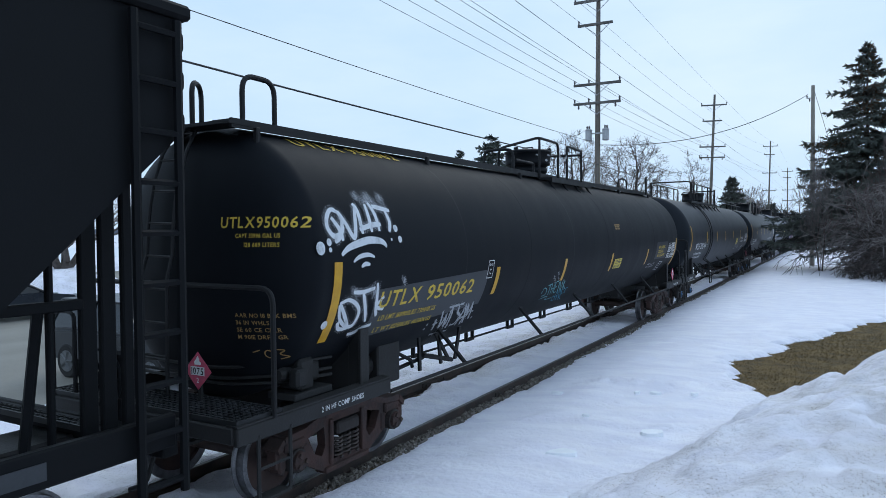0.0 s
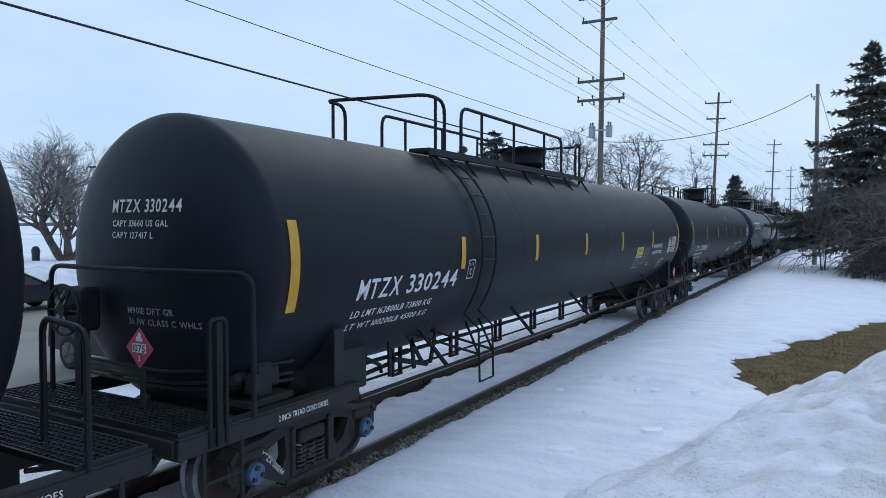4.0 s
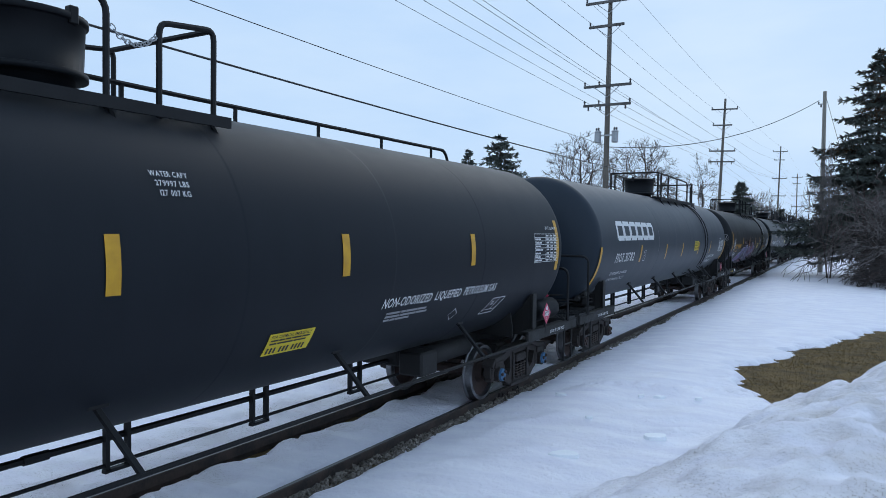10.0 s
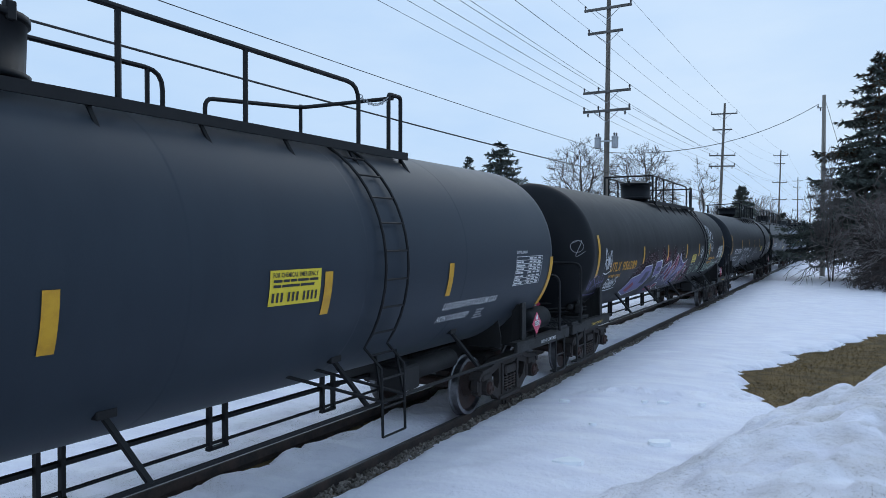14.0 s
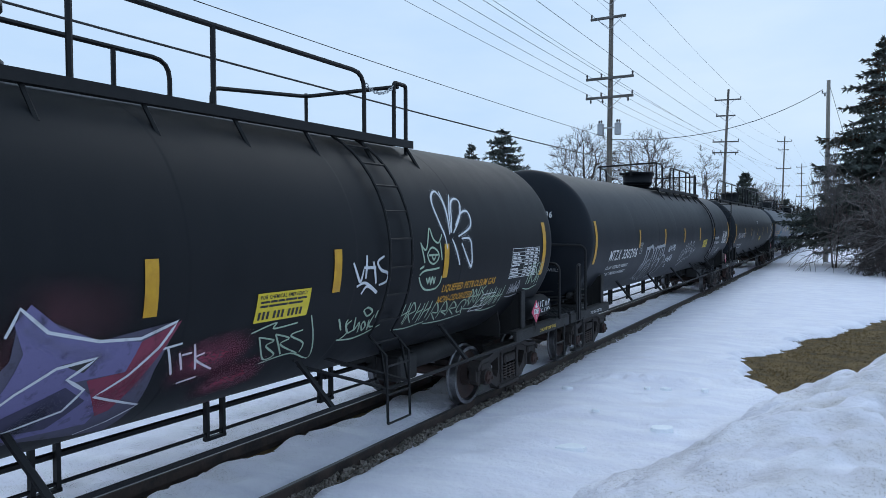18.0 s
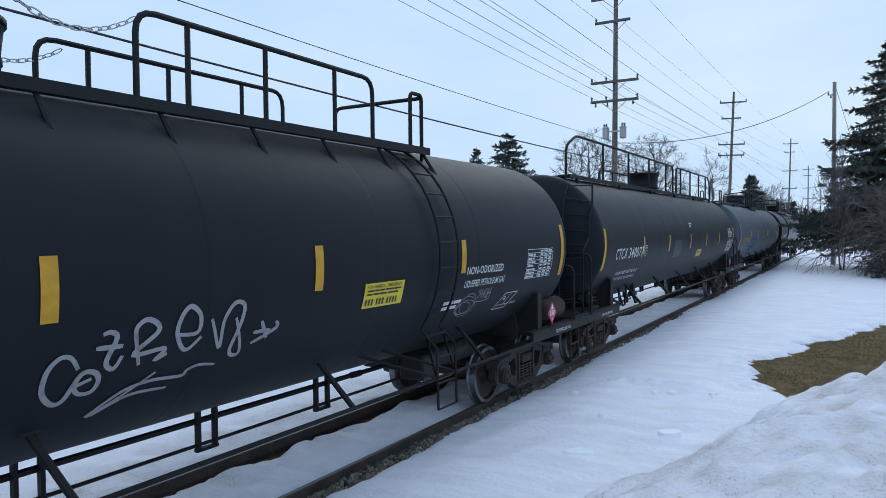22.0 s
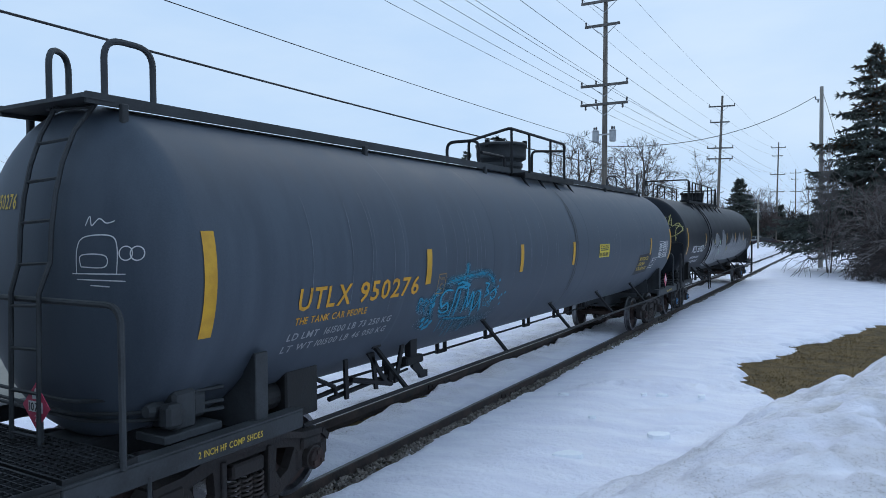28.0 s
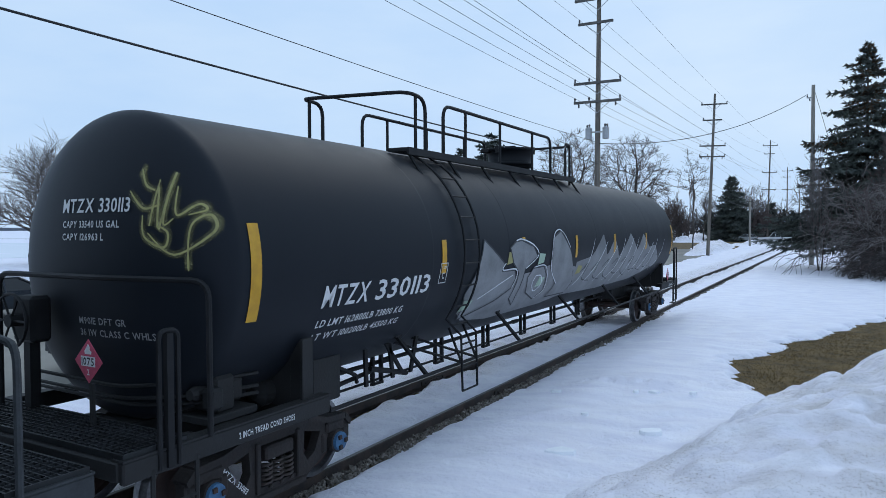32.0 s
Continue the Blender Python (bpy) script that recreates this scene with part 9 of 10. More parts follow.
strokes("spray_tag", [[(5.07, -0.29), (5.13, -0.4), (5.16, -0.51), (5.14, -0.65)], [(4.98, -0.34), (4.89, -0.37), (4.84, -0.44), (4.82, -0.57), (4.92, -0.65), (4.81, -0.75), (5.03, -0.94), (5.06, -1.05), (5, -1.21)], [(4.95, -0.84), (5.03, -0.72), (5.17, -0.65), (5.33, -0.7), (5.46, -0.81), (5.52, -0.98), (5.54, -1.19), (5.45, -1.33), (5.3, -1.36)], [(5.37, -0.91), (5.38, -0.73), (5.55, -0.59), (5.73, -0.56), (5.89, -0.63), (5.99, -0.75), (6.02, -0.94), (5.92, -1.16), (5.68, -1.28), (5.51, -1.3)], [(5.26, -0.37), (5.4, -0.43)], [(5.31, -0.47), (5.34, -0.58)], [(4.74, -1.29), (4.66, -1.37), (4.45, -1.31)], [(4.99, -1.19), (4.87, -1.27), (4.78, -1.36)]], 0.05, side, 0, 0, 1.0, SPRAYD, tank, "pale grey outline tag", 0.25, lift=0.001)
mist("spray_haze", [[(3.51, -0.3), (3.7, -0.3), (3.85, -0.3), (3.82, -0.42), (3.83, -0.61), (3.86, -0.81), (3.91, -1.04)], [(3.54, -0.32), (3.59, -0.47), (3.64, -0.66), (3.71, -0.94)], [(4.58, -0.29), (4.81, -0.3), (5.07, -0.29), (5.28, -0.28), (5.54, -0.27)], [(4.6, -0.3), (4.59, -0.49), (4.63, -0.71)], [(3.83, -0.42), (3.89, -0.3), (4.02, -0.25), (4.18, -0.29), (4.29, -0.37), (4.35, -0.5)], [(5.54, -0.28), (5.55, -0.42), (5.56, -0.56)]], 0.157, MISTG, tank, "soft pale overspray", -0.003)
mist("spray_haze", [[(3.67, -0.81), (3.61, -0.74), (3.53, -0.75), (3.52, -0.83), (3.58, -0.92), (3.6, -1.01), (3.6, -1.09), (3.62, -1.23), (3.7, -1.19), (3.83, -1.22), (3.77, -1.1)], [(3.83, -1.22), (4.02, -1.3), (4.14, -1.25), (4.18, -1.11), (4.15, -0.94), (4.1, -0.81), (4.02, -0.72), (3.92, -0.71), (3.89, -0.79)], [(3.92, -0.7), (4.08, -0.65), (4.24, -0.62)], [(4.35, -0.5), (4.39, -0.71), (4.4, -0.95), (4.4, -1.23), (4.3, -1.34), (4.13, -1.26)], [(4.35, -0.5), (4.36, -0.38), (4.44, -0.3), (4.53, -0.35), (4.59, -0.49), (4.62, -0.65), (4.62, -0.73)], [(4.51, -0.74), (4.48, -0.8), (4.59, -0.94), (4.68, -1.13), (4.74, -1.29)], [(4.24, -0.75), (4.22, -0.84), (4.22, -1.02)]], 0.110, MISTG, tank, "soft pale overspray", -0.003)
mist("spray_haze", [[(5.07, -0.29), (5.13, -0.4), (5.16, -0.51), (5.14, -0.65)], [(4.98, -0.34), (4.89, -0.37), (4.84, -0.44), (4.82, -0.57), (4.92, -0.65), (4.81, -0.75), (5.03, -0.94), (5.06, -1.05), (5, -1.21)], [(4.95, -0.84), (5.03, -0.72), (5.17, -0.65), (5.33, -0.7), (5.46, -0.81), (5.52, -0.98), (5.54, -1.19), (5.45, -1.33), (5.3, -1.36)], [(5.37, -0.91), (5.38, -0.73), (5.55, -0.59), (5.73, -0.56), (5.89, -0.63), (5.99, -0.75), (6.02, -0.94), (5.92, -1.16), (5.68, -1.28), (5.51, -1.3)], [(5.26, -0.37), (5.4, -0.43)], [(5.31, -0.47), (5.34, -0.58)], [(4.74, -1.29), (4.66, -1.37), (4.45, -1.31)], [(4.99, -1.19), (4.87, -1.27), (4.78, -1.36)]], 0.110, MISTG, tank, "soft pale overspray", -0.003)
strokes("spray_tag", [[(6.17, -0.49), (6.11, -0.36), (6.28, -0.48), (6.21, -0.31)], [(6.33, -0.49), (6.37, -0.31), (6.5, -0.48)], [(6.33, -0.41), (6.46, -0.41)], [(6.58, -0.47), (6.49, -0.29)], [(6.71, -0.45), (6.64, -0.28)], [(6.53, -0.38), (6.67, -0.36)], [(6.72, -0.27), (6.78, -0.37)], [(6.86, -0.26), (6.78, -0.37), (6.78, -0.47)], [(6.95, -0.47), (6.84, -0.4), (6.85, -0.31), (6.94, -0.31), (6.98, -0.38), (6.95, -0.47)], [(6.18, -0.68), (6.26, -0.76)], [(6.26, -0.63), (6.26, -0.76), (6.24, -0.85)], [(6.39, -0.63), (6.29, -0.65), (6.38, -0.71), (6.3, -0.74), (6.36, -0.86)], [(6.49, -0.86), (6.44, -0.69), (6.56, -0.79), (6.58, -0.65), (6.71, -0.86)]], 0.026, side, 0, 0, 1.0, SPRAYW, tank, "white hand-drawn tag", 0.2)
strokes("spray_tag", [[(6.72, -0.63), (6.63, -0.64), (6.71, -0.71), (6.68, -0.76), (6.73, -0.83)], [(6.89, -0.83), (6.78, -0.61), (6.9, -0.64), (6.95, -0.72), (6.85, -0.73), (7.07, -0.84)], [(6.44, -0.92), (6.58, -0.93), (6.54, -1), (6.73, -1)]], 0.026, side, 0, 0, 1.0, SPRAYW, tank, "white hand-drawn tag", 0.2)
strokes("spray_tag", [[(0.79, 0.48), (0.72, 0.58), (0.64, 0.59), (0.57, 0.5), (0.57, 0.34), (0.66, 0.22), (0.74, 0.23), (0.82, 0.43), (0.92, 0.43), (0.97, 0.35), (0.94, 0.26), (0.85, 0.26), (0.8, 0.33), (0.91, 0.38)], [(0.93, 0.72), (0.99, 0.73), (1.04, 0.68), (0.99, 0.5), (1.06, 0.43), (1.11, 0.53)], [(0.89, 0.62), (1.1, 0.61)]], 0.042, side, 7.6, -1.1, 1.0, DIM, tank, "pale grey hand-drawn tag", 0.3)
strokes("spray_tag", [[(1.27, 0.42), (1.21, 0.61), (1.19, 0.73), (1.27, 0.79), (1.37, 0.74), (1.37, 0.67), (1.2, 0.52), (1.47, 0.53), (1.4, 0.44), (1.5, 0.48)], [(1.55, 0.63), (1.75, 0.62), (1.76, 0.76), (1.66, 0.85), (1.58, 0.78), (1.56, 0.63), (1.67, 0.48), (1.8, 0.58)]], 0.042, side, 7.6, -1.1, 1.0, DIM, tank, "pale grey hand-drawn tag", 0.3)
strokes("spray_tag", [[(1.88, 0.72), (2.02, 0.44), (2.01, 0.68), (2.1, 0.83), (2.21, 0.81), (2.21, 0.68), (2.15, 0.41), (2.21, 0.33), (2.27, 0.38), (2.14, 0.7)], [(2.38, 0.42), (2.65, 0.54), (2.63, 0.61)], [(2.45, 0.63), (2.56, 0.45)], [(2.38, 0.53), (2.58, 0.53)]], 0.04, side, 7.6, -1.1, 1.0, DIM, tank, "pale grey hand-drawn tag", 0.3)
strokes("spray_tag", [[(1.45, 0.32), (1.0, -0.02), (1.19, 0.18), (1.43, 0.24), (1.72, 0.22), (1.76, 0.27), (1.87, 0.3), (2.04, 0.27)], [(1.03, -0.02), (1.28, 0.13), (1.62, 0.12)]], 0.034, side, 7.6, -1.1, 1.0, DIM, tank, "pale grey underline", 0.3)
emergency_sign(tank, 11.5, -0.52, 0.74, 0.28)
lettering("lettering", UT[0], 0.105, side, 13.73, -0.28, WHITE, tank, width=1.1)
lettering("lettering", "LIQUEFIED PETROLEUM GAS", 0.095, side, 13.72, -0.46, WHITE, tank, width=1.22)
hazard_table(tank, 15.69, 0.0, 1.03, 0.47)
stub_box(tank, 14.95, -0.95)
bars("small_stencil", [[0.25, 0.18], [0.15, 0.2]], 0.05, side, 13.3, -0.68, WHITE, tank)
strokes("spray_tag", [ring(0.3, 0.1, 0.24, 10, 0.6), ring(0.36, 0.12, 0.2, 10, 0.8), ring(0.25, 0.06, 0.2, 10, 0.5), ring(0.34, 0.05, 0.26, 10, 0.5)], 0.010, side, 13.65, -0.85, 1.0, DIM, tank, "thin scribbled loops", 0.2)
strokes("spray_tag", scrawl(20, 4, 0.4, 0.16), 0.014, side, 14.2, -0.68, 1.0, DIM, tank, "thin scribbled tag", 0.2)
bars("valve_writing", [[0.2]], 0.04, side, 15.5, -0.9, DIM, tank)

# seventh car
car, tank = B[7]
SHIFT, HEAD = car["shell"]
head_marks(tank, "CTCX 340077", WHITE, -0.6, 2.95, 1.08, ("CAPY 33697 GAL", "CAPY 127557 L"), ("SPRG 7OC D-5 7IC D", "36 INCH CL C WHLS"), 0.13, -0.3)
marks(tank, "CTCX", "340077", WHITE, -0.02, -0.37, 2.25, 0.24, ("LD LMT 163800 LBS 74300 KGS", "LT WT 99200 LBS 45000 KGS"), 0.42, -0.76, 1.7, 0.14)
plate_box(tank, 2.36, -0.37)
for k, (ln, w) in enumerate((("LIQUEFIED", 0.60), ("PETROLEUM GAS", 0.98), (UT[0], 0.90))):
    lettering("lettering", ln, 0.095, side, 15.02, 0.17 - 0.125 * k, WHITE, tank, width=w)
lettering("lettering", "DOT 112J340W", 0.05, side, 15.0, -0.17, WHITE, tank, width=0.42)
hazard_table(tank, 14.99, -0.20, 1.05, 0.47)
lettering("lettering", "CTCX 340077", 0.05, side, 14.75, -0.80, WHITE, tank, width=0.5)
emergency_sign(tank, 9.0, -0.66, 0.8, 0.24)
bars("small_stencil", [[0.2, 0.18], [0.25]], 0.05, side, 7.7, 0.42, WHITE, tank)
patch_between("repainted_band", lambda a: -0.55, lambda a: -0.05, side, 5.6, 6.5, 0.12, 8, SLATE, tank, "slightly paler repainted panel", -0.003)

# eighth car
car, tank = B[8]
SHIFT, HEAD = car["shell"]
marks(tank, "UTLX", "950276", ORANGE, 0.33, -0.42, 2.15, 0.22, (), slant=0.05)
lettering("lettering", "THE TANK CAR PEOPLE", 0.075, side, 0.34, -0.57, ORANGE, tank, width=1.15)
lettering("lettering", "LD LMT  161500 LB 73 250 KG", 0.08, side, 0.3, -0.74, DIM, tank, width=1.75, slant=0.1)
lettering("lettering", "LT WT 101500 LB 46 050 KG", 0.08, side, 0.28, -0.88, DIM, tank, width=1.75, slant=0.1)
plate_box(tank, 2.94, -0.47, RUSTYSTENCIL)
lettering("lettering", "UTLX 950276", 0.13, head, -1.05, 3.05 - ZC, GOLD, tank, width=0.80)
bars("head_stencil", [[0.2, 0.1], [0.25], [0.22, 0.1]], 0.05, head, -0.9, 3.05 - ZC - 0.16, GOLD, tank)
strokes("chalk_sketch", [[(0, 0), (0.0, 0.22), (0.08, 0.32), (0.35, 0.33), (0.42, 0.22), (0.42, 0)], [(-0.05, 0), (0.5, 0)], [(0.05, 0.06), (0.05, 0.16), (0.3, 0.16), (0.3, 0.06), (0.05, 0.06)], ring(0.5, 0.18, 0.06), ring(0.6, 0.18, 0.06), [(0.0, -0.05), (0.5, -0.06)], [(0.15, -0.1), (0.35, -0.11)], [(0.08, 0.42), (0.12, 0.5), (0.15, 0.42), (0.22, 0.48), (0.3, 0.44), (0.38, 0.46)]], 0.010, head, 0.62, 0.02, 0.92, WHITE, tank, "white chalk line sketch", 0.2)
mist("spray_haze", [[(3.1, -0.43), (3.23, -0.33), (3.5, -0.32), (3.72, -0.29), (3.97, -0.28), (4.26, -0.27), (4.5, -0.33), (4.67, -0.47), (4.66, -0.6)], [(3.71, -0.08), (3.74, -0.26)], [(3.11, -0.41), (3.0, -0.47), (2.94, -0.55), (2.95, -0.68), (3.06, -0.88)]], 0.17, MISTC, tank, "soft turquoise sprayed outline")
mist("spray_haze", [[(3.28, -1.02), (3.78, -1.07), (4.34, -1.14), (4.83, -1.06), (5.26, -0.9)], [(2.75, -0.76), (2.9, -0.85), (3.15, -0.92)], [(3.18, -0.58), (3.59, -0.71), (4.14, -0.71), (4.73, -0.73)]], 0.36, MISTC2, tank, "thin turquoise overspray", -0.004)
mist("spray_haze", [[(3.41, -0.46), (3.21, -0.45), (3.13, -0.55), (3.23, -0.68), (3.35, -0.64), (3.44, -0.76), (3.29, -0.78), (3.18, -0.72)], [(3.57, -0.87), (3.51, -0.48), (3.64, -0.43), (3.83, -0.44), (3.91, -0.87)], [(3.62, -0.47), (3.7, -0.88)], [(3.83, -0.45), (4.02, -0.78), (4.02, -0.53), (4.28, -0.96)], [(4.15, -0.52), (4.1, -0.65), (4.23, -0.86), (4.31, -0.75), (4.29, -0.58), (4.16, -0.52)], [(4.29, -0.6), (4.5, -0.91)], [(4.35, -0.42), (4.49, -0.45), (4.45, -0.53), (4.56, -0.59), (4.45, -0.66)], [(4.61, -0.62), (4.73, -0.55), (4.84, -0.63), (4.79, -0.72), (4.66, -0.66)], [(3.49, -0.38), (3.62, -0.36), (3.85, -0.41), (3.78, -0.45), (3.59, -0.42)]], 0.13, MISTC, tank, "turquoise spray-painted letters", -0.002)
strokes("spray_tag", [[(3.41, -0.46), (3.21, -0.45), (3.13, -0.55), (3.23, -0.68), (3.35, -0.64), (3.44, -0.76), (3.29, -0.78), (3.18, -0.72)], [(3.57, -0.87), (3.51, -0.48), (3.64, -0.43), (3.83, -0.44), (3.91, -0.87)], [(3.62, -0.47), (3.7, -0.88)], [(3.83, -0.45), (4.02, -0.78), (4.02, -0.53), (4.28, -0.96)], [(4.15, -0.52), (4.1, -0.65), (4.23, -0.86), (4.31, -0.75), (4.29, -0.58), (4.16, -0.52)], [(4.29, -0.6), (4.5, -0.91)], [(4.35, -0.42), (4.49, -0.45), (4.45, -0.53), (4.56, -0.59), (4.45, -0.66)], [(4.61, -0.62), (4.73, -0.55), (4.84, -0.63), (4.79, -0.72), (4.66, -0.66)], [(3.49, -0.38), (3.62, -0.36), (3.85, -0.41), (3.78, -0.45), (3.59, -0.42)]], 0.030, side, 0, 0, 1.0, SPRAYC, tank, "turquoise spray-painted tag", 0.3)
mist("spray_haze", [[(3.35, -0.9), (3.67, -0.93), (4.01, -0.97), (4.33, -0.99)], [(3.25, -0.83), (3.44, -0.85), (3.64, -0.84)]], 0.09, MISTC, tank, "turquoise sprayed underline", -0.002)
mist("spray_haze", [[(2.61, -0.7), (2.59, -0.51), (2.68, -0.55), (2.61, -0.62), (2.72, -0.74)], [(2.75, -0.74), (2.73, -0.55), (2.83, -0.58), (2.76, -0.66), (2.88, -0.77)], [(2.88, -0.49), (2.86, -0.54), (2.92, -0.59), (2.97, -0.56), (2.93, -0.5), (2.88, -0.49)], [(2.89, -0.67), (2.93, -0.62), (3.01, -0.69)]], 0.075, MISTC, tank, "turquoise spray-painted letters", -0.002)
strokes("spray_tag", [[(3.39, -0.92), (3.46, -1.15)], [(3.69, -1.02), (3.84, -1.35)], [(3.82, -0.99), (3.98, -1.34)], [(4.16, -1.06), (4.28, -1.3)], [(3.5, -0.94), (3.55, -1.1)], [(3.75, -0.3), (3.78, -0.44)]], 0.012, side, 0, 0, 1.0, SPRAYC, tank, "thin turquoise drips", 0.4)
strokes("spray_tag", [[(4.5, -0.77), (4.54, -0.74), (4.54, -0.81), (4.61, -0.81)], [(4.62, -0.76), (4.66, -0.75), (4.7, -0.82), (4.64, -0.82), (4.62, -0.76)], [(4.69, -0.75), (4.77, -0.75), (4.74, -0.79), (4.81, -0.84), (4.74, -0.85)]], 0.014, side, 0, 0, 1.0, SPRAYC, tank, "small turquoise tag", 0.2)
for k, (a, b) in enumerate([[(4.82, -0.51), (4.83, -0.41), (5.07, -0.67), (5.18, -0.64), (5.15, -0.84), (5.02, -0.72), (2.93, -0.94), (3.02, -1.0), (3.09, -0.98), (3.12, -0.91), (3.0, -0.88), (2.87, -0.84), (2.98, -0.63)]][0]):
    dots("spray_dot", [(a, b)], 0.026 if k < 6 else 0.04, 0, 0, 1.0, SPRAYC, tank)
strokes("seam_stain", [[(8.24, 1.5), (8.26, 0.4), (8.25, -1.3)], [(8.14, 0.9), (8.15, 0.2), (8.14, -0.9)]], 0.035, side, 0, 0, 1.0, GREYGEAR, tank, "dark streaks down a weld seam", 0.5)
rg8 = random.Random(8)
strokes("drip_streak", [[(a, 0.9 - rg8.uniform(0, 0.5)), (a + rg8.uniform(-0.02, 0.02), 0.2), (a + rg8.uniform(-0.03, 0.03), -rg8.uniform(0.1, 0.6))] for a in [rg8.uniform(0.2, 15.4) for _ in range(30)]], 0.005, side, 0, 0, 1.0, FAINT, tank, "pale vertical drip streaks", 0.6)
patch_between("repainted_band", zigzag([(13.0, -0.88), (14.4, -0.82)]), zigzag([(13.0, -0.31), (14.4, -0.27)]), side, 13.06, 14.34, 0.12, 8, BLACK, tank, "black repainted panel", -0.003)
for k, (ln, w) in enumerate(zip(UT, (0.86, 0.62, 0.96))):
    lettering("lettering", ln, 0.095, side, 13.16, -0.46 - 0.14 * k, GOLD, tank, width=w, slant=0.1)
hazard_table(tank, 15.11, 0.01, 1.06, 0.46)
emergency_sign(tank, 9.63, -0.24, 0.7, 0.28)
stub_box(tank, 14.35, -0.72)

# last car: silver mural
car, tank = B[9]
SHIFT, HEAD = car["shell"]
head_marks(tank, "MTZX 330113", WHITE, -0.34, 2.99, 0.93, ("CAPY 33540 US GAL", "CAPY 126963 L"), ("M901E DFT GR", "36 1W CLASS C WHLS"), 0.125, -0.1)
OLIVE = [[(0.67, 0.87), (0.736, 0.734), (0.835, 0.684)], [(0.571, 0.684), (0.736, 0.529), (0.901, 0.56)], [(0.868, 0.777), (0.815, 0.374), (0.868, 0.715), (0.908, 0.343), (1.0, 0.839), (0.947, 0.405), (1.04, 0.436)], [(1.04, 0.715), (1.066, 0.467), (1.231, 0.56), (1.297, 0.51), (1.165, 0.467)], [(0.736, 0.467), (0.769, 0.281), (0.967, 0.188), (1.0, 0.312), (0.901, 0.374)], [(0.802, 0.312), (1.066, 0.126), (1.363, 0.312), (1.33, 0.467), (1.198, 0.374), (1.185, 0.064)], [(1.185, 0.126), (1.191, -0.01)]]
strokes("spray_tag", OLIVE, 0.020, head, 0, 0, 1.0, SPRAYY, tank, "olive-yellow spray-painted tag", 0.4)
mist("spray_haze", OLIVE + [[(0.70, 0.92), (0.66, 0.80)], [(1.25, 0.50), (1.36, 0.42)]], 0.085, MISTY, tank, "soft olive-yellow overspray", -0.002, head)
marks(tank, "MTZX", "330113", WHITE, 0.28, -0.47, 2.1, 0.23, ("LD LMT 162800LB 73800 KG", "LT WT 100200LB 45500 KG"), 0.28, -0.70, 1.62, 0.12)
plate_box(tank, 2.62, -0.38)
field("mural_fill", [(3.56, -0.95), (3.75, -0.22), (4.3, -0.3), (5.2, -0.45), (6.2, -0.4), (7.0, -0.3), (8.2, -0.45), (8.6, -1.05), (7.2, -1.25), (5.0, -1.3), (3.9, -1.15)], SILVER, tank, "dull silver mural ground", -0.003)
patch_between("mural_fill", zigzag([(8.2, -1.12), (10.7, -1.2), (13.5, -1.15), (15.8, -0.75)]), zigzag([(8.2, -0.35), (9.14, -0.27), (9.95, 0.21), (10.26, -0.30), (10.83, 0.11), (11.3, -0.36), (12.3, 0.2), (12.98, -0.25), (13.61, 0.18), (14.3, -0.2), (15.0, -0.15), (15.75, -0.58)]), side, 8.2, 15.75, 0.07, 9, SILVER, tank, "dull silver spiked mural letters", -0.003)
BLOCKS = ([(3.91, 0.17), (4.66, -0.22), (4.59, -0.33), (5.08, -0.34), (5.20, -0.48), (5.14, -0.66), (4.70, -0.85), (4.35, -0.94), (3.72, -1.10), (3.50, -0.62), (3.75, -0.22)],
          [(4.83, 0.03), (5.05, 0.12), (5.30, 0.14), (5.79, 0.03), (6.0, -0.15), (5.52, -0.35), (5.54, -0.86), (5.63, -1.06), (5.30, -0.88), (5.29, -0.41), (4.98, -0.22)],
          [(5.72, -0.51), (5.89, -0.35), (6.37, -0.34), (6.62, -0.53), (6.78, -0.85), (6.51, -1.02), (5.93, -0.82)],
          [(7.18, -1.05), (7.30, -0.76), (6.71, -0.38), (6.77, 0.16), (7.20, 0.28), (7.67, -0.07), (8.32, -0.79), (8.25, -1.06)])
for i, pts in enumerate(BLOCKS):
    field("mural_fill", pts, SILVER, tank, "silver painted mural letter", 0.001 * i)
strokes("mural_outline", [pts + pts[:1] for pts in BLOCKS], 0.03, side, 0, 0, 1.0, PATCH, tank, "dark grey mural outline", 0.1, sharp=True, lift=0.005)
strokes("mural_outline", [[(x + 0.03, y + 0.015) for x, y in pts[1:6]] for pts in BLOCKS] + [[(4.0, -0.75), (4.6, -0.55), (5.05, -0.42)], [(6.1, -0.5), (6.35, -0.52), (6.5, -0.7), (6.3, -0.82), (6.05, -0.65), (6.1, -0.5)]], 0.022, side, 0, 0, 1.0, SPRAYW, tank, "thin white mural highlights", 0.2, lift=0.006)
rg9 = random.Random(9)
inner = []
for k in range(10):
    a = 8.4 + k * 0.75
    inner.append([(a, -1.05 + rg9.uniform(0, 0.2)), (a + rg9.uniform(0.3, 0.6), -0.6), (a + rg9.uniform(0.8, 1.3), 0.0 + rg9.uniform(-0.1, 0.12))])
    inner.append([(a + 0.2, -0.5 + rg9.uniform(-0.1, 0.1)), (a + 0.6, -0.4), (a + 0.5, -0.75), (a + 1.1, -0.85 + rg9.uniform(-0.1, 0.1))])
strokes("mural_outline", inner[::2], 0.03, side, 0, 0, 1.0, SPRAYW, tank, "thin white mural highlights", 0.5, lift=0.003)
strokes("mural_outline", inner[1::2], 0.03, side, 0, 0, 1.0, PATCH, tank, "dark grey mural lines", 0.3, lift=0.002)
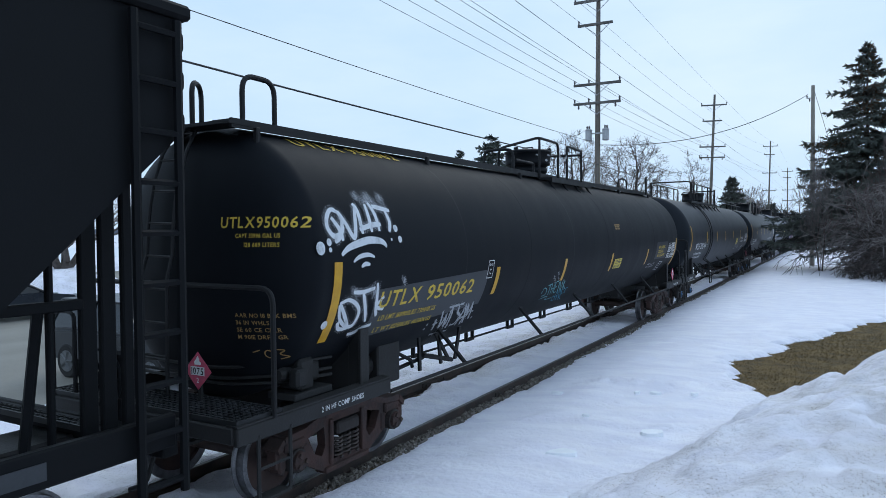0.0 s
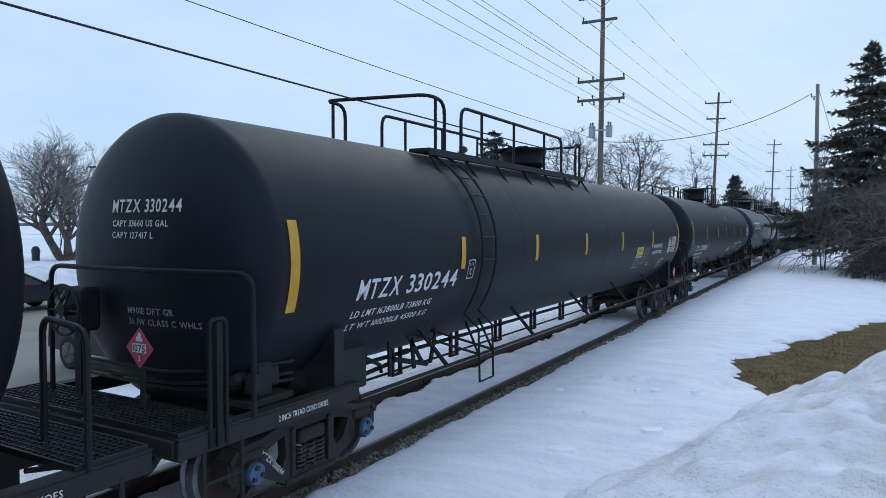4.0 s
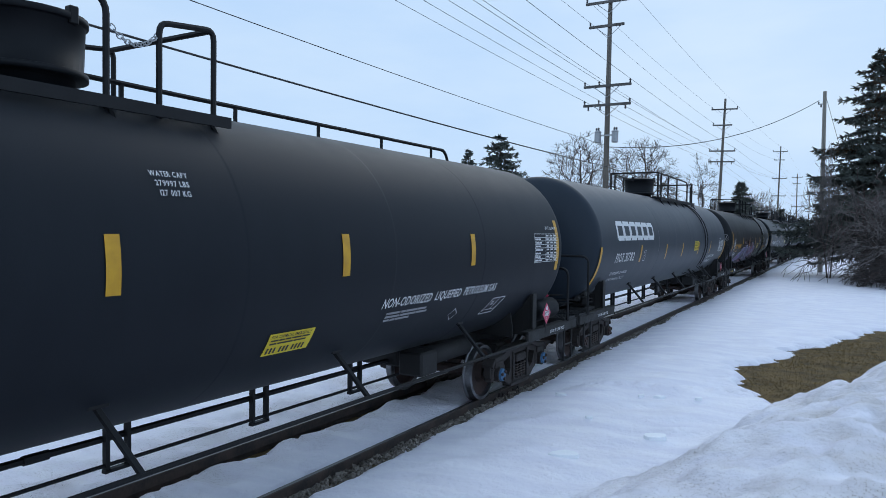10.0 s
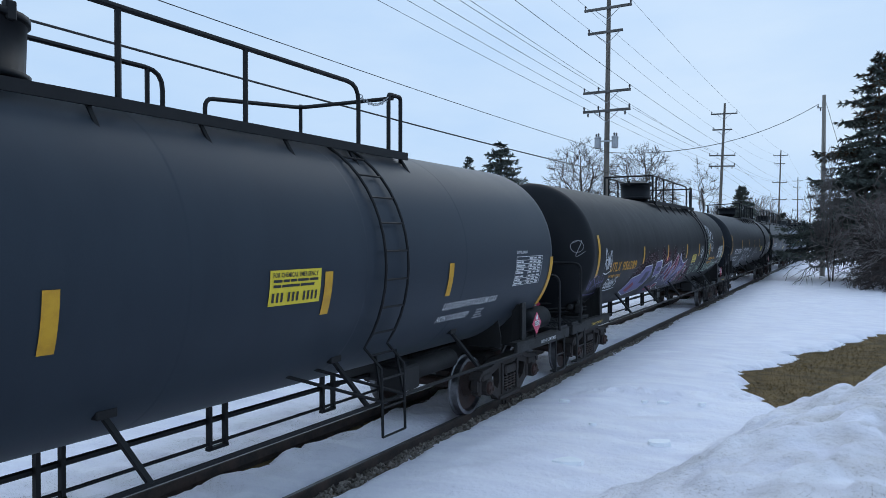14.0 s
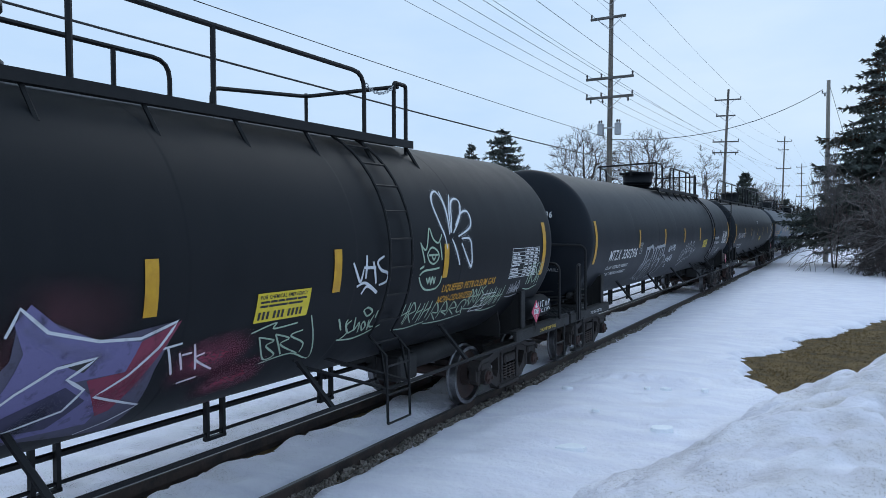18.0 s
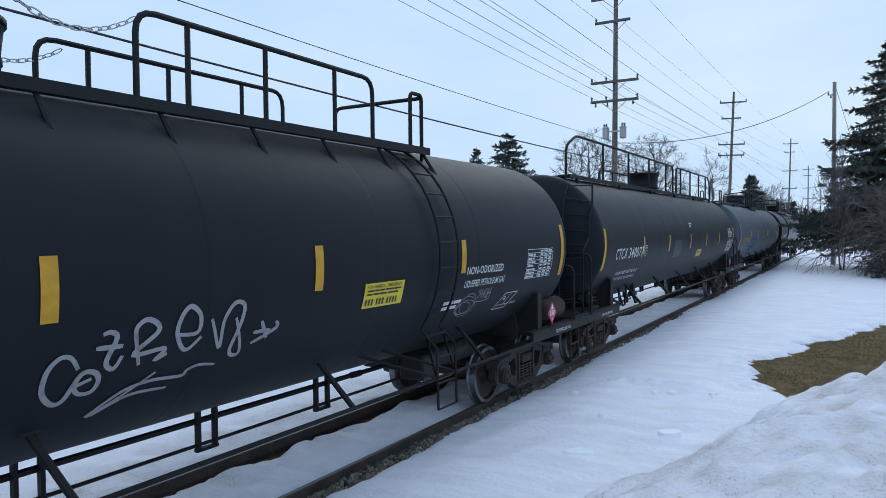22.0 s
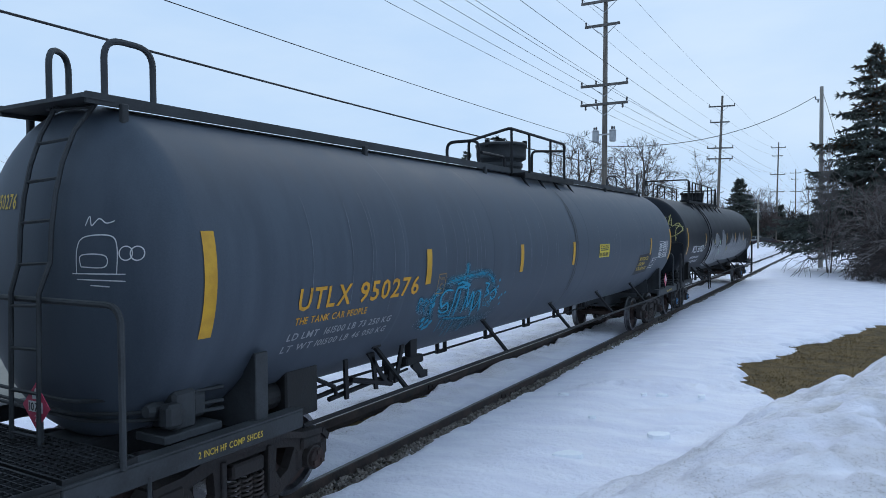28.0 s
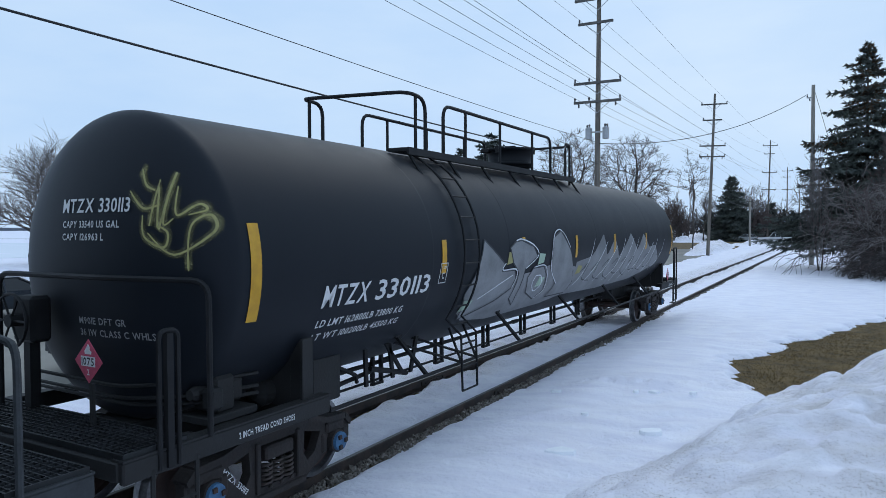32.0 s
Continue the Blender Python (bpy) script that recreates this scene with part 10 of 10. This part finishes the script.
for a, b, m in ((4.75, -0.16, SPRAYY), (6.05, -0.22, SPRAYG), (6.25, -0.66, SPRAYG), (3.55, -0.85, SPRAYG), (8.3, -0.55, SPRAYY)):
    field("mural_spot", [(a, b - 0.08), (a + 0.28, b - 0.05), (a + 0.32, b + 0.1), (a + 0.05, b + 0.12)], m, tank, lift=-0.001 if m is SPRAYY else 0.004)
# marker frame on the trailing end
bm = bmesh.new()
for x in (1.43,):
    tube(bm, bent([(x, 16.6 + 1.35, 0.45), (x, 16.6 + 1.35, 2.15), (x, 16.6 + 1.78, 2.15), (x, 16.6 + 1.78, 0.45)], 0.05), 0.024, 6)
    tube(bm, [(x, 16.6 + 1.35, 0.45), (x, 16.6 + 1.78, 0.45)], 0.02, 6)
part("side_grab", bm, PIPE, car)


# ---- the hopper car ahead ----
hop = thing("hopper_car", "black covered hopper car with a sloping end sheet and end ladder", "hopper car")
CARS.append((hop, 0.0))
HB = paint("dull_black_hopper_paint", (0.0040, 0.0046, 0.0056), (0.0068, 0.0076, 0.0090), 1.2, 0.6, 0.75, bump=0.05, fine=60, spec=0.15)
bm = bmesh.new()
plate(bm, [(1.95, 4.52), (1.95, 3.58), (-0.85, 1.02), (-1.6, 1.02), (-3.0, 2.0), (-4.4, 1.02), (-5.0, 1.02), (-6.4, 2.0), (-7.8, 1.02), (-8.4, 1.02), (-9.8, 2.0), (-11.2, 1.02), (-11.8, 1.02), (-14.5, 3.62), (-14.5, 4.52)], [], 3.0, "yz", -1.5)
part("hopper_body", bm, HB, hop)
bm = bmesh.new()
box(bm, -1.57, 1.57, -14.6, 2.05, 4.48, 4.60, 0.03)
box(bm, -1.1, 1.1, -14.5, 1.9, 4.58, 4.70, 0.03)
part("roof", bm, HB, hop)
for y in [0.08 - 1.32 * i for i in range(11)]:
    bm = bmesh.new()
    zb = 2.1 if y > -0.3 else 1.3
    box(bm, 1.50, 1.58, y - 0.05, y + 0.05, zb, 4.48, 0.01)
    part("side_post", bm, HB, hop)
bm = bmesh.new()
box(bm, -0.3, 0.3, -14.2, 2.0, 0.78, 1.10, 0.02)
part("center_sill", bm, GEAR, hop)
for s in (-1, 1):
    bm = bmesh.new()
    box(bm, s * 1.46 - 0.04, s * 1.46 + 0.04, -14.4, 1.88, 1.16, 1.42, 0.015)
    part("side_sill", bm, HB, hop)
    rung_ladder("end_ladder", hop, ([(s * 1.56, 1.52, 0.82), (s * 1.56, 1.52, 4.45)], [(s * 1.56, 1.90, 0.82), (s * 1.56, 1.90, 4.45)]), [0.03 + 0.94 * i / 9 for i in range(10)], HB, 0.036)
    for y0, z1, w in ((1.10, 2.85, 0.022), (1.385, 3.1, 0.062), (1.545, 3.25, 0.06), (1.71, 3.4, 0.042)) if s > 0 else ((1.75, 3.4, 0.05),):
        bm = bmesh.new()
        box(bm, s * 1.15 - 0.03, s * 1.15 + 0.03, y0 - w, y0 + w, 1.1, z1, 0.01)
        part("end_post", bm, HB, hop)
    if s > 0:
        bm = bmesh.new()
        tube(bm, [(1.15, 0.88, 1.15), (1.15, 1.02, 2.3)], 0.04, 5)
        box(bm, 1.11, 1.19, -0.2, 1.34, 2.27, 2.35, 0.01)
        part("end_brace", bm, HB, hop)
    for z in (3.62, 3.95, 4.25):
        bm = bmesh.new()
        tube(bm, bent([(s * 1.48, 1.94, z), (s * 1.48, 2.01, z), (s * 1.48, 2.01, z + 0.14), (s * 1.48, 1.94, z + 0.14)], 0.03, 3), 0.012, 5)
        part("grab_iron", bm, HB, hop)
bm = bmesh.new()
box(bm, -1.45, 1.45, 1.79, 1.93, 1.07, 1.25, 0.01)
part("end_crossbeam", bm, HB, hop)
bm = bmesh.new()
grating(bm, -1.4, 1.4, 1.66, 1.86, 1.25)
part("end_platform", bm, GRIT, hop)
bm = bmesh.new()
box(bm, 1.505, 1.508, 0.55, 0.85, 1.22, 1.34)
part("stencil_plate", bm, PATCH, hop)
bm = bmesh.new()
box(bm, -0.10, 0.10, 1.98, 2.36, 0.79, 0.93, 0.02)
box(bm, -0.13, 0.15, 2.26, 2.47, 0.72, 1.0, 0.05)
part("coupler", bm, RUSTED, hop)
brake_wheel(hop, 0.25, 2.02, 1.62, HB)
add_truck(hop, 0.15, "brown", "frame")
add_truck(hop, -12.9, "brown", "frame")
for k in (2, 7, 9):
    brake_wheel(B[k][0], -0.80, -1.62, 2.05, PIPE)
brake_wheel(B[5][0], -0.95, -1.62, 1.9, PIPE)


# ---- road vehicles ----
def vehicle(name, label, category, L, W, H, paint_, kind="sedan"):
    """A car along y, nose to +y, origin on the ground at its middle."""
    v = thing(name, label, category)
    h0, sill, belt = 0.30, 0.36, (0.92 if kind != "pickup" else 1.05)
    low = {"sedan": [(-0.5, 0.55), (-0.49, 0.9), (-0.40, 1.0), (0.18, 0.98), (0.45, 0.80), (0.5, 0.62), (0.5, 0.34), (-0.5, 0.34)],
           "suv": [(-0.5, 0.6), (-0.49, 1.05), (-0.3, 1.1), (0.22, 1.08), (0.47, 0.95), (0.5, 0.7), (0.5, 0.38), (-0.5, 0.38)],
           "pickup": [(-0.5, 0.6), (-0.5, 1.08), (-0.1, 1.1), (0.2, 1.12), (0.48, 1.0), (0.5, 0.7), (0.5, 0.42), (-0.5, 0.42)]}[kind]
    cab = {"sedan": [(-0.40, 0.98), (-0.24, H), (0.04, H), (0.24, 0.97)], "suv": [(-0.48, 1.07), (-0.42, H), (0.06, H), (0.22, 1.07)], "pickup": [(-0.10, 1.09), (-0.07, H), (0.09, H), (0.20, 1.1)]}[kind]
    bm = bmesh.new()
    plate(bm, [(a * L, b) for a, b in low], [], W, "yz", -W / 2)
    bmesh.ops.bevel(bm, geom=[e for e in bm.edges if abs(e.verts[0].co.x) > W / 2 - 0.01 and abs(e.verts[1].co.x) > W / 2 - 0.01 and len(e.link_faces) == 2 and e.calc_face_angle(0) > 0.6], offset=0.06, segments=2, affect="EDGES")
    body = part("body", bm, paint_, v)
    bm = bmesh.new()
    w0, w1 = W / 2 - 0.06, W / 2 - 0.26
    bot, top = [bm.verts.new((s * w0, cab[i][0] * L, cab[i][1] - 0.03)) for s in (-1, 1) for i in (0, 3)], [bm.verts.new((s * w1, cab[i][0] * L, cab[i][1])) for s in (-1, 1) for i in (1, 2)]
    for f in ((bot[0], bot[1], top[1], top[0]), (bot[3], bot[2], top[2], top[3]), (bot[1], bot[3], top[3], top[1]), (bot[2], bot[0], top[0], top[2])):
        bm.faces.new(f)
    part("window", bm, CARGLASS, v, "dark tinted windows")
    bm = bmesh.new()
    box(bm, -w1 - 0.03, w1 + 0.03, cab[1][0] * L - 0.05, cab[2][0] * L + 0.05, H - 0.01, H + 0.035, 0.015)
    part("roof", bm, paint_, v)
    for s in (-1, 1):
        for i, j in ((0, 1), (3, 2)):
            bm = bmesh.new()
            tube(bm, [(s * (w0 + 0.01), cab[i][0] * L, cab[i][1] - 0.04), (s * (w1 + 0.02), cab[j][0] * L, cab[j][1])], 0.04, 5)
            part("pillar", bm, paint_, v)
        bm = bmesh.new()
        ym = (cab[1][0] + cab[2][0]) * L / 2 + 0.1
        tube(bm, [(s * (w0 + 0.012), ym, cab[0][1] - 0.04), (s * (w1 + 0.02), ym, H)], 0.035, 5)
        part("pillar", bm, paint_, v)
        bm = bmesh.new()
        box(bm, s * (W / 2 + 0.09) - 0.09, s * (W / 2 + 0.09) + 0.09, cab[3][0] * L - 0.22, cab[3][0] * L - 0.08, 1.0, 1.14, 0.03)
        part("mirror", bm, paint_, v)
        bm = bmesh.new()
        box(bm, s * (W / 2 - 0.22) - 0.17, s * (W / 2 - 0.22) + 0.17, L / 2 - 0.06, L / 2 + 0.012, 0.66, 0.82, 0.03)
        part("headlight", bm, LAMPCLR, v)
        bm = bmesh.new()
        box(bm, s * (W / 2 - 0.18) - 0.12, s * (W / 2 - 0.18) + 0.12, -L / 2 - 0.012, -L / 2 + 0.05, 0.72, 0.95, 0.03)
        part("tail_light", bm, LAMPRED, v)
        for y in (-0.31 * L, 0.31 * L):
            r = 0.33 if kind == "sedan" else 0.37
            bm = bmesh.new()
            lathe(bm, [(s * (W / 2 - 0.22), r * 0.8), (s * (W / 2 - 0.20), r), (s * (W / 2), r), (s * (W / 2 + 0.02), r * 0.9), (s * (W / 2 + 0.015), r * 0.68)], "x", 24, (0, y, r))
            wh = part("wheel", bm, TYRE, v)
            bm = bmesh.new()
            lathe(bm, [(s * (W / 2 - 0.02), r * 0.66), (s * (W / 2 + 0.022), r * 0.64), (s * (W / 2 + 0.022), r * 0.57)], "x", 20, (0, y, r))
            for k in range(5):
                a = 2 * math.pi * k / 5
                tube(bm, [(s * (W / 2 + 0.01), y, r), (s * (W / 2 + 0.01), y + r * 0.62 * math.cos(a), r + r * 0.62 * math.sin(a))], 0.04, 5)
            part("rim", bm, ALLOY, wh)
    if kind == "pickup":
        bm = bmesh.new()
        box(bm, -W / 2 + 0.12, W / 2 - 0.12, -L / 2 + 0.08, -0.12 * L, 1.05, 1.115)
        part("bed_liner", bm, TYRE, v)
    return v


car_ = vehicle("parked_car", "dark blue saloon car parked beyond the street", "car", 4.7, 1.8, 1.44, CARBLUE)
car_.matrix_basis = pose(-20.6, 14.0, -0.345)
suv = vehicle("parked_suv", "dark grey sport utility car at the kerb of the street", "car", 4.6, 1.85, 1.68, CARGREY, "suv")
suv.matrix_basis = pose(-7.27, 9.92, -0.345, 0, 0, -91)
sedan = vehicle("moving_sedan", "dark maroon saloon creeping over the crossing street", "car", 4.8, 1.85, 1.46, CARRED)
pickup = vehicle("pickup_truck", "white pickup truck passing on the crossing street", "pickup", 5.9, 2.0, 1.9, CARWHITE, "pickup")
van = vehicle("moving_suv", "dark grey sport utility car on the crossing street", "car", 4.8, 1.9, 1.75, CARGREY, "suv")
far_car = vehicle("far_parked_car", "pale car parked beyond the crossing", "car", 4.5, 1.8, 1.5, ZINC)
far_car.matrix_basis = pose(-9.0, 146, -0.1, 0, 0, 80)


def motions():
    rows_t = sorted({i * 1.0 for i in range(33)} | {t for t, _ in LAG})
    for car, u0 in CARS:
        walk(car, [(t, pose(0, u0 - travel(t), 0)) for t in rows_t])
    step = 4 / FPS
    n = int(round(32.0 / step))
    turns = [(i * step, math.degrees(travel(i * step) / 0.457)) for i in range(n + 1)]
    on_street = lambda x, y, nose: pose(x, y, -0.035, 0, 0, nose)
    walk(sedan, [(0, on_street(-9.0, 126.5, -90)), (26, on_street(-6.2, 126.5, -90)), (28, on_street(-4.8, 126.5, -90)), (30, on_street(-2.6, 126.5, -90)), (32, on_street(2.4, 126.5, -90))])
    walk(van, [(0, on_street(80, 130.5, 90)), (26, on_street(30, 130.5, 90)), (29, on_street(2.5, 130.5, 90)), (30, on_street(-7.2, 130.5, 90)), (30.5, on_street(-10.5, 130.5, 90)), (32, on_street(-22, 130.5, 90))])
    walk(pickup, [(0, on_street(120, 130.5, 90)), (28, on_street(32, 130.5, 90)), (31, on_street(6, 130.5, 90)), (32, on_street(-2.6, 130.5, 90))])
    for ws, y in WHEELSETS:
        walk(ws, [(t, pose(0, y, 0.457, a, 0, 0)) for t, a in turns])


motions()
